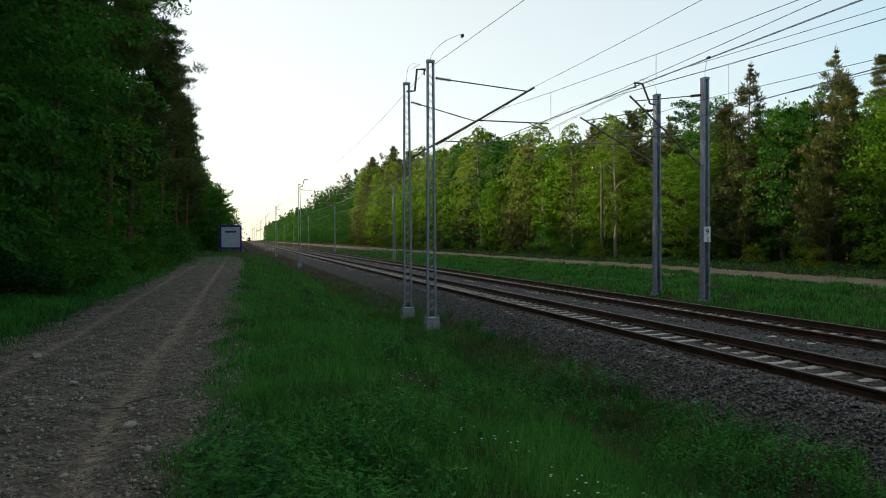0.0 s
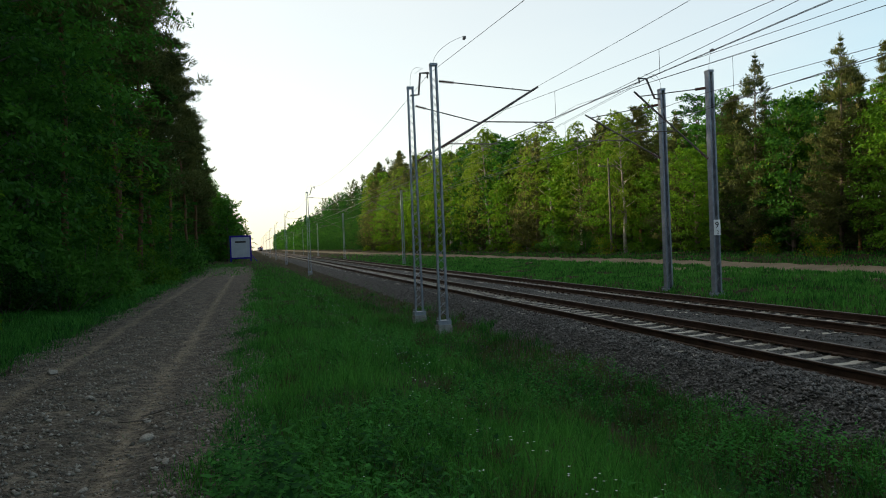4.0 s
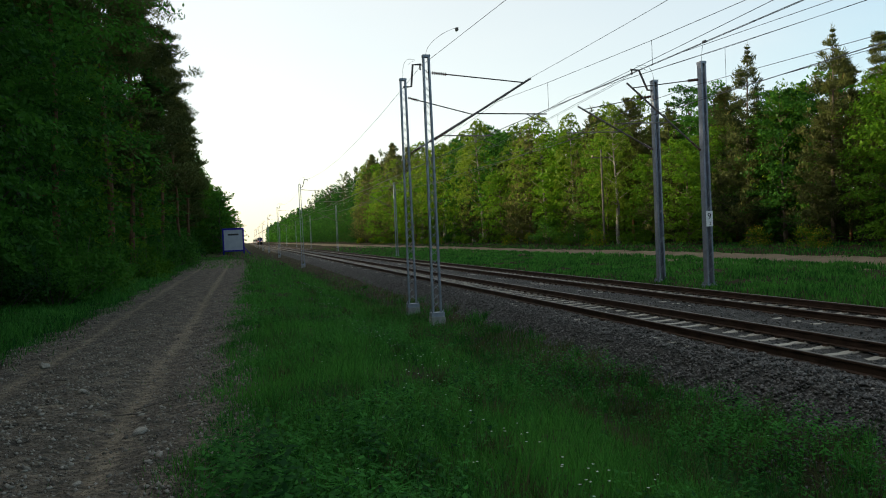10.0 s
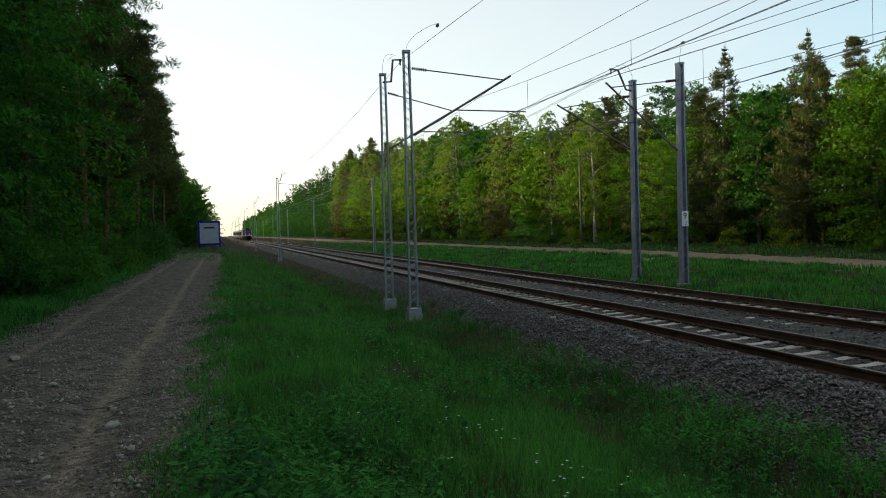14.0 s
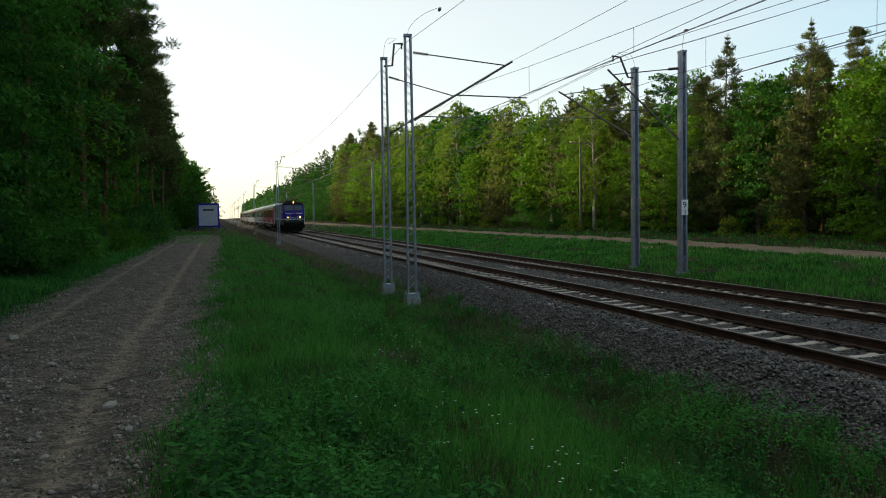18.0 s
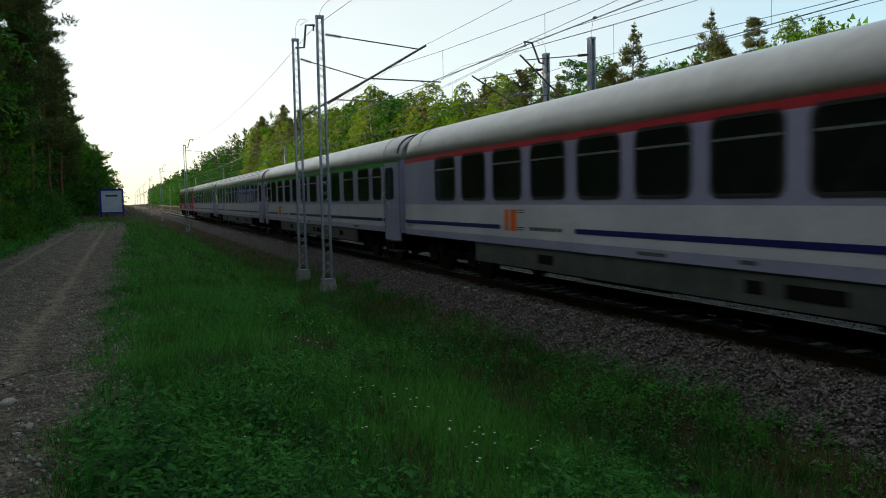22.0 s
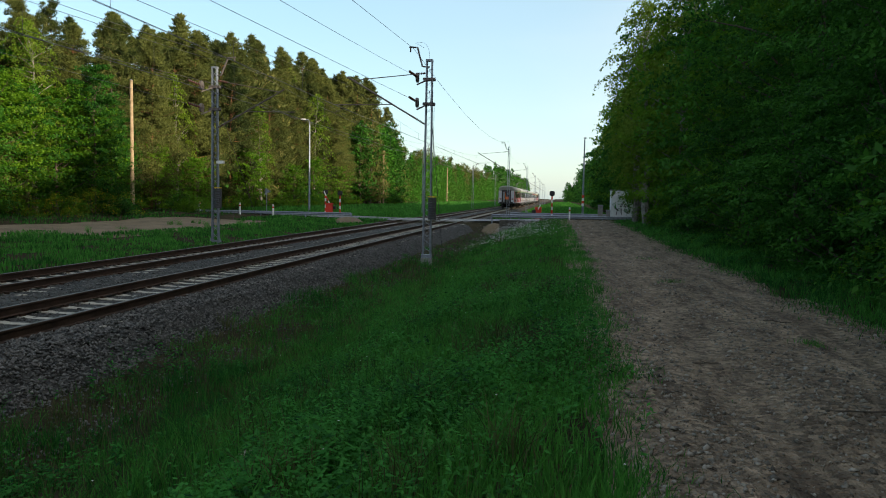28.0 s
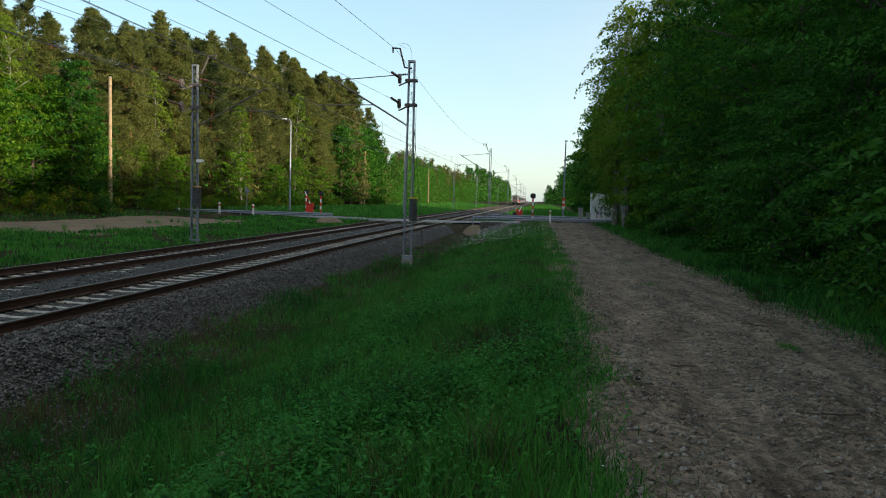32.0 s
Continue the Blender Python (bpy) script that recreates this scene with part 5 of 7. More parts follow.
def bogie(parent, y):
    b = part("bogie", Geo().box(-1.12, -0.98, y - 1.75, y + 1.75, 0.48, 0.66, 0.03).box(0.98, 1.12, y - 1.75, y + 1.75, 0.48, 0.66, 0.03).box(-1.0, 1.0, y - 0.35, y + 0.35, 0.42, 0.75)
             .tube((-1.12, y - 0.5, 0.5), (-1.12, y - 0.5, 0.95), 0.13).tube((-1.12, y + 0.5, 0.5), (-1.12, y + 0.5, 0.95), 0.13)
             .box(-1.18, -1.02, y - 1.5, y - 1.0, 0.32, 0.62).box(-1.18, -1.02, y + 1.0, y + 1.5, 0.32, 0.62), P_UNDER, parent, "near-black bogie frame, deep shade in its colour")
    for d in (-1.25, 1.25):
        w = Geo()
        for s in (-1, 1):
            w.tube((s * 0.70, y + d, 0.46), (s * 0.83, y + d, 0.46), 0.46, 0.455, 20)
            w.tube((s * 0.66, y + d, 0.46), (s * 0.70, y + d, 0.46), 0.49, 0.49, 20)
        w.tube((-1.1, y + d, 0.46), (1.1, y + d, 0.46), 0.085, None, 8)
        part("wheelset", w, P_STEEL, b)
        for s in (-1, 1):
            for e in (-0.28, 0.28):
                o = part("spring", SPRING, None, b)
                o.location = (s * 1.06, y + d + e, 0.0)


def buffers(parent, y, d):
    for s in (-0.875, 0.875):
        part("buffer", Geo().tube((s, y, 1.06), (s, y + d * 0.42, 1.06), 0.09, None, 10).box(s - 0.16, s + 0.16, y - 0.05, y + 0.05, 0.88, 1.24), P_UNDER, parent)
        y0, y1 = sorted((y + d * 0.40, y + d * 0.46))
        part("buffer_head", Geo().box(s - 0.30, s + 0.30, y0, y1, 0.885, 1.235, 0.05), P_BUFFER, parent, "dull dark rectangular buffer head")


# local stations along the coach: wide windows, narrow windows, class figures, doors (front, rear)
PLANS = [
    dict(wide=[3.15 + 2.235 * k for k in range(9)], w=1.30, narrow=[], figures=[1.87, 22.46], doors=[(-0.02, 1.0), (23.12, 24.25)], dwin=[(0.21, 0.71), (23.30, 23.78)], vents=(2, 6)),
    dict(wide=[3.91 + 2.235 * k for k in range(9)], w=1.36, narrow=[2.25, 23.4], figures=[3.14], doors=[(0.58, 1.70), (23.95, 24.75)], dwin=[(0.79, 1.38), (24.15, 24.5)], vents=range(9)),
    dict(wide=[22.54 - 1.688 * k for k in range(11)], w=1.23, narrow=[3.6], figures=[], doors=[(1.0, 2.0)], dwin=[(1.25, 1.75)], vents=(0, 2, 3, 4, 5, 6, 7)),
    dict(wide=[3.92 + 1.85 * k for k in range(10)], w=1.17, narrow=[2.43, 21.95], figures=[3.28], doors=[(0.45, 1.67), (22.6, 23.6)], dwin=[(0.93, 1.54), (22.85, 23.3)], vents=(0, 1, 3, 4, 5, 7, 8)),
    dict(wide=[3.92 + 1.83 * k for k in range(11)], w=1.17, narrow=[2.46], figures=[3.30], doors=[(0.45, 1.6), (23.2, 24.6)], dwin=[(0.85, 1.35), (23.4, 24.0)], vents=(0, 1, 2, 3, 4, 5, 6, 7)),
    dict(wide=[18.37 - 1.83 * k for k in range(9)], w=1.18, narrow=[21.17, 19.93, 2.25], figures=[20.69], doors=[(0.3, 1.3), (22.14, 23.08)], dwin=[(0.55, 1.0), (22.39, 22.73)], vents=(0, 1, 3, 5, 6)),
    dict(wide=[3.63 + 1.868 * k for k in range(9)], w=1.28, narrow=[2.18, 20.0, 21.15], figures=[3.01, 20.73], doors=[(0.04, 1.45), (22.15, 22.98)], dwin=[(0.89, 1.31), (22.30, 22.72)], vents=(1, 3, 5, 6, 7)),
]


@shared
def door_window_mesh(w):
    return side_plate(w, 0.90, -0.018, 0.0, 0.1).mesh("door_window", P_GLASS)


@shared
def door_frame_mesh(w):
    return frame_ring(w + 0.08, 0.98, -0.022, 0.0, 0.045, 0.12).mesh("window_frame", P_RUBBER)


TAPER, TAPER_AT = 0.07, 1.30


def plan_box(h, y0, y1, z0, z1, yf, yr):
    """A band of the body between two heights, drawn in towards the coach's ends yf and yr."""
    w = lambda y: h - TAPER * max(0.0, 1 - min(y - yf, yr - y) / TAPER_AT)
    ys = [y0] + [y for y in (yf + TAPER_AT, yr - TAPER_AT) if y0 < y < y1] + [y1]
    ring = [(-w(y), y) for y in ys] + [(w(y), y) for y in reversed(ys)]
    n = len(ring)
    vs = [(px, py, z) for z in (z0, z1) for px, py in ring]
    fs = [((i + 1) % n, i, i + n, (i + 1) % n + n) for i in range(n)] + [tuple(range(n)), tuple(range(2 * n - 1, n - 1, -1))]
    return Geo().add(vs, fs)


def coach(label, style, stripe, cls, roof, number, ribbed=False, tail=False):
    """A coach along y, its leading end first."""
    Y0, Y1, plan = FRONTS[number], ENDS[number], PLANS[number]
    c = thing("railway_coach", label, "railway coach", "coaches of the train")
    red = style == "red"

    def band(name, mat, z0, z1, lab="", h=HALF, ya=None, yb=None):
        return part(name, plan_box(h, (Y0 + 0.05) if ya is None else ya, (Y1 - 0.05) if yb is None else yb, z0, z1, Y0, Y1), mat, c, lab)
    sill0, sill1 = plan["doors"][0][1] - 0.2, (plan["doors"][1][0] if len(plan["doors"]) > 1 else Y1) - 0.05
    if red:
        band("body", P_RED, 1.18, 3.06, "glossy red body side")
        band("sill_stripe", P_WHITE, 1.02, 1.179, "white stripe along the sill", HALF + 0.004, sill0, sill1)
    elif style == "white":
        band("body", P_WHITE, 1.85, 3.04, "white window band")
        band("waist", P_LILAC, 1.20, 1.849, "lilac-grey lower body")
        band("sill_stripe", P_WHITE, 1.0, 1.199)
    else:
        band("body", P_LILAC, 1.85, 3.03, "lilac-grey window band")
        band("waist", P_WHITE, 1.16, 1.849, "white lower body")
        band("sill_stripe", P_LILAC, 0.99, 1.159, "lilac-grey sill")
    if red:
        band("eave_panel", P_RED, 3.061, 3.17, h=HALF - 0.004)
        band("roof_line_stripe", stripe, 3.05, 3.168, "coloured class stripe under the roof", HALF + 0.003, plan["doors"][0][1] + 0.05, sill1 + 0.1)
    else:
        band("roof_line_stripe", stripe, 3.041 if style == "white" else 3.031, 3.165, "coloured class stripe under the roof", HALF - 0.003)
    out = roof_outline(3.171, 4.04, HALF - 0.012, 20)
    n = len(out)
    stations = [(Y0 + 0.05, 0.84), (Y0 + 0.22, 0.93), (Y0 + 0.55, 0.985), (Y0 + 1.0, 1.0), (Y1 - 1.0, 1.0), (Y1 - 0.55, 0.985), (Y1 - 0.22, 0.93), (Y1 - 0.05, 0.84)]
    vs = [(x * (0.44 + 0.56 * k), y, 3.171 + (z - 3.171) * k) for y, k in stations for x, z in out]
    fs = [(a * n + i, a * n + i + 1, (a + 1) * n + i + 1, (a + 1) * n + i) for a in range(len(stations) - 1) for i in range(n - 1)]
    fs += [(a * n, (a + 1) * n, (a + 1) * n + n - 1, a * n + n - 1) for a in range(len(stations) - 1)]
    part("roof", Geo().add(vs, fs), roof, c, "weathered grey arched roof", smooth=True)
    for y, k, d in ((Y0 + 0.05, 0.84, -1), (Y1 - 0.05, 0.84, 1)):
        rim = [(x * (0.44 + 0.56 * k), 3.171 + (z - 3.171) * k) for x, z in out]
        part("roof_end", Geo().sweep_y(rim, y - 0.01, y + 0.01), P_OLDROOF, c)
        if not (tail and d > 0):
            seal = [(x * (0.44 + 0.56 * 0.92) * 1.004, 3.171 + (z - 3.171) * 0.92 + 0.004) for x, z in out]
            part("roof_seal", Geo().line([(x, y - d * 0.16, z) for x, z in seal[1:-1]], 0.035, 6), P_RUBBER, c, "dark band round the roof's end")
    for y in (Y0 + 1.35, Y1 - 1.35):
        part("roof_seam", Geo().line([(x * 1.002, y, z + 0.002) for x, z in out[1:-1]], 0.012, 5), P_OLDROOF, c)
    if ribbed:
        for i in (3, 4, 5, 6, 14, 15, 16, 17):
            x, z = out[i]
            part("roof_rib", Geo().box(x - 0.009, x + 0.009, Y0 + 1.5, Y1 - 1.5, z - 0.02, z + 0.010), P_SKIRT, c)
    for y in (Y0 + 1.75, Y0 + 2.6, Y1 - 2.4):
        part("roof_vent", Geo().box(-0.86, -0.46, y - 0.30, y + 0.30, 3.78, 3.97, 0.06), P_SKIRT, c)
    if not tail:
        for s in (-1, 1):
            x0, x1 = (-HALF + 0.03, -HALF + 0.09) if s < 0 else (HALF - 0.09, HALF - 0.03)
            ya, yb, zt = 5.0, Y1 - 4.9, (0.985 if not red else 1.015)
            cuts = [ya + (yb - ya) * k / 5 for k in range(6)]
            for a, b in zip(cuts, cuts[1:]):
                part("skirt", Geo().box(x0, x1, a + 0.008, b - 0.008, 0.54, zt), P_SKIRT, c, "dusty grey skirt panel")
            xs = -HALF + 0.026 if s < 0 else HALF - 0.026
            for k, w in ((0.13, 0.5), (0.37, 0.9), (0.45, 0.3), (0.78, 0.55)):
                ym = ya + (yb - ya) * k
                part("skirt_hatch", Geo().box(xs - 0.004, xs + 0.004, ym, ym + w, 0.68, 0.86), P_UNDER, c)
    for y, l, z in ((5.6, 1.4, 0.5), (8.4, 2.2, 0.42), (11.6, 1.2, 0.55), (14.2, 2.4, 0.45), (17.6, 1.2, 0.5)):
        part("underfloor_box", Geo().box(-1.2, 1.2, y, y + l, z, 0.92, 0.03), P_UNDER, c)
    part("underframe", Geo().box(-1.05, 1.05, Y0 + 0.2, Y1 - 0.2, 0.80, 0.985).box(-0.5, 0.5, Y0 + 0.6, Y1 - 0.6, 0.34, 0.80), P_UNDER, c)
    bogie(c, Y0 + 3.0)
    bogie(c, Y1 - 3.0)
    for y, d in ((Y0 + 0.05, -1), (Y1 - 0.05, 1)):
        buffers(c, y, d)
        endp = P_WHITE if red or style == "white" else P_LILAC
        y0, y1 = (y - 0.02, y + 0.001) if d < 0 else (y - 0.001, y + 0.02)
        for s in (-1, 1):
            x0, x1 = (0.80, HALF - TAPER - 0.006) if s > 0 else (-HALF + TAPER + 0.006, -0.80)
            part("end_panel", Geo().box(x0, x1, y0, y1, 1.06 if red else 1.15, 3.165), endp, c, "pale end panel")
        for x0, x1, z0, z1 in ((-0.80, -0.56, 1.05, 3.25), (0.56, 0.80, 1.05, 3.25), (-0.84, 0.84, 3.03, 3.27), (-0.56, 0.56, 1.05, 1.22)):
            part("gangway_bellows", Geo().box(x0, x1, min(y, y + d * 0.26), max(y, y + d * 0.26), z0, z1, 0.09), P_BELLOWS, c, "black rubber gangway surround")
        # thin black sheet stands for the shade in the gangway's open doorway
        part("gangway_shade_sheet", Geo().box(-0.56, 0.56, min(y, y + d * 0.02), max(y, y + d * 0.02), 1.22, 3.02), M_BLACK, c)
        part("coupling", Geo().box(-0.12, 0.12, min(y, y + d * 0.45), max(y, y + d * 0.45), 0.95, 1.12).line([(0.0, y + d * 0.45, 1.0), (0.0, y + d * 0.5, 0.6)], 0.04), P_UNDER, c)
        for hx in (-0.5, -0.32, 0.32, 0.5):
            part("brake_hose", Geo().line([(hx, y + d * 0.05, 0.98), (hx, y + d * 0.26, 0.80), (hx + 0.04, y + d * 0.28, 0.52), (hx + 0.12, y + d * 0.12, 0.42), (hx + 0.16, y + d * 0.04, 0.6)], 0.024, 6), P_UNDER, c)
    # entrance doors
    for (ya, yb), (wa, wb) in zip(plan["doors"], plan["dwin"]):
        dm = P_RED if red else P_LILAC
        ym, rear = (ya + yb) / 2, ya > 10
        low = 1.19 if tail else 0.76
        for s in (-1, 1):
            door = part("door", Geo().box(-0.012, 0.03, -(yb - ya) / 2, (yb - ya) / 2, low, 3.12), dm, c, "entrance door with a narrow window")
            near = min(ym - Y0, Y1 - ym)
            inset = TAPER * max(0.0, 1 - near / TAPER_AT)
            skew = math.atan2(TAPER, TAPER_AT) * (1 if rear else -1) * s * (1 if near < TAPER_AT else 0)
            door.location = (s * (HALF - inset), ym, 0)
            door.rotation_euler = (0, 0, skew + (math.pi if s > 0 else 0.0))
            off = ((wa + wb) / 2 - ym) * (1 if s < 0 else -1)
            for nm, me in (("door_window", door_window_mesh(round(wb - wa, 2))), ("window_frame", door_frame_mesh(round(wb - wa, 2)))):
                part(nm, me, None, door).location = (0, off, 2.49)
            for e in (-1, 1):
                part("door_seam", Geo().box(-0.016, -0.008, e * (yb - ya) / 2 - 0.014, e * (yb - ya) / 2 + 0.014, low + 0.01, 3.11), P_RUBBER, door)
            part("door_handle", Geo().line([(-0.035, off + 0.1, 1.92), (-0.045, off + 0.02, 1.86), (-0.035, off - 0.0, 1.72)], 0.018, 6), P_CHROME, door)
        rail_y = (ya - 0.09) if rear else (yb + 0.09)
        if tail or style == "lilac":
            part("handrail", Geo().line([(-HALF, rail_y, 1.22), (-HALF - 0.06, rail_y, 1.26), (-HALF - 0.06, rail_y, 2.18), (-HALF, rail_y, 2.22)], 0.024, 8), P_CHROME, c, "bright handrail beside the door")
        for zt in (0.74, 0.42):
            part("step", Geo().box(-HALF + 0.02, -HALF + 0.3, ym - 0.42, ym + 0.42, zt - 0.02, zt + 0.02), P_STEEL, c)
    # windows
    zc, hh = 2.51, 1.02
    rnd = 0.06 if tail or red else 0.13
    for k, y in enumerate(plan["wide"]):
        if any(a - 0.6 < y < b + 0.6 for a, b in plan["doors"]):
            continue
        for s in (-1, 1):
            window(c, s, y, zc, plan["w"], hh, opening=k in plan["vents"], r=rnd)
    for k, y in enumerate(plan["narrow"]):
        frosted = (tail and y > 21) or (number == 5 and k == 0)
        for s in (-1, 1):
            window(c, s, y, zc, 0.83, hh - 0.06, opening=not frosted, r=rnd)
            if frosted:
                o = part("frosted_pane", side_plate(0.76, 0.56 if tail else 0.86, -0.003, 0.0, 0.05), P_FROST if tail else P_AMBER, c, "frosted lavatory pane")
                o.location = (s * (HALF + 0.008), y, 2.31 if tail else zc)
                if s > 0:
                    o.rotation_euler = (0, 0, math.pi)
    # painted marks, side towards the dirt road
    x = -HALF - 0.005

    def words(text, size, y, z, mat, name="lettering"):
        o = part(name, words_mesh(text, size, mat), None, c)
        o.location = (x, y, z)

    def bars(name, mat, *boxes, label=""):
        for y0, y1, z0, z1 in boxes:
            part(name, Geo().box(x, x + 0.004, y0, y1, z0, z1), mat, c, label)
    for y in plan["figures"]:
        fm = P_WHITE if red else P_FIGURE
        words(cls, 0.62, y, 2.42, fm, "class_figure")
        bars("class_mark", fm, (y - 0.30, y - 0.06, 2.335, 2.36), (y - 0.27, y - 0.09, 2.16, 2.28))
    if red:
        for y0 in ((11.44, 20.65) if tail else (10.45, 21.1)):
            words("POZNAJ", 0.25, y0, 1.67, P_WHITE)
            bars("lettering_bar", P_WHITE, *[(y0 - 1.30 - 0.152 * k, y0 - 1.19 - 0.152 * k, 1.67, 1.85) for k in range(8)])
            words("I JEGO GIGAMOC", 0.30, y0, 1.38, M_BLACK)
        for y0 in ((7.65, 17.93) if tail else (6.47, 17.31)):
            strokes(c, x, y0)
        ye = 2.59 if tail else 1.73
        bars("emblem", P_WHITE, (ye - 0.32, ye - 0.08, 1.42, 1.80), (ye - 0.60, ye - 0.52, 1.55, 1.62), (ye - 0.88, ye - 0.80, 1.55, 1.62))
        yl = 21.69 if tail else 22.74
        for k in range(4):
            ya = yl - 0.02 - 0.17 * k
            part("emblem_stroke", Geo().sweep_x([(ya, 1.60), (ya - 0.065, 1.60), (ya - 0.135, 1.80), (ya - 0.07, 1.80)], x, x + 0.004), P_WHITE, c)
        bars("emblem_bar", P_WHITE, (yl - 0.70, yl - 0.10, 1.47, 1.495))
        for yp in ((0.0,) if tail else (2.4, 13.4)):
            if yp:
                bars("panel", P_SKIRT, (yp - 0.55, yp, 1.34, 1.63))
    else:
        z0 = 1.32
        bars("blue_stripe", P_BLUE, (plan["doors"][0][1] - 0.1, 16.5 if number != 5 else 13.0, z0, z0 + 0.095), (19.5 if number != 5 else 16.0, min(Y1 - 0.25, sill1 - 0.1), z0, z0 + 0.095))
        yl = 19.27 if number != 5 else 15.8
        bars("emblem", P_LOGO, (yl - 0.17, yl, 1.30, 1.75), (yl - 0.52, yl - 0.25, 1.30, 1.75), label="orange-red emblem stroke")
        bars("emblem_line", P_SKIRT, *[(yl - 0.85, yl - 0.56, z, z + 0.02) for z in (1.32, 1.37, 1.68, 1.73)])
        bars("lettering_bar", P_SKIRT, *[(yl - 2.30 + 0.21 * k, yl - 2.13 + 0.21 * k, 1.33, 1.40) for k in range(6)])
        bars("panel", P_SKIRT, (4.6, 5.2, 1.06, 1.12), (12.2, 12.5, 1.06, 1.12), (14.0, 14.7, 1.05, 1.11))
    if tail:
        y = Y1 - 0.03
        for s in (-1, 1):
            part("tail_lamp", Geo().tube((s * 1.0, y, 1.75), (s * 1.0, y + 0.07, 1.75), 0.095, None, 16), P_DINER, c, "red tail lamp")
            part("tail_lamp_rim", Geo().tube((s * 1.0, y, 1.75), (s * 1.0, y + 0.05, 1.75), 0.12, None, 16), P_RUBBER, c)
            part("side_reflector", Geo().box(s * 1.17 - 0.09, s * 1.17 + 0.09, y + 0.02, y + 0.028, 1.68, 1.82), P_YELLOW, c)
            part("warning_mark", Geo().add([(s * 1.02 - 0.1, y + 0.026, 2.90), (s * 1.02 + 0.1, y + 0.026, 2.90), (s * 1.02, y + 0.026, 3.06)], [(0, 2, 1)]), P_YELLOW, c)
        part("orange_door", Geo().box(-0.36, 0.16, y - 0.01, y + 0.03, 1.68, 2.14), P_ORANGE, c, "orange panel in the open gangway")
        part("orange_post", Geo().box(0.10, 0.16, y - 0.01, y + 0.035, 2.141, 2.85), P_ORANGE, c, "orange door edge")
        part("door_foot", Geo().box(-0.36, 0.10, y - 0.01, y + 0.03, 1.23, 1.675), P_OLIVE, c, "dull olive lower panel")
        part("jamb", Geo().box(0.30, 0.52, y - 0.01, y + 0.10, 1.23, 3.0), P_ZINCPALE, c, "pale grey door jamb")
        part("sticker", Geo().box(-0.28, -0.17, y + 0.02, y + 0.026, 2.56, 2.68), P_WHITE, c)
        part("sticker", Geo().box(-0.34, -0.28, y + 0.02, y + 0.026, 2.42, 2.49), P_WHITE, c)
        for zz, lab in ((2.72, "white sticker"), (2.40, "grey notice"), (2.14, "red sticker")):
            part("sticker", Geo().box(-HALF - 0.024, -HALF - 0.019, 22.40, 22.60, zz - 0.08, zz + 0.06), P_DINER if lab.startswith("red") else P_WHITE, c, lab).location = (0.06, 0, 0)
    return c


def strokes(c, x, y0):
    """The advertisement's mark: bold slanted blocks with slits, and a tall peak among them."""
    lo, hi, lean = 1.24, 1.68, 0.17

    def slant(name, ya, yb, z0, z1, mat=None, dx=0.0):
        k0, k1 = lean * (z0 - lo) / (hi - lo), lean * (z1 - lo) / (hi - lo)
        part(name, Geo().sweep_x([(ya - k0, z0), (yb - k0, z0), (yb - k1, z1), (ya - k1, z1)], x - dx, x + 0.004), mat or P_WHITE, c)
    for k in range(8):
        ya = y0 - 0.02 - 0.40 * k
        if k == 5:
            for e in (0.0, 0.30):
                part("emblem_peak", Geo().sweep_x([(ya + 0.05 - e * 0.9, 1.24), (ya - 0.05 - e * 0.9, 1.24), (ya - 0.28 - e * 0.2, 1.94), (ya - 0.22 - e * 0.2, 1.94)], x, x + 0.004), P_WHITE, c)
            continue
        slant("emblem_stroke", ya, ya - 0.15, lo, hi)
        slant("emblem_stroke", ya - 0.18, ya - 0.31, lo, hi)


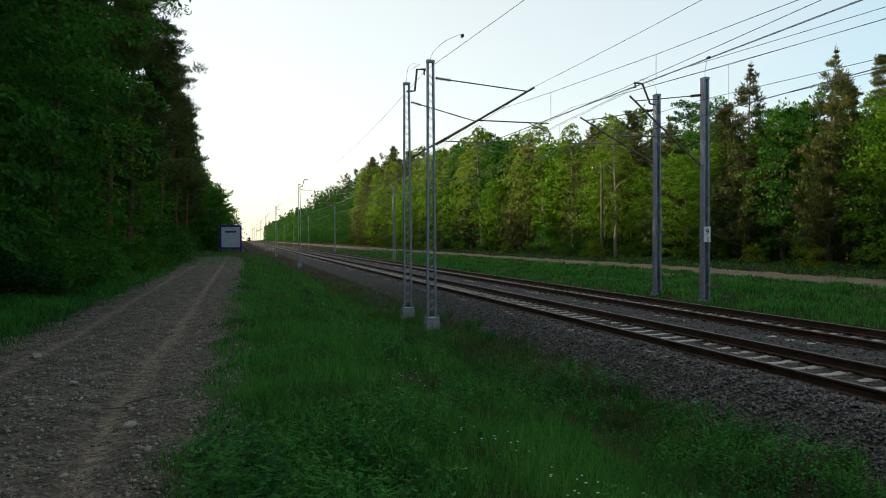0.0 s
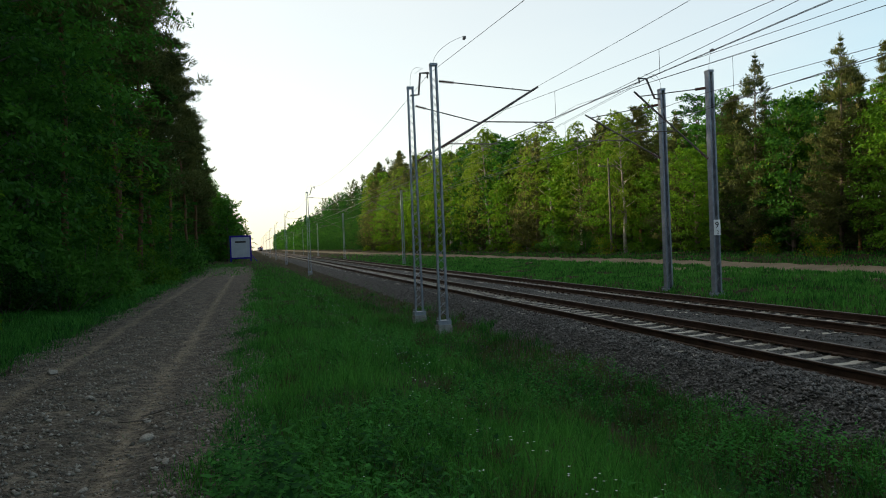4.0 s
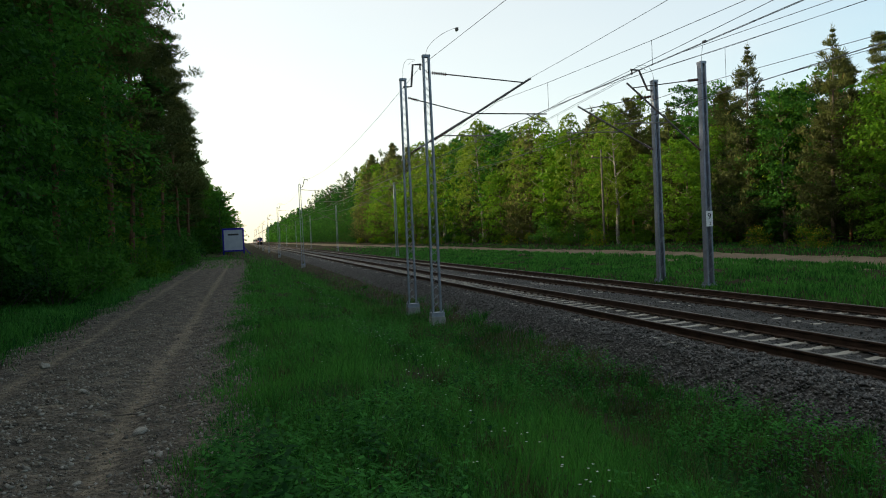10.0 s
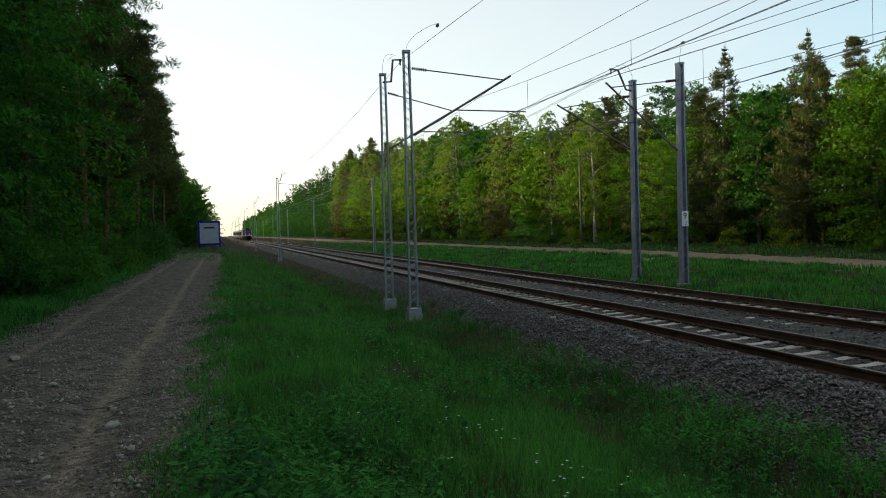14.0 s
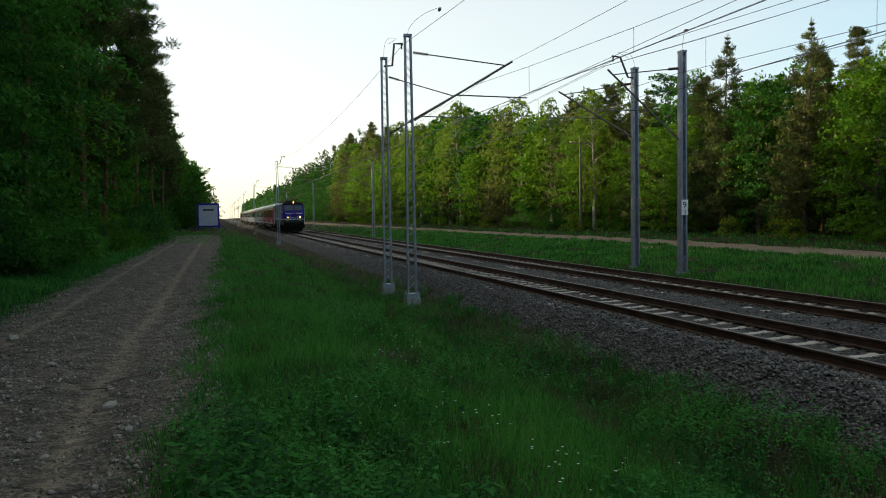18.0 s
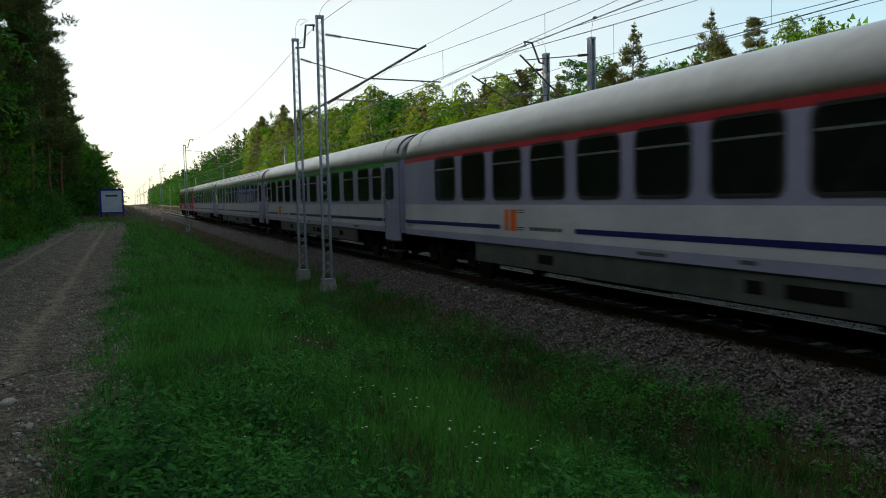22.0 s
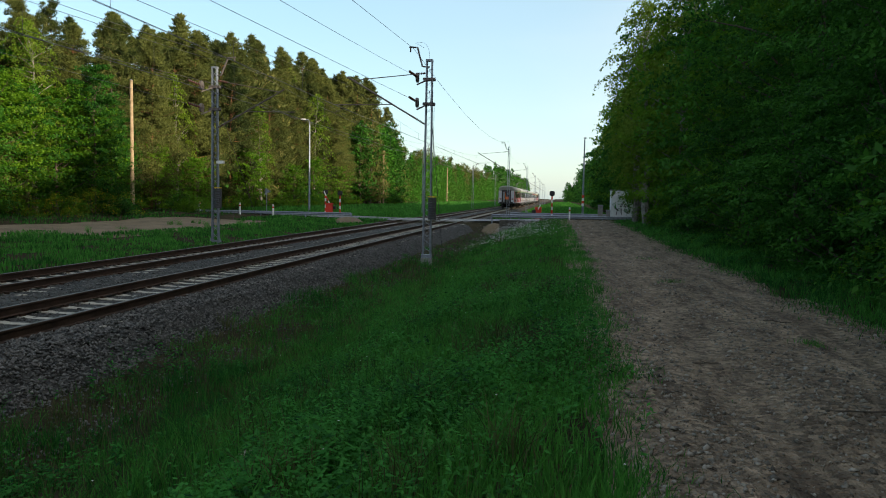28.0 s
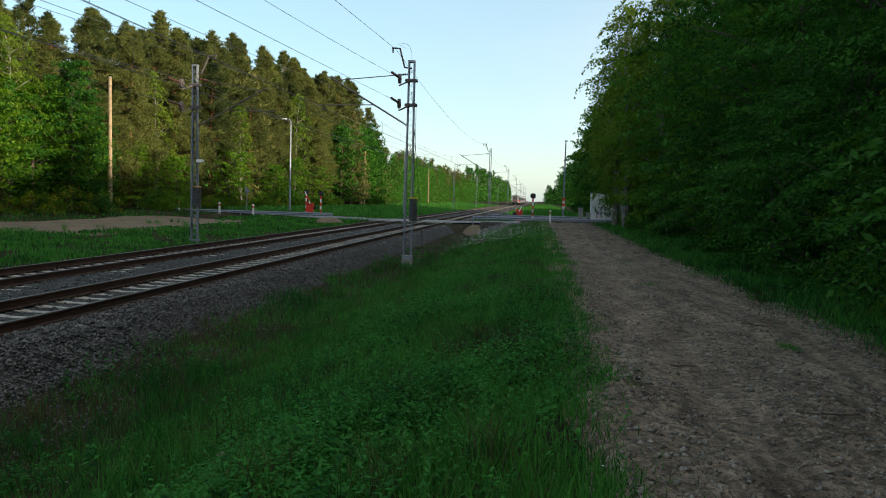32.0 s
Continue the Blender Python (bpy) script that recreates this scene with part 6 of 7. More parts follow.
def loco(label):
    """The electric locomotive, its nose at y = 0.15, running towards -y."""
    L = 15.3
    c = thing("electric_locomotive", label, "locomotive")

    # body in plan: the cabs taper, and the front is faintly bowed
    def ring(z, r, half):
        f = [(-half, 2.3), (-half * 0.885, r + 0.20), (-half * 0.80, r + 0.07), (0, r), (half * 0.80, r + 0.07), (half * 0.885, r + 0.20), (half, 2.3)]
        return [(px, py, z) for px, py in f] + [(px, L - py, z) for px, py in reversed(f)]

    def shell(name, mat, lab, *levels):
        vs, m = [], 14
        for lv in levels:
            vs += ring(*lv)
        fs = [(a * m + i, a * m + (i + 1) % m, (a + 1) * m + (i + 1) % m, (a + 1) * m + i) for a in range(len(levels) - 1) for i in range(m)]
        fs += [tuple(range(m - 1, -1, -1)), tuple(range((len(levels) - 1) * m, len(levels) * m))]
        return part(name, Geo().add(vs, fs), mat, c, lab)
    shell("frame", P_LOCOFRAME, "dark grey-green lower body", (0.98, 0.22, 1.40), (1.30, 0.16, 1.43), (1.655, 0.13, 1.43))
    shell("waist_stripe", P_WHITE, "white stripe round the body", (1.656, 0.12, 1.445), (1.745, 0.12, 1.445))
    shell("cab_nose", P_LOCO, "violet-blue nose and lower cab", (1.746, 0.14, 1.43), (2.52, 0.17, 1.43))
    shell("cab_front", P_LOCO, "violet-blue cab front", (2.521, 0.17, 1.43), (2.78, 0.24, 1.43), (3.46, 0.50, 1.40))
    shell("eave_band", P_LOCODARK, "dark eaves round the cab", (3.461, 0.47, 1.40), (3.60, 0.52, 1.38), (3.66, 0.60, 1.33))
    part("roof", Geo().sweep_y([(-1.31, 3.60), (1.31, 3.60), (1.08, 3.765), (0.55, 3.86), (-0.55, 3.86), (-1.08, 3.765)], 0.75, L - 0.75), P_LOCODARK, c, "dark grey roof")
    vs = [(-1.10, 0.55, 3.60), (1.10, 0.55, 3.60), (0.95, 0.70, 3.80), (-0.95, 0.70, 3.80), (-1.18, 0.76, 3.60), (1.18, 0.76, 3.60), (1.0, 0.76, 3.81), (-1.0, 0.76, 3.81)]
    part("roof_brow", Geo().add(vs, [(0, 1, 2, 3), (0, 3, 7, 4), (1, 5, 6, 2), (3, 2, 6, 7), (0, 4, 5, 1), (4, 7, 6, 5)]), P_LOCODARK, c)
    for s in (-1, 1):
        sg = lambda a, b: (min(s * a, s * b), max(s * a, s * b))
        part("gutter", Geo().sweep_y([(s * q, z) for q, z in ((1.452, 3.555), (1.452, 3.60), (1.33, 3.715), (1.29, 3.715), (1.29, 3.555))], 0.86, L - 0.86), P_ZINCPALE, c, "pale sloping roof edge")
        part("side_panel", Geo().box(*sg(1.431, 1.436), 2.42, L - 2.6, 1.75, 2.50), P_LOCOPALE, c, "bluish white engine-room side")
        part("upper_side_panel", Geo().box(*sg(1.431, 1.436), 2.3, L - 2.3, 2.501, 3.54), P_LOCOGREY, c, "light grey upper side")
        # cab side, tapering inward towards the front
        for ya, yb, nm in ((2.30, 0.42, "cab_side"), (L - 2.30, L - 0.42, "cab_side")):
            xa, xb = s * 1.436, s * 1.285
            xf, yf = xb + (xa - xb) * 0.08, yb + (ya - yb) * 0.08
            vs = [(xa, ya, 2.501), (xf, yf, 2.501), (xf * 0.998, yf + (0.22 if yb < 5 else -0.22), 3.44), (xa, ya, 3.52)]
            vs += [(v[0] - s * 0.012, v[1], v[2]) for v in vs]
            part(nm, Geo().add(vs, [(0, 1, 2, 3), (7, 6, 5, 4), (0, 4, 5, 1), (1, 5, 6, 2), (2, 6, 7, 3), (3, 7, 4, 0)]), P_LOCOGREY, c, "grey cab side")
            e = 1 if yb < 5 else -1
            f = lambda yy: s * (1.285 + (1.436 - 1.285) * (yy - yb) / (ya - yb)) + s * 0.004
            for nm2, q0, q1, z0, z1, mt, o in (("cab_window_seal", yb + e * 0.20, yb + e * 0.82, 2.74, 3.42, P_RUBBER, 0.0), ("cab_window", yb + e * 0.24, yb + e * 0.78, 2.78, 3.38, P_GLASS, 0.005)):
                vs = [(f(yy) + s * o, yy + e * 0.10 * (zz - 2.74), zz) for yy, zz in ((q0, z0), (q1, z0), (q1, z1), (q0, z1))]
                vs += [(v[0] - s * 0.02, v[1], v[2]) for v in vs]
                part(nm2, Geo().add(vs, [(0, 1, 2, 3), (7, 6, 5, 4), (0, 4, 5, 1), (1, 5, 6, 2), (2, 6, 7, 3), (3, 7, 4, 0)]), mt, c)

        def pane(name, y0, y1, z0, z1, mat, out=0.009, r=0.06):
            o = part(name, side_plate(y1 - y0, z1 - z0, -out, 0.004, r), mat, c)
            o.location = (s * 1.437, (y0 + y1) / 2, (z0 + z1) / 2)
            if s > 0:
                o.rotation_euler = (0, 0, math.pi)
            return o
        for y0, y1, z0 in ((2.94, 5.04, 2.50), (6.15, 7.78, 1.94), (8.01, 9.72, 1.94), (10.55, 12.70, 2.50)):
            pane("side_window_frame", y0 - 0.05, y1 + 0.05, z0 - 0.05, 3.52, P_ZINCPALE if z0 < 2 else P_LOCODARK, 0.006, 0.09)
            pane("side_window", y0, y1, z0, 3.47, P_GRILLE, 0.012)
            part("window_bar", Geo().box(s * 1.452 - 0.006, s * 1.452 + 0.006, y0 + 0.03, y1 - 0.03, z0 + 0.52, z0 + 0.56), P_LOCOGREY if z0 < 2 else P_RUBBER, c)
        for k in range(9):
            part("louvre", Geo().box(s * 1.444 - 0.010, s * 1.444 + 0.010, 2.47, 3.40, 1.84 + k * 0.065, 1.865 + k * 0.065), P_ZINCPALE, c)
        for k in range(5):
            part("louvre", Geo().box(s * 1.444 - 0.010, s * 1.444 + 0.010, 4.55, 4.80, 2.05 + k * 0.065, 2.075 + k * 0.065), P_ZINCPALE, c)
        for y in (1.41, 2.21, L - 2.21, L - 1.41):
            xr = s * (1.36 + 0.07 * min(1, (min(y, L - y) - 1.0) / 1.3)) + s * 0.07
            part("handrail", Geo().line([(xr, y, 1.36), (xr, y, 3.28)], 0.018, 6), P_CHROME, c)
        for ya, yb in ((1.50, 2.12), (L - 2.12, L - 1.50)):
            for e in (ya, yb):
                xe = s * (1.285 + 0.151 * (min(e, L - e) - 0.42) / 1.88) + s * 0.006
                part("door_seam", Geo().box(xe - 0.006, xe + 0.006, e - 0.012, e + 0.012, 1.75, 3.44), P_LOCODARK, c)
        # the operator's mark as plain slanted shapes
        for ya, yb, lean, mt in ((10.95, 11.15, -0.12, P_LOGO), (11.30, 11.62, -0.12, P_LOGO)):
            vs = [(q, yy + d, zz) for q in (s * 1.440 - 0.004, s * 1.440 + 0.004) for yy, d, zz in ((ya, 0, 1.82), (yb, 0, 1.82), (yb, lean, 2.36), (ya, lean, 2.36))]
            part("emblem_shape", Geo().add(vs, [(0, 1, 2, 3), (7, 6, 5, 4), (0, 4, 5, 1), (1, 5, 6, 2), (2, 6, 7, 3), (3, 7, 4, 0)]), mt, c)
        part("frame_valance", Geo().box(*sg(1.28, 1.36), 6.1, 9.4, 0.55, 0.98), P_LOCOFRAME, c)
        for y in (0.9, 2.0, L - 2.0, L - 0.9):
            part("footstep", Geo().box(*sg(1.12, 1.40), y - 0.22, y + 0.22, 0.50, 0.54).box(*sg(1.36, 1.40), y - 0.24, y - 0.20, 0.50, 1.0).box(*sg(1.36, 1.40), y + 0.20, y + 0.24, 0.50, 1.0), P_LOCODARK, c)
        # front
        front = lambda z, px: float(np.interp(z, [1.7, 2.52, 2.78, 3.46], [0.14, 0.17, 0.24, 0.50])) + 0.07 * min(1.0, abs(px) / 1.144)

        def slab(z0, z1, xa, xb, mat, name, out=0.012, slope=0.0):
            pts = [(xa, z0), (xb, z0), (xb - s * slope, z1), (xa, z1)]
            vs = [(px, front(z, px) - out, z) for px, z in pts] + [(px, front(z, px) - out + 0.02, z) for px, z in pts]
            return part(name, Geo().add(vs, [(0, 1, 2, 3), (7, 6, 5, 4), (0, 4, 5, 1), (1, 5, 6, 2), (2, 6, 7, 3), (3, 7, 4, 0)]), mat, c)
        slab(2.77, 3.44, s * 0.04, s * 1.13, P_RUBBER, "windscreen_seal", 0.008, 0.06)
        slab(2.80, 3.41, s * 0.07, s * 1.10, P_SCREEN, "windscreen", 0.016, 0.06)
        slab(2.34, 2.50, s * 0.24, s * 1.02, P_LILAC, "white_patch", 0.012, -0.05)
        if s > 0:
            slab(2.35, 2.49, 0.30, 0.48, P_LOGO, "emblem_shape", 0.016)
        part("wiper", Geo().line([(s * 0.55, front(2.75, 0.5) - 0.04, 2.75), (s * 0.35, front(3.15, 0.3) - 0.04, 3.15)], 0.012, 5), M_BLACK, c)
        part("headlight", Geo().tube((s * 0.74, 0.02, 1.94), (s * 0.74, 0.14, 1.94), 0.062, None, 18), G_HEAD, c, "lit round headlight")
        part("spare_lamp", Geo().tube((s * 0.56, 0.05, 1.94), (s * 0.56, 0.14, 1.94), 0.07, None, 16), P_GLASS, c)
        part("headlight_housing", Geo().box(s * 0.66 - 0.21, s * 0.66 + 0.21, 0.06, 0.20, 1.81, 2.07, 0.05), P_RUBBER, c)
        rim = frame_ring(0.46, 0.31, 0.0, 0.02, 0.03, 0.07)
        part("headlight_rim", Geo().add([(s * 0.66 + b, 0.045 + a, 1.94 + z) for a, b, z in rim.v], rim.f), P_CHROME, c)
        part("marker", Geo().box(s * 0.80 - 0.10, s * 0.80 + 0.10, 0.08, 0.2, 1.50, 1.60), P_YELLOW, c, "yellow marker")
        part("buffer", Geo().tube((s * 0.875, 0.2, 1.06), (s * 0.875, -0.26, 1.06), 0.11, None, 12).box(s * 0.875 - 0.32, s * 0.875 + 0.32, -0.33, -0.26, 0.88, 1.24, 0.05).box(s * 0.875 - 0.2, s * 0.875 + 0.2, 0.08, 0.16, 0.86, 1.26), P_UNDER, c, "black buffer with a rectangular head")
    part("roof_lamp", Geo().tube((0, 0.38, 3.80), (0, 0.5, 3.80), 0.07, None, 16), G_HEAD, c, "lit round lamp on the roof front")
    part("roof_lamp_housing", Geo().tube((0, 0.42, 3.80), (0, 0.95, 3.80), 0.21, None, 18), P_LOCODARK, c)
    part("emblem", Geo().box(-0.04, 0.04, 0.14, 0.2, 2.40, 2.54), P_WHITE, c)
    for k in range(6):
        part("lettering_bar", Geo().box(-0.33 + k * 0.11, -0.25 + k * 0.11, 0.125, 0.17, 1.85, 1.93), P_LILAC, c)
    part("plough", Geo().add([(-0.95, 0.05, 0.22), (0.95, 0.05, 0.22), (1.2, 0.2, 0.9), (-1.2, 0.2, 0.9), (-0.95, 0.35, 0.22), (0.95, 0.35, 0.22), (1.2, 0.4, 0.9), (-1.2, 0.4, 0.9)],
                            [(0, 1, 2, 3), (7, 6, 5, 4), (0, 4, 5, 1), (1, 5, 6, 2), (2, 6, 7, 3), (3, 7, 4, 0)]), P_UNDER, c)
    part("buffer_beam", Geo().box(-1.25, 1.25, 0.12, 0.3, 0.78, 1.3, 0.03), P_LOCODARK, c)
    for hx in (-0.55, -0.35, 0.35, 0.55):
        part("brake_hose", Geo().line([(hx, 0.1, 0.98), (hx, -0.08, 0.82), (hx + 0.03, -0.08, 0.5), (hx + 0.1, 0.08, 0.42)], 0.025, 6), P_UNDER, c)
    part("coupling", Geo().box(-0.10, 0.10, -0.22, 0.14, 0.98, 1.12).line([(0, -0.22, 1.05), (0, -0.26, 0.6)], 0.045), P_UNDER, c)
    for y in (3.4, L - 3.4):
        bogie(c, y)
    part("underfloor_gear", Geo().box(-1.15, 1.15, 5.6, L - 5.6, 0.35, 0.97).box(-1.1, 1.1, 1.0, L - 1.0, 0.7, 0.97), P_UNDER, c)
    for s in (-0.72, 0.72):
        part("roof_walkway", Geo().box(s - 0.16, s + 0.16, 2.4, L - 2.4, 3.86, 3.90), P_LOCODARK, c)
    for y in (4.6, 6.1, 7.3, 8.7, 10.0):
        part("roof_box", Geo().box(-0.55, 0.55, y, y + 0.9, 3.85, 4.06, 0.06), P_LOCODARK, c)
    part("busbar", Geo().line([(-0.3, 3.0, 4.2), (-0.3, L - 3.0, 4.2)], 0.025), P_OLDRED, c)
    for y in (1.9, 3.5, 4.3, L - 4.3, L - 3.5, L - 1.9):
        for s in (-0.5, 0.5):
            ins = Geo()
            string(ins, (s, y, 3.84), (s, y, 4.2), 4)
            part("insulator", ins, P_OLDRED, c, "reddish roof insulator")
    for y, up in ((2.7, False), (L - 2.7, True)):
        g = Geo()
        zt = 5.52 if up else 4.42
        for s in (-0.55, 0.55):
            k = 1.1 if up else 0.95
            g.line([(s, y, 4.2), (s * 0.9, y + k, 4.2 + (zt - 4.2) * 0.5), (s * 0.8, y, zt)], 0.022)
            if not up:
                g.line([(s, y, 4.2), (s * 0.9, y - k, 4.2 + (zt - 4.2) * 0.5), (s * 0.8, y, zt)], 0.022)
        g.box(-0.7, 0.7, y - 0.75, y + 0.75, 4.18, 4.22)
        p = part("pantograph", g, P_OLDRED if not up else M_DARKSTEEL, c, "raised pantograph" if up else "folded reddish pantograph")
        for e in (-0.15, 0.15):
            part("collector", Geo().line([(-0.85, y + e, zt - 0.1), (-0.6, y + e, zt + 0.03), (0.6, y + e, zt + 0.03), (0.85, y + e, zt - 0.1)], 0.025), M_DARKSTEEL, p)
    return c


LOCO = loco("violet-blue and grey electric locomotive with lit headlights")
COACHES = [coach("red first-class coach with white advertising strokes", "red", P_YELLOW, "1", P_ROOF, 0, True),
           coach("white first-class coach with lilac waist and yellow line", "white", P_YELLOW, "1", P_ROOF, 1),
           coach("lilac and white dining coach with a dark red line", "lilac", P_DINER, "", P_ROOF, 2),
           coach("lilac and white second-class coach with a green line", "lilac", P_GREEN, "2", P_ROOF, 3),
           coach("lilac and white second-class coach with a green line", "lilac", P_GREEN, "2", P_ROOF, 4, True),
           coach("lilac and white second-class coach with a green line", "lilac", P_GREEN, "2", P_ROOF, 5, True),
           coach("red second-class tail coach with an open black gangway", "red", P_GREEN, "2", P_OLDROOF, 6, tail=True)]
SPEED, NOSE_AT_20 = 41.315, 12.75


# ---- level crossing and things round it ----
tagged(part("crossing_road", sheet("crossing_road", np.array([-70, -40, -20, -8, -4, 0, 4, 7.0, 7.9, 8.1, 15.0, 17, 20, 24, 30, 36, 50, 90]), np.array([-69.0, -66.0, -63.0]),
       lambda x, y: np.interp(x, [-70, -8, 7.9, 8.1, 13.6, 15, 20, 36, 90], [0.5, 0.33, -0.02, -0.215, -0.215, -0.02, 0.08, 0.5, 1.2]), M_ASPHALT)), "grey asphalt road over the railway", "road", kind="structure")
for cx in (T1, T2):
    t = thing("crossing_deck", "pale concrete deck panels between the rails", "crossing panel", "crossing panels")
    for x0, x1 in ((-1.5, -0.82), (-0.66, 0.66), (0.82, 1.5)):
        for k in range(3):
            part("panel", Geo().box(cx + x0, cx + x1, -69 + k * 2 + 0.02, -67 + k * 2 - 0.02, -0.21, -0.012, 0.02), M_CONCRETE, t)


def guard_rail(x0, x1, y, label):
    t = thing("guard_rail", label, "guard rail", "guard rails at the crossing")
    z = float(gz((x0 + x1) / 2, y)) - 0.12
    part("beam", Geo().sweep_x([(y, z + 0.18), (y + 0.05, z + 0.23), (y, z + 0.30), (y + 0.05, z + 0.37), (y, z + 0.43), (y - 0.02, z + 0.43), (y + 0.03, z + 0.37), (y - 0.02, z + 0.30), (y + 0.03, z + 0.23), (y - 0.02, z + 0.18)], x0, x1), M_ZINC, t)
    n = int((x1 - x0) / 2)
    for k in range(n + 1):
        x = x0 + (x1 - x0) * k / n
        part("post", Geo().box(x - 0.05, x + 0.05, y - 0.14, y - 0.03, z - 0.4, z + 0.40), M_ZINC, t)


guard_rail(-5.4, 5.6, -61.4, "galvanised guard rail at the road's edge by the crossing")
guard_rail(17.5, 37.5, -61.8, "galvanised guard rail along the crossing road")
guard_rail(-5.0, 4.6, -70.2, "galvanised guard rail on the far side of the crossing")


def crossing_signal(x, y, label, turn):
    t = thing("crossing_signal", label, "crossing signal", "crossing signals", at=pose(x, y, float(gz(x, y)), 0, 0, turn))
    for k in range(6):
        part("band", Geo().tube((0, 0, k * 0.32 - (0.2 if k == 0 else 0)), (0, 0, k * 0.32 + 0.32), 0.075, None, 12), M_RED if k % 2 else M_WHITE, t, "red band" if k % 2 else "white band")
    part("backboard", Geo().box(-0.24, 0.24, -0.03, 0.03, 1.93, 2.38, 0.1), M_BLACK, t, "black lamp board")
    for s in (0.0,):
        part("lamp_hood", Geo().tube((s, 0.03, 2.15), (s, 0.22, 2.17), 0.12, 0.13, 12), M_BLACK, t)
        part("lens", Geo().tube((s, 0.031, 2.15), (s, 0.05, 2.15), 0.10, None, 12), P_DINER, t)


def barrier(x, y, label, turn, arm=3.2):
    t = thing("barrier_machine", label, "barrier", "barriers", at=pose(x, y, float(gz(x, y)), 0, 0, turn))
    part("housing", Geo().box(-0.22, 0.22, -0.3, 0.3, -0.05, 1.05, 0.05), M_RED, t, "orange-red housing")
    part("lid", Geo().box(-0.25, 0.25, -0.33, 0.33, 1.05, 1.12, 0.02), M_RED, t)
    n = int(arm / 0.5)
    for k in range(n):
        part("boom_band", Geo().tube((0.3, k * 0.5 * 0.42, 0.9 + k * 0.5 * 0.9), (0.3, (k + 1) * 0.5 * 0.42, 0.9 + (k + 1) * 0.5 * 0.9), 0.05, None, 8), M_RED if k % 2 else M_WHITE, t)
    part("counterweight", Geo().box(0.18, 0.42, -0.55, -0.2, 0.55, 0.85, 0.03), M_BLACK, t)


crossing_signal(0.85, -69.6, "red-banded crossing signal post by the dirt road", 0)
crossing_signal(20.8, -69.8, "red-banded crossing signal post past the far track", 0)
crossing_signal(22.6, -71.0, "red-banded crossing signal post past the far track", 20)
barrier(2.1, -70.6, "orange-red barrier machine beside the near track", 90, 0.5)
barrier(21.9, -70.0, "orange-red barrier machine beside the far track", -90, 1.5)


def street_lamp(x, y, h, label, turn=0):
    t = thing("street_lamp", label, "street lamp", "street lamps", at=pose(x, y, float(gz(x, y)), 0, 0, turn))
    part("pole", Geo().tube((0, 0, -0.2), (0, 0, h), 0.11, 0.06, 10), M_ZINC, t)
    part("arm", Geo().line([(0, 0, h), (0.15, 0, h + 0.22), (0.45, 0, h + 0.26)], 0.035), M_ZINC, t)
    part("lamp_head", Geo().box(0.4, 0.9, -0.12, 0.12, h + 0.20, h + 0.31, 0.04), M_WHITE, t, "pale lamp head")
    return t


lp = street_lamp(-1.95, -70.6, 7.0, "grey street lamp at the level crossing", -95)
for k in range(4):
    part("reflective_band", Geo().tube((0, 0, 1.0 + k * 0.25), (0, 0, 1.25 + k * 0.25), 0.118, None, 10), M_RED if k % 2 else M_WHITE, lp)
street_lamp(24.9, -73.0, 9.0, "grey street lamp past the far track")


def wooden_pole(x, y, h, label):
    t = thing("telegraph_pole", label, "telegraph pole", "telegraph poles", at=pose(x, y, float(gz(x, y)), 0, 0, 0))
    part("pole", Geo().tube((0, 0, -0.3), (0, 0, h), 0.15, 0.11, 10), M_WOODPOLE, t)
    part("cap", Geo().tube((0, 0, h), (0, 0, h + 0.06), 0.13, 0.04, 10), M_ZINC, t)


for y in (-51.6, -133, -213):
    wooden_pole(31.2, y, 9.6, "weathered wooden pole at the wood's edge")


def line_pole(x, y, h, label):
    t = thing("telegraph_pole", label, "telegraph pole", "telegraph poles", at=pose(x, y, float(gz(x, y))))
    part("pole", Geo().tube((0, 0, -0.3), (0, 0, h), 0.11, 0.08, 10), M_OLDCONCRETE, t)
    part("crossarm", Geo().box(-0.95, 0.95, -0.05, 0.05, h - 0.75, h - 0.65), M_DARKSTEEL, t)
    for px in (-0.85, 0.0, 0.85):
        part("insulator", Geo().tube((px, 0, h - 0.65), (px, 0, h - 0.50), 0.05, 0.035, 8), M_INSUL, t)


for y in (60.5, 142):
    line_pole(30.6, y, 8.4, "grey pole with a crossarm before the wood")

# cabinets beside the crossing
t = thing("relay_cabinet", "white relay cabinet scrawled with dark paint", "cabinet", at=pose(-5.1, -67.2, float(gz(-5.1, -67.2))))
part("plinth", Geo().box(-1.0, 1.0, -0.7, 0.7, -0.3, 0.12), M_CONCRETE, t)
part("body", Geo().box(-0.92, 0.92, -0.62, 0.62, 0.12, 2.35, 0.03), M_WHITE, t)
part("roof", Geo().box(-1.0, 1.0, -0.7, 0.7, 2.35, 2.45, 0.03), M_CONCRETE, t)
part("door", Geo().box(-0.85, 0.0, 0.621, 0.64, 0.25, 2.2), M_WHITE, t)
random.seed(5)
for k in range(11):
    g, p = Geo(), Vector((random.uniform(-0.7, 0.6), 0.647, random.uniform(0.5, 1.7)))
    pts = [p + Vector((random.uniform(-0.25, 0.25), 0, random.uniform(-0.3, 0.35))) for _ in range(6)]
    part("scrawl", g.line(pts, 0.028, 4), M_BLACK if k % 3 else P_GREEN, t)
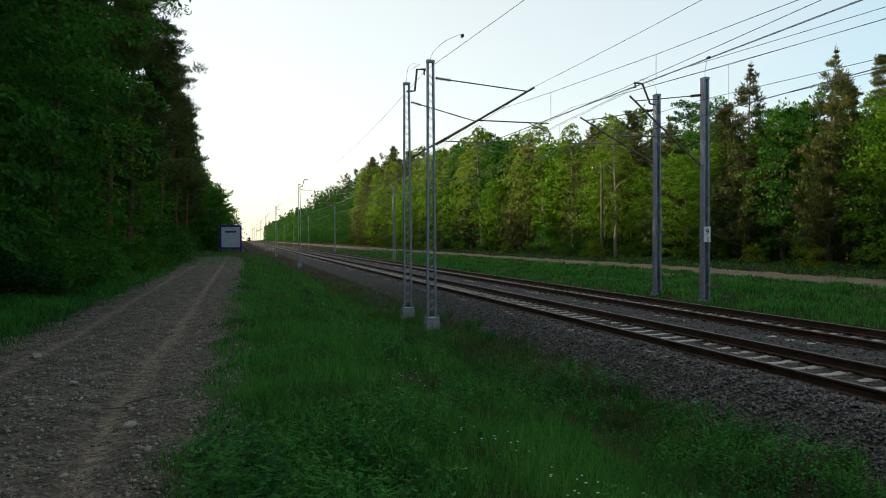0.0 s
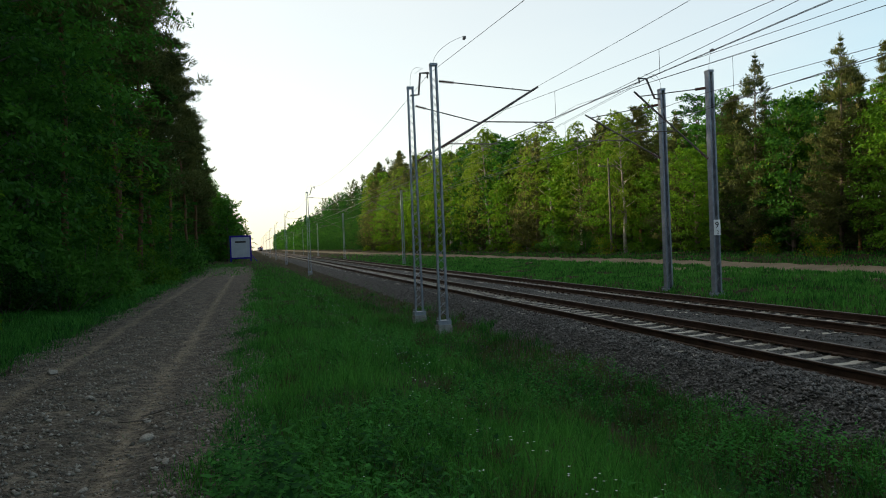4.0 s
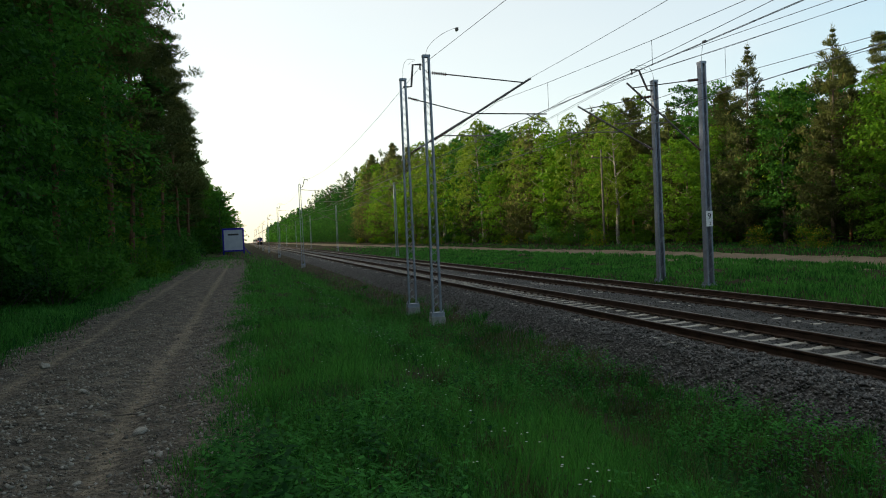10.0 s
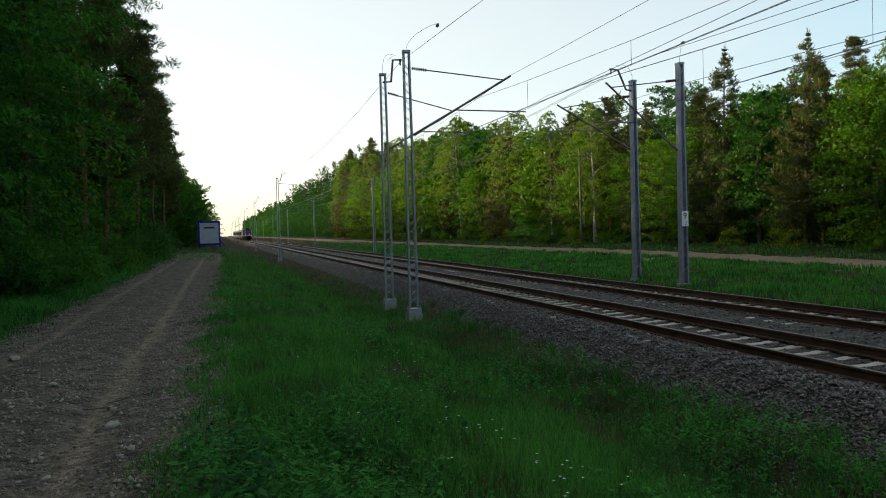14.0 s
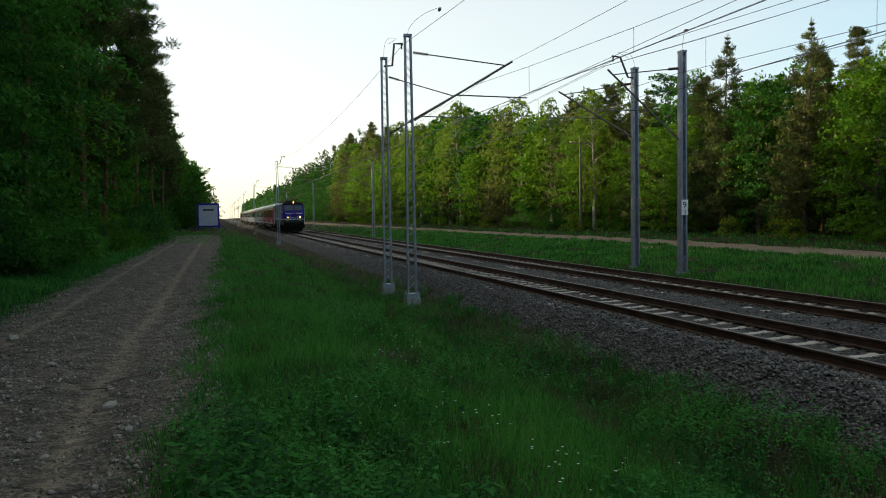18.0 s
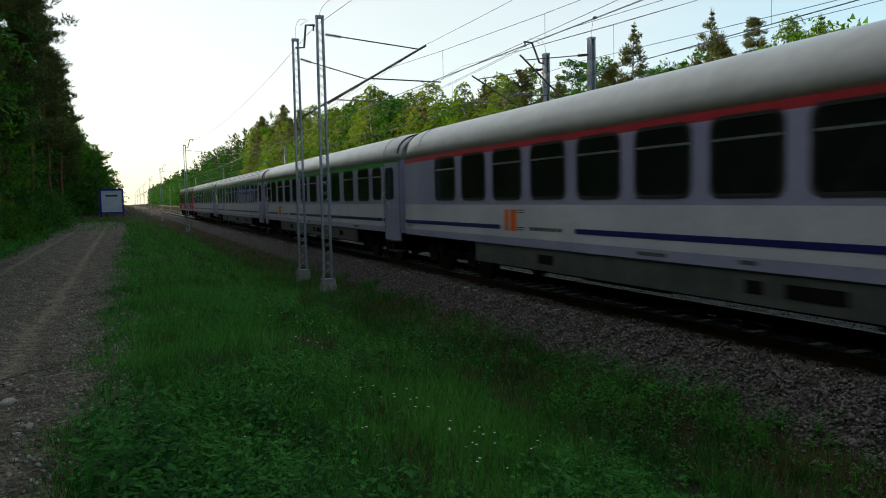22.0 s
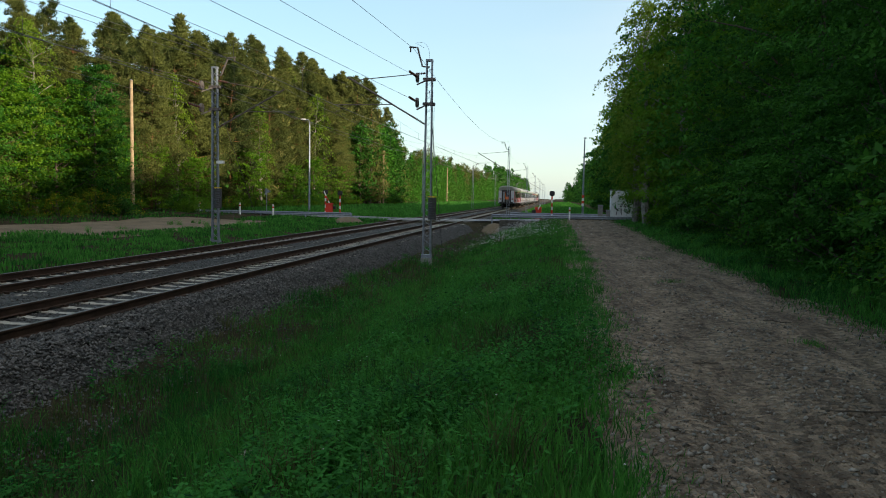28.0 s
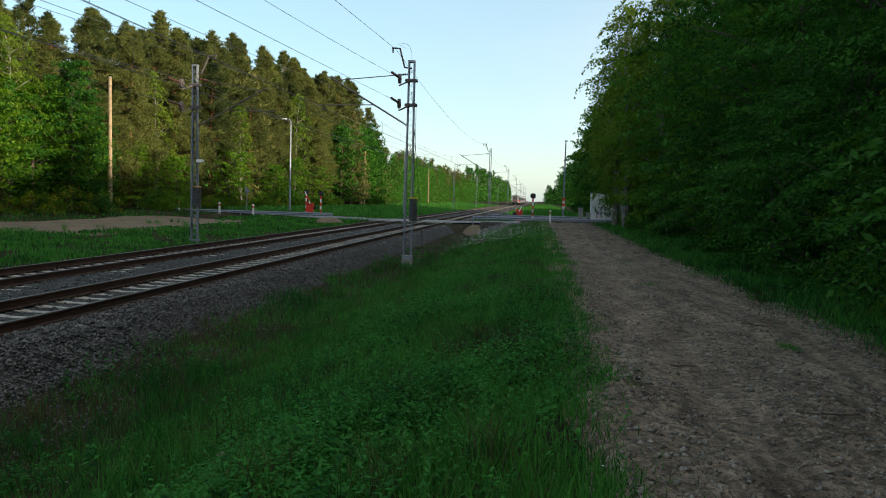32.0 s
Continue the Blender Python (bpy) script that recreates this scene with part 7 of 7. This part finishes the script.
for x, y, w, h in ((-3.35, -67.4, 0.42, 1.15), (-4.0, -67.0, 0.35, 0.7)):
    t = thing("control_box", "small grey control box by the crossing", "cabinet", "control boxes", at=pose(x, y, float(gz(x, y))))
    part("body", Geo().box(-w / 2, w / 2, -0.15, 0.15, -0.1, h, 0.02), M_CONCRETE, t)
    part("cap", Geo().box(-w / 2 - 0.03, w / 2 + 0.03, -0.18, 0.18, h, h + 0.05, 0.015), M_ZINC, t)


def delineator(x, y, label):
    t = thing("delineator_post", label, "marker post", "marker posts", at=pose(x, y, float(gz(x, y))))
    part("post", Geo().box(-0.06, 0.06, -0.05, 0.05, -0.2, 1.0, 0.02), M_WHITE, t)
    part("band", Geo().box(-0.062, 0.062, -0.052, 0.052, 0.68, 0.82, 0.02), M_RED, t)


for x, y in ((27.0, -61.0), (30.5, -60.8), (34.0, -60.5), (-0.6, -60.9), (24.0, -60.9)):
    delineator(x, y, "white marker post with a red band")
t = thing("road_sign", "back of a small grey road sign on a post", "road sign", at=pose(26.0, -64.5, 0.1))
part("post", Geo().tube((0, 0, -0.2), (0, 0, 2.4), 0.035, None, 8), M_ZINC, t)
part("plate", Geo().tube((0, -0.02, 2.1), (0, 0.0, 2.1), 0.35, None, 3), M_ZINC, t)

# notice board by the dirt road
t = thing("notice_board", "white notice board in a blue frame on legs", "notice board", at=pose(-1.35, 112, float(gz(-1.35, 112))))
part("panel", Geo().box(-1.28, 1.28, -0.05, 0.05, 0.62, 3.5), M_SHADEBOARD, t, "white board greyed by shade put in its colour")
for x0, x1, z0, z1 in ((-1.5, -1.281, 0.0, 3.75), (1.281, 1.5, 0.0, 3.75), (-1.281, 1.281, 3.501, 3.75), (-1.281, 1.281, 0.4, 0.619)):
    part("frame", Geo().box(x0, x1, -0.09, 0.09, z0 - (0.3 if z0 == 0 else 0), z1), P_LOCO, t, "blue frame timber")
part("lettering_bar", Geo().box(-0.75, 0.75, -0.056, -0.05, 2.7, 2.95), M_BLACK, t)
part("brace", Geo().bar((1.4, 0, 1.0), (2.3, 0.2, -0.1), 0.1, 0.1), P_LOCO, t)

# concrete culvert by the ditch and a rubble heap at the crossing
t = thing("culvert_head", "concrete culvert head in the ditch", "culvert", at=pose(3.7, -57.6, -0.55))
part("wall", Geo().box(-1.0, 1.0, -0.15, 0.15, -0.3, 0.85, 0.04), M_OLDCONCRETE, t)
# flat black disc stands for the shade inside the pipe's mouth
part("pipe_shade_disc", Geo().tube((0, 0.14, 0.25), (0, 0.18, 0.25), 0.36, None, 16), M_BLACK, t)
for x, y, w, h in ((17.0, -59.0, 1.2, 0.4), (5.25, -59.3, 1.1, 0.75)):
    g = Geo()
    n = 12
    vs = [(w * r * math.cos(a * 2 * math.pi / n) * (1 + 0.12 * math.sin(a * 2.1)), w * 1.3 * r * math.sin(a * 2 * math.pi / n), h * (1 - r * r) - 0.05 * (r > 0.9)) for r in (1.0, 0.7, 0.4) for a in range(n)] + [(0, 0, h)]
    fs = [(k * n + i, k * n + (i + 1) % n, (k + 1) * n + (i + 1) % n, (k + 1) * n + i) for k in range(2) for i in range(n)] + [(2 * n + i, 2 * n + (i + 1) % n, 3 * n) for i in range(n)]
    hp = tagged(part("sand_heap", g.add(vs, fs), M_SAND, None, smooth=True), "low heap of pale sand beside the tracks", "heap", "sand heaps")
    hp.location = (x, y, float(gz(x, y)))


# ---- loose stones ----
ICO_F = [(0, 2, 4), (2, 1, 4), (1, 3, 4), (3, 0, 4), (2, 0, 5), (1, 2, 5), (3, 1, 5), (0, 3, 5)]
ICO_V = np.array([(1, 0, 0), (-1, 0, 0), (0, 1, 0), (0, -1, 0), (0, 0, 1), (0, 0, -1)], float)


def stones(name, x, y, z, size, mat, label, jitter=0.45):
    """Angular stones: squashed eight-sided chips with shifted corners."""
    n = len(x)
    V = np.repeat(ICO_V[None], n, 0) * RNG.uniform(0.45, 1.0, (n, 1, 3)) + RNG.normal(0, jitter * 0.4, (n, 6, 3))
    a = RNG.uniform(0, 6.283, n)
    c, s = np.cos(a)[:, None], np.sin(a)[:, None]
    V = np.stack([V[..., 0] * c - V[..., 1] * s, V[..., 0] * s + V[..., 1] * c, V[..., 2] * 0.8], -1)
    V = V * size[:, None, None] + np.stack([x, y, z], -1)[:, None, :]
    return tagged(part(name, solids(name, V, ICO_F, mat)), label, "stones", kind="stuff")


def band(n, x0, x1, spread, lo=-200, hi=200):
    """Random places between x0 and x1, thinning out along the line."""
    y = RNG.normal(0, 1, n)
    y = np.sign(y) * np.abs(y) ** 1.35 * spread
    keep = (y > lo) & (y < hi)
    return RNG.uniform(x0, x1, n)[keep], y[keep]


def chip_mat(name, dark, light, rough=0.85):
    m = surf(name, dark, light, 9.0, rough, fine=50)
    N, K = m.node_tree.nodes, m.node_tree.links
    b = N["Principled BSDF"]
    old = b.inputs["Base Color"].links[0].from_socket
    geo, ramp, mix = N.new("ShaderNodeNewGeometry"), N.new("ShaderNodeValToRGB"), N.new("ShaderNodeMix")
    ramp.color_ramp.elements[0].color, ramp.color_ramp.elements[1].color = (*dark, 1), (*light, 1)
    K.new(geo.outputs["Random Per Island"], ramp.inputs[0])
    mix.data_type = "RGBA"
    mix.inputs[0].default_value = 0.7
    K.new(old, mix.inputs[6])
    K.new(ramp.outputs[0], mix.inputs[7])
    K.new(mix.outputs[2], b.inputs["Base Color"])
    return m


M_CHIP = chip_mat("ballast_chip", (0.009, 0.0085, 0.008), (0.19, 0.18, 0.172))
M_GRIT = chip_mat("road_grit", (0.035, 0.029, 0.024), (0.34, 0.305, 0.26))
x, y = band(62000, 6.45, 8.15, 15)
stones("ballast_stones", x, y, ballast_z(x, y) + 0.012, RNG.uniform(0.020, 0.047, len(x)), M_CHIP, "angular grey ballast stones on the shoulder")
x, y = band(15000, 8.33, 11.9, 16)
x = np.where((x > 9.7) & (x < 9.82), 10.2, x)
open_bed = (np.abs((y - 0.13 + 0.3) % 0.6 - 0.3) > 0.11) | ((x > 10.3) & (x < 11.4))
x, y = x[open_bed], y[open_bed]
stones("ballast_stones", x, y, ballast_z(x, y) + 0.008, RNG.uniform(0.022, 0.046, len(x)), M_CHIP, "angular grey ballast stones between the rails")
x, y = band(9000, 12.05, 15.0, 20)
open_bed = (np.abs((y - 0.13 + 0.3) % 0.6 - 0.3) > 0.11) | (x > 14.0)
x, y = x[open_bed], y[open_bed]
stones("ballast_stones", x, y, ballast_z(x, y) + 0.008, RNG.uniform(0.025, 0.048, len(x)), M_CHIP, "angular grey ballast stones by the far track")
x, y = band(9000, 5.6, 6.9, 14)
stones("ballast_stones", x, y, gz(x, y) + 0.01, RNG.uniform(0.015, 0.04, len(x)), M_CHIP, "stray ballast stones in the ditch")
x, y = band(60000, -4.2, 0.15, 8.5, -60, 80)
side = (((np.abs(x + 1.2) > 0.25) & (np.abs(x + 2.95) > 0.22)) | (RNG.random(len(x)) < 0.3)) & ((y > -1.5) | (RNG.random(len(x)) < 0.75))
x, y = x[side], y[side]
stones("road_grit", x, y, road_z(x, y) + 0.004, 0.007 + 0.032 * RNG.random(len(x)) ** 3, M_GRIT, "loose stones and grit on the dirt road")
random.seed(31)
def rock_mesh():
    """A rounded stone with dents."""
    bm = bmesh.new()
    bmesh.ops.create_icosphere(bm, subdivisions=2, radius=1.0)
    for v in bm.verts:
        n = 1 + 0.16 * math.sin(v.co.x * 3.1 + 1) * math.sin(v.co.y * 4.3) + random.uniform(-0.07, 0.07)
        v.co = Vector((v.co.x * n, v.co.y * n * 0.78, v.co.z * n * 0.55))
    me = bpy.data.meshes.new("stone")
    bm.to_mesh(me)
    bm.free()
    me.materials.append(M_PEBBLE)
    return me


ROCKM = rock_mesh()
for x, y, s, lab in ((-1.02, 7.55, 0.07, "pale loose stone on the dirt road"), (-2.95, 12.4, 0.09, "pale loose stone on the dirt road"), (-1.12, 8.4, 0.05, "small pale stone on the dirt road"), (-0.75, 6.6, 0.04, "small pale stone on the dirt road"),
                     (2.9, -5.7, 0.09, "half-buried stone in the grass"), (-1.9, 9.6, 0.05, "small pale stone on the dirt road"), (-1.3, 6.2, 0.035, "small pale stone on the dirt road")):
    o = tagged(part("stone", ROCKM), lab, "stone", "loose stones")
    o.location = (x, y, float(road_z(x, y) if x < 0 else gz(x, y)) + s * 0.3)
    o.scale = (s, s, s)
    o.rotation_euler = (random.uniform(-.3, .3), random.uniform(-.3, .3), random.uniform(0, 6))


# ---- grass and herbs ----
def blades(name, x, y, z, height, width, mat, label, lean=0.45):
    n = len(x)
    a, b = RNG.uniform(0, 6.283, n), RNG.uniform(0, 6.283, n)
    h = height * RNG.uniform(0.5, 1.25, n)
    l = h * lean * RNG.random(n) ** 0.7
    base = np.stack([x, y, z - 0.02], -1)
    tip = base + np.stack([np.cos(b) * l, np.sin(b) * l, h], -1)
    mid = base * 0.5 + tip * 0.5 + np.stack([-np.cos(b) * l * 0.18, -np.sin(b) * l * 0.18, h * 0.06], -1)
    w = np.stack([np.cos(a), np.sin(a), 0 * a], -1) * (width * 0.5 + 0 * a)[:, None]
    V = np.stack([base - w, base + w, mid - w * 0.8, mid + w * 0.8, tip], 1)
    return tagged(part(name, solids(name, V, [(0, 1, 3), (0, 3, 2), (2, 3, 4)], mat)), label, "grass", kind="stuff")


def verge_edge(y):
    """Where the dirt road gives way to the grass."""
    y = np.asarray(y, float)
    return np.interp(y, [-60, -20, -8, -4.5, 0, 5.5, 8, 12, 18, 40, 90], [-0.4, -0.3, -0.15, 0.02, -0.2, -0.42, -0.22, -0.22, -0.12, 0.05, 0.05]) + 0.10 * np.sin(y * 1.9) + 0.07 * np.sin(y * 4.7 + 1)


def patchy(x, y, k=1.0):
    return 0.5 + 0.5 * np.sin(x * 1.3 * k + 2 * np.sin(y * 0.37 * k)) * np.sin(y * 0.9 * k + 1.5 * np.sin(x * 0.7 * k))


def turf(name, n, x0, x1, spread, h, w, mat, label, thin=0.0, lo=-200, hi=200, lean=0.45, xpow=1.0):
    x, y = band(n, x0, x1, spread, lo, hi)
    x = x + RNG.normal(0, 0.22, len(x)) * ((x > x0 + 0.4) | (x0 > 3))
    keep = (patchy(x, y) > RNG.random(len(x)) * thin) & ~((x > 20.7) & (x < 27.2) & (y < -31) & (y > -52))
    if -1 < x0 < 0.6:
        keep &= x > verge_edge(y) + np.abs(RNG.normal(0, 0.16, len(x))) - 0.10
    x, y = x[keep], y[keep]
    big = np.clip(1 + np.maximum(0, np.abs(y) - 14) / 22, 1, 5)
    return blades(name, x, y, gz(x, y), h * (0.75 + 0.5 * patchy(x, y, 0.6)), w * big, mat, label, lean)


turf("verge_grass", 130000, -0.6, 4.4, 8, 0.16, 0.009, M_GRASS, "thick green grass on the verge", 0.08, -60, 60, 0.6)
turf("verge_grass", 90000, -0.6, 4.4, 22, 0.17, 0.012, M_GRASS, "lush green grass on the verge", 0.35, -60, 150)
turf("verge_grass", 42000, 3.4, 6.7, 14, 0.17, 0.009, M_DRYGRASS, "thin dry grass in the ditch", 0.5, -58, 150)
turf("verge_grass", 70000, 3.4, 6.5, 14, 0.18, 0.010, M_GRASS, "patchy green grass in the ditch", 0.75, -58, 150)
turf("verge_grass", 30000, -0.4, 5.6, 24, 0.30, 0.007, M_GRASS, "tall green grass on the verge", 1.1, -60, 160, 0.7)
turf("verge_grass", 14000, 0.2, 5.2, 14, 0.24, 0.005, M_DRYGRASS, "thin straw-coloured stalks among the grass", 1.2, -60, 100, 0.9)
turf("roadside_grass", 100000, -7.2, -4.0, 20, 0.20, 0.013, M_GRASS, "shaded green grass at the wood's foot", 0.1, -60, 70, 0.7)
n = 14000
y = RNG.normal(0, 22, n)
x = -3.95 + 0.14 * np.sin(y * 0.9) + RNG.normal(0, 0.26, n) + bend(y)
blades("roadside_grass", x, y, gz(x, y), 0.13 + 0 * x, 0.009 + 0.0002 * np.abs(y), M_GRASS, "ragged grass along the road's wooded edge", 0.9)
turf("far_verge_grass", 150000, 14.7, 23.6, 34, 0.17, 0.030, M_GRASS, "green grass between the far track and the sandy road", 0.35, -150, 200)
turf("far_verge_grass", 34000, 26.6, 33.5, 36, 0.17, 0.026, M_GRASS, "green grass at the foot of the wood", 0.4, -150, 200)
n = 60000
x, y = np.concatenate([RNG.uniform(14.8, 31, n // 2), RNG.uniform(-4.5, 6.4, n // 2)]), -71 - 230 * RNG.random(n) ** 1.5
blades("far_verge_grass", x, y, gz(x, y), 0.35 + 0 * x, 0.10 + 0 * x, M_GRASS, "green verge beyond the level crossing", 0.6)
turf("roadside_grass", 5000, -8.0, 0.5, 60, 0.22, 0.02, M_GRASS, "grass where the dirt road turns away", 0.2, 82, 150, 0.7)
n = 2500
y = 92 - 40 * RNG.random(n) ** 1.6
x = RNG.uniform(-4.4, 0.2, n) + bend(y)
blades("roadside_grass", x, y, gz(x, y) + 0.02, 0.12 + 0 * x, 0.03 + 0 * x, M_GRASS, "grass closing over the far end of the dirt road", 0.8)
turf("road_tufts", 2600, -3.9, -0.3, 14, 0.05, 0.004, M_GRASS, "thin grass tufts on the dirt road", 2.2, -45, 60)
n = 16000
y = RNG.normal(0, 18, n)
x = verge_edge(y) + RNG.normal(0, 0.17, n)
blades("verge_grass", x, y, gz(x, y), 0.11 + 0 * x, 0.006 + 0.0002 * np.abs(y), M_GRASS, "ragged grass creeping over the road's edge", 0.9)
for tx, ty, tr in ((-2.05, -4.75, 0.10), (-2.6, -9.5, 0.08), (-1.9, -16.0, 0.14), (-2.1, -22.0, 0.2)):
    x, y = tx + RNG.normal(0, tr, 140), ty + RNG.normal(0, tr, 140)
    blades("grass_tuft", x, y, road_z(x, y), 0.09 + 0 * x, 0.006 + 0 * x, M_GRASS, "lone green grass tuft on the dirt road", 0.9)


def herbs(name, n, x0, x1, spread, size, h, mat, label, per=10, lo=-60, hi=120):
    """Leafy plants: tiers of leaf pairs up a stem, smaller to the top, in clumps."""
    x, y = band(n, x0, x1, spread, lo, hi)
    x = x + RNG.normal(0, 0.30, len(x)) * (x > x0 + 0.5)
    keep = patchy(x + 3, y, 0.8) ** 1.5 > RNG.random(len(x)) * 0.8
    if -1 < x0 < 0.6:
        keep &= x > verge_edge(y) + np.abs(RNG.normal(0, 0.2, len(x)))
    x, y = x[keep], y[keep]
    k = len(x) * per
    X, Y = np.repeat(x, per), np.repeat(y, per)
    tall = np.repeat(h * (0.35 + 0.9 * patchy(x + 3, y, 0.8)) * RNG.uniform(0.6, 1.3, len(x)), per)
    f = np.tile(np.arange(per) // 2 / (per / 2), len(x)) * 0.8 + 0.2
    a = np.tile(np.arange(per) * 3.1416 + (np.arange(per) // 2) * 1.57, len(x)) + np.repeat(RNG.uniform(0, 6.283, len(x)), per) + RNG.normal(0, 0.3, k)
    Z = np.repeat(gz(x, y), per) + f * tall
    p = np.stack([X + np.cos(a) * 0.008, Y + np.sin(a) * 0.008, Z], -1)
    s = (size * (1.25 - 0.6 * f) * RNG.uniform(0.7, 1.3, k) * np.repeat(RNG.uniform(0.45, 1.25, len(x)), per))[:, None]
    u = np.stack([np.cos(a), np.sin(a), RNG.uniform(-0.55, 0.45, k)], -1)
    w = np.stack([-np.sin(a), np.cos(a), RNG.uniform(-0.3, 0.3, k)], -1)
    P = np.stack([p, p + u * s * 0.6 + w * s * 0.34, p + u * s * 1.4, p + u * s * 0.6 - w * s * 0.34], 1)
    return tagged(part(name, quads(name, P, mat)), label, "plants", kind="stuff")


herbs("verge_herbs", 26000, -0.5, 3.6, 9, 0.044, 0.32, M_HERB, "broad-leaved green herbs in the verge grass")
herbs("verge_herbs", 3200, 4.0, 6.9, 9, 0.045, 0.22, M_HERB, "scattered green herbs at the ballast's foot")
herbs("verge_weeds", 3600, -0.3, 3.2, 6, 0.058, 0.40, M_HERB, "tall broad-leaved weeds standing over the verge", 14)
herbs("verge_weeds", 1700, 3.6, 6.6, 10, 0.055, 0.34, M_HERB, "leafy weeds along the ditch", 14)
herbs("verge_weeds", 5200, 4.9, 6.7, 13, 0.048, 0.34, M_HERB, "ragged weeds at the ballast's foot", 12)
herbs("roadside_herbs", 5000, -7.5, -4.3, 24, 0.06, 0.4, M_HERB, "dark green herbs and saplings at the wood's foot")


def clumps(name, n, x0, x1, spread, h, mat, label, per=55, lo=-58, hi=60):
    """Separate tussocks: many blades leaning out from one root."""
    x, y = band(n, x0, x1, spread, lo, hi)
    r = np.repeat(RNG.uniform(0.05, 0.16, len(x)), per)
    X, Y = np.repeat(x, per) + RNG.normal(0, 1, len(r)) * r, np.repeat(y, per) + RNG.normal(0, 1, len(r)) * r
    H = np.repeat(h * RNG.uniform(0.6, 1.4, len(x)), per)
    return blades(name, X, Y, gz(X, Y), H, 0.007 + 0.00025 * np.abs(Y), mat, label, 0.9)


clumps("grass_tussocks", 420, 3.5, 6.9, 13, 0.26, M_GRASS, "green tussocks standing in the ditch")
clumps("grass_tussocks", 170, 3.7, 6.8, 13, 0.24, M_DRYGRASS, "straw-coloured tussocks standing in the ditch")
clumps("grass_tussocks", 240, 0.25, 3.8, 12, 0.27, M_GRASS, "tall green tussocks on the verge")
clumps("grass_tussocks", 90, 0.4, 3.8, 12, 0.30, M_DRYGRASS, "pale seeding tussocks on the verge")
clumps("grass_tussocks", 200, 15.2, 23.2, 26, 0.32, M_GRASS, "green tussocks past the far track", 40, -110, 160)
n = 900
x, y = 1.9 + RNG.normal(0, 0.75, n), -5.4 + RNG.normal(0, 1.5, n)
herb_x, herb_y = np.repeat(x, 10), np.repeat(y, 10)
a = RNG.uniform(0, 6.283, n * 10)
f = np.tile(np.arange(10) / 10, n)
p = np.stack([herb_x, herb_y, gz(herb_x, herb_y) + (0.08 + 0.9 * f) * np.repeat(RNG.uniform(0.06, 0.5, n), 10)], -1)
u = np.stack([np.cos(a), np.sin(a), RNG.uniform(-0.6, 0.3, n * 10)], -1)
w = np.stack([-np.sin(a), np.cos(a), RNG.uniform(-0.3, 0.3, n * 10)], -1)
sz = (0.045 * (1.2 - 0.6 * f))[:, None]
tagged(part("nettle_patch", quads("nettle_patch", np.stack([p, p + u * sz * 0.6 + w * sz * 0.33, p + u * sz * 1.5, p + u * sz * 0.6 - w * sz * 0.33], 1), M_HERB)), "dark green nettles thick on the verge", "plants", kind="stuff")


def flowers(name, x, y, label, h=0.18, s=0.012):
    k = 5
    X, Y = np.repeat(x, k), np.repeat(y, k)
    a = np.tile(np.arange(k) * 6.283 / k, len(x))
    c = np.stack([X, Y, np.repeat(gz(x, y) + h * RNG.uniform(0.8, 1.4, len(x)), k)], -1)
    u = np.stack([np.cos(a), np.sin(a), 0.35 + 0 * a], -1)
    w = np.stack([-np.sin(a), np.cos(a), 0 * a], -1)
    P = np.stack([c, c + u * s * 0.6 + w * s * 0.5, c + u * s * 1.2, c + u * s * 0.6 - w * s * 0.5], 1)
    return tagged(part(name, quads(name, P, M_PETAL)), label, "flowers", kind="stuff")


yy = RNG.uniform(4.5, 34, 260)
xx = 2.35 + 0.25 * np.sin(yy * 0.6) + RNG.normal(0, 0.28, 260)
flowers("verge_flowers", xx, yy, "small white flowers in a drift along the verge")
yy = -59 + 30 * RNG.random(2200) ** 1.3
xx = 2.5 + RNG.normal(0, 1.1, 2200) + (yy + 42) * -0.05
flowers("verge_flowers", xx, yy, "white flowers thick in the grass before the crossing", 0.36, 0.026)
yy = RNG.uniform(-40, 40, 300)
flowers("verge_flowers", RNG.uniform(0, 6, 300), yy, "stray white flowers and seed heads in the grass", 0.2, 0.009)

random.seed(77)
for x, y, L in ((-0.95, 8.6, 0.5), (-1.2, 8.3, 0.35), (-1.9, -6.3, 0.5), (-1.1, -8.0, 0.3), (-2.4, 10.5, 0.3), (-2.6, -11.0, 0.4)):
    a = random.uniform(-0.5, 0.5)
    p = [Vector((x + math.cos(a) * L * k / 4 - L / 2, y + math.sin(a) * L * k / 4 + random.uniform(-0.02, 0.02), float(road_z(x + math.cos(a) * L * k / 4 - L / 2, y)) + 0.02 + random.uniform(0, 0.02))) for k in range(5)]
    tw = Geo().line(p, 0.007, 5).line([p[2], p[2] + Vector((0.08, 0.07, 0.03))], 0.004, 4)
    tagged(part("twig", tw, M_BARK), "dry brown twig on the dirt road", "twig", "fallen twigs")


# ---- the train runs ----
def motions():
    times = [0, 0.1, 0.2] + list(range(1, 32)) + [31.8, 31.9, 32.0]
    for k, car in enumerate([LOCO] + COACHES):
        back = 0.0 if k == 0 else STARTS[k - 1] - 12.75
        walk(car, [(t, pose(T1, NOSE_AT_20 - SPEED * (t - 20) + back, 0)) for t in times])


motions()
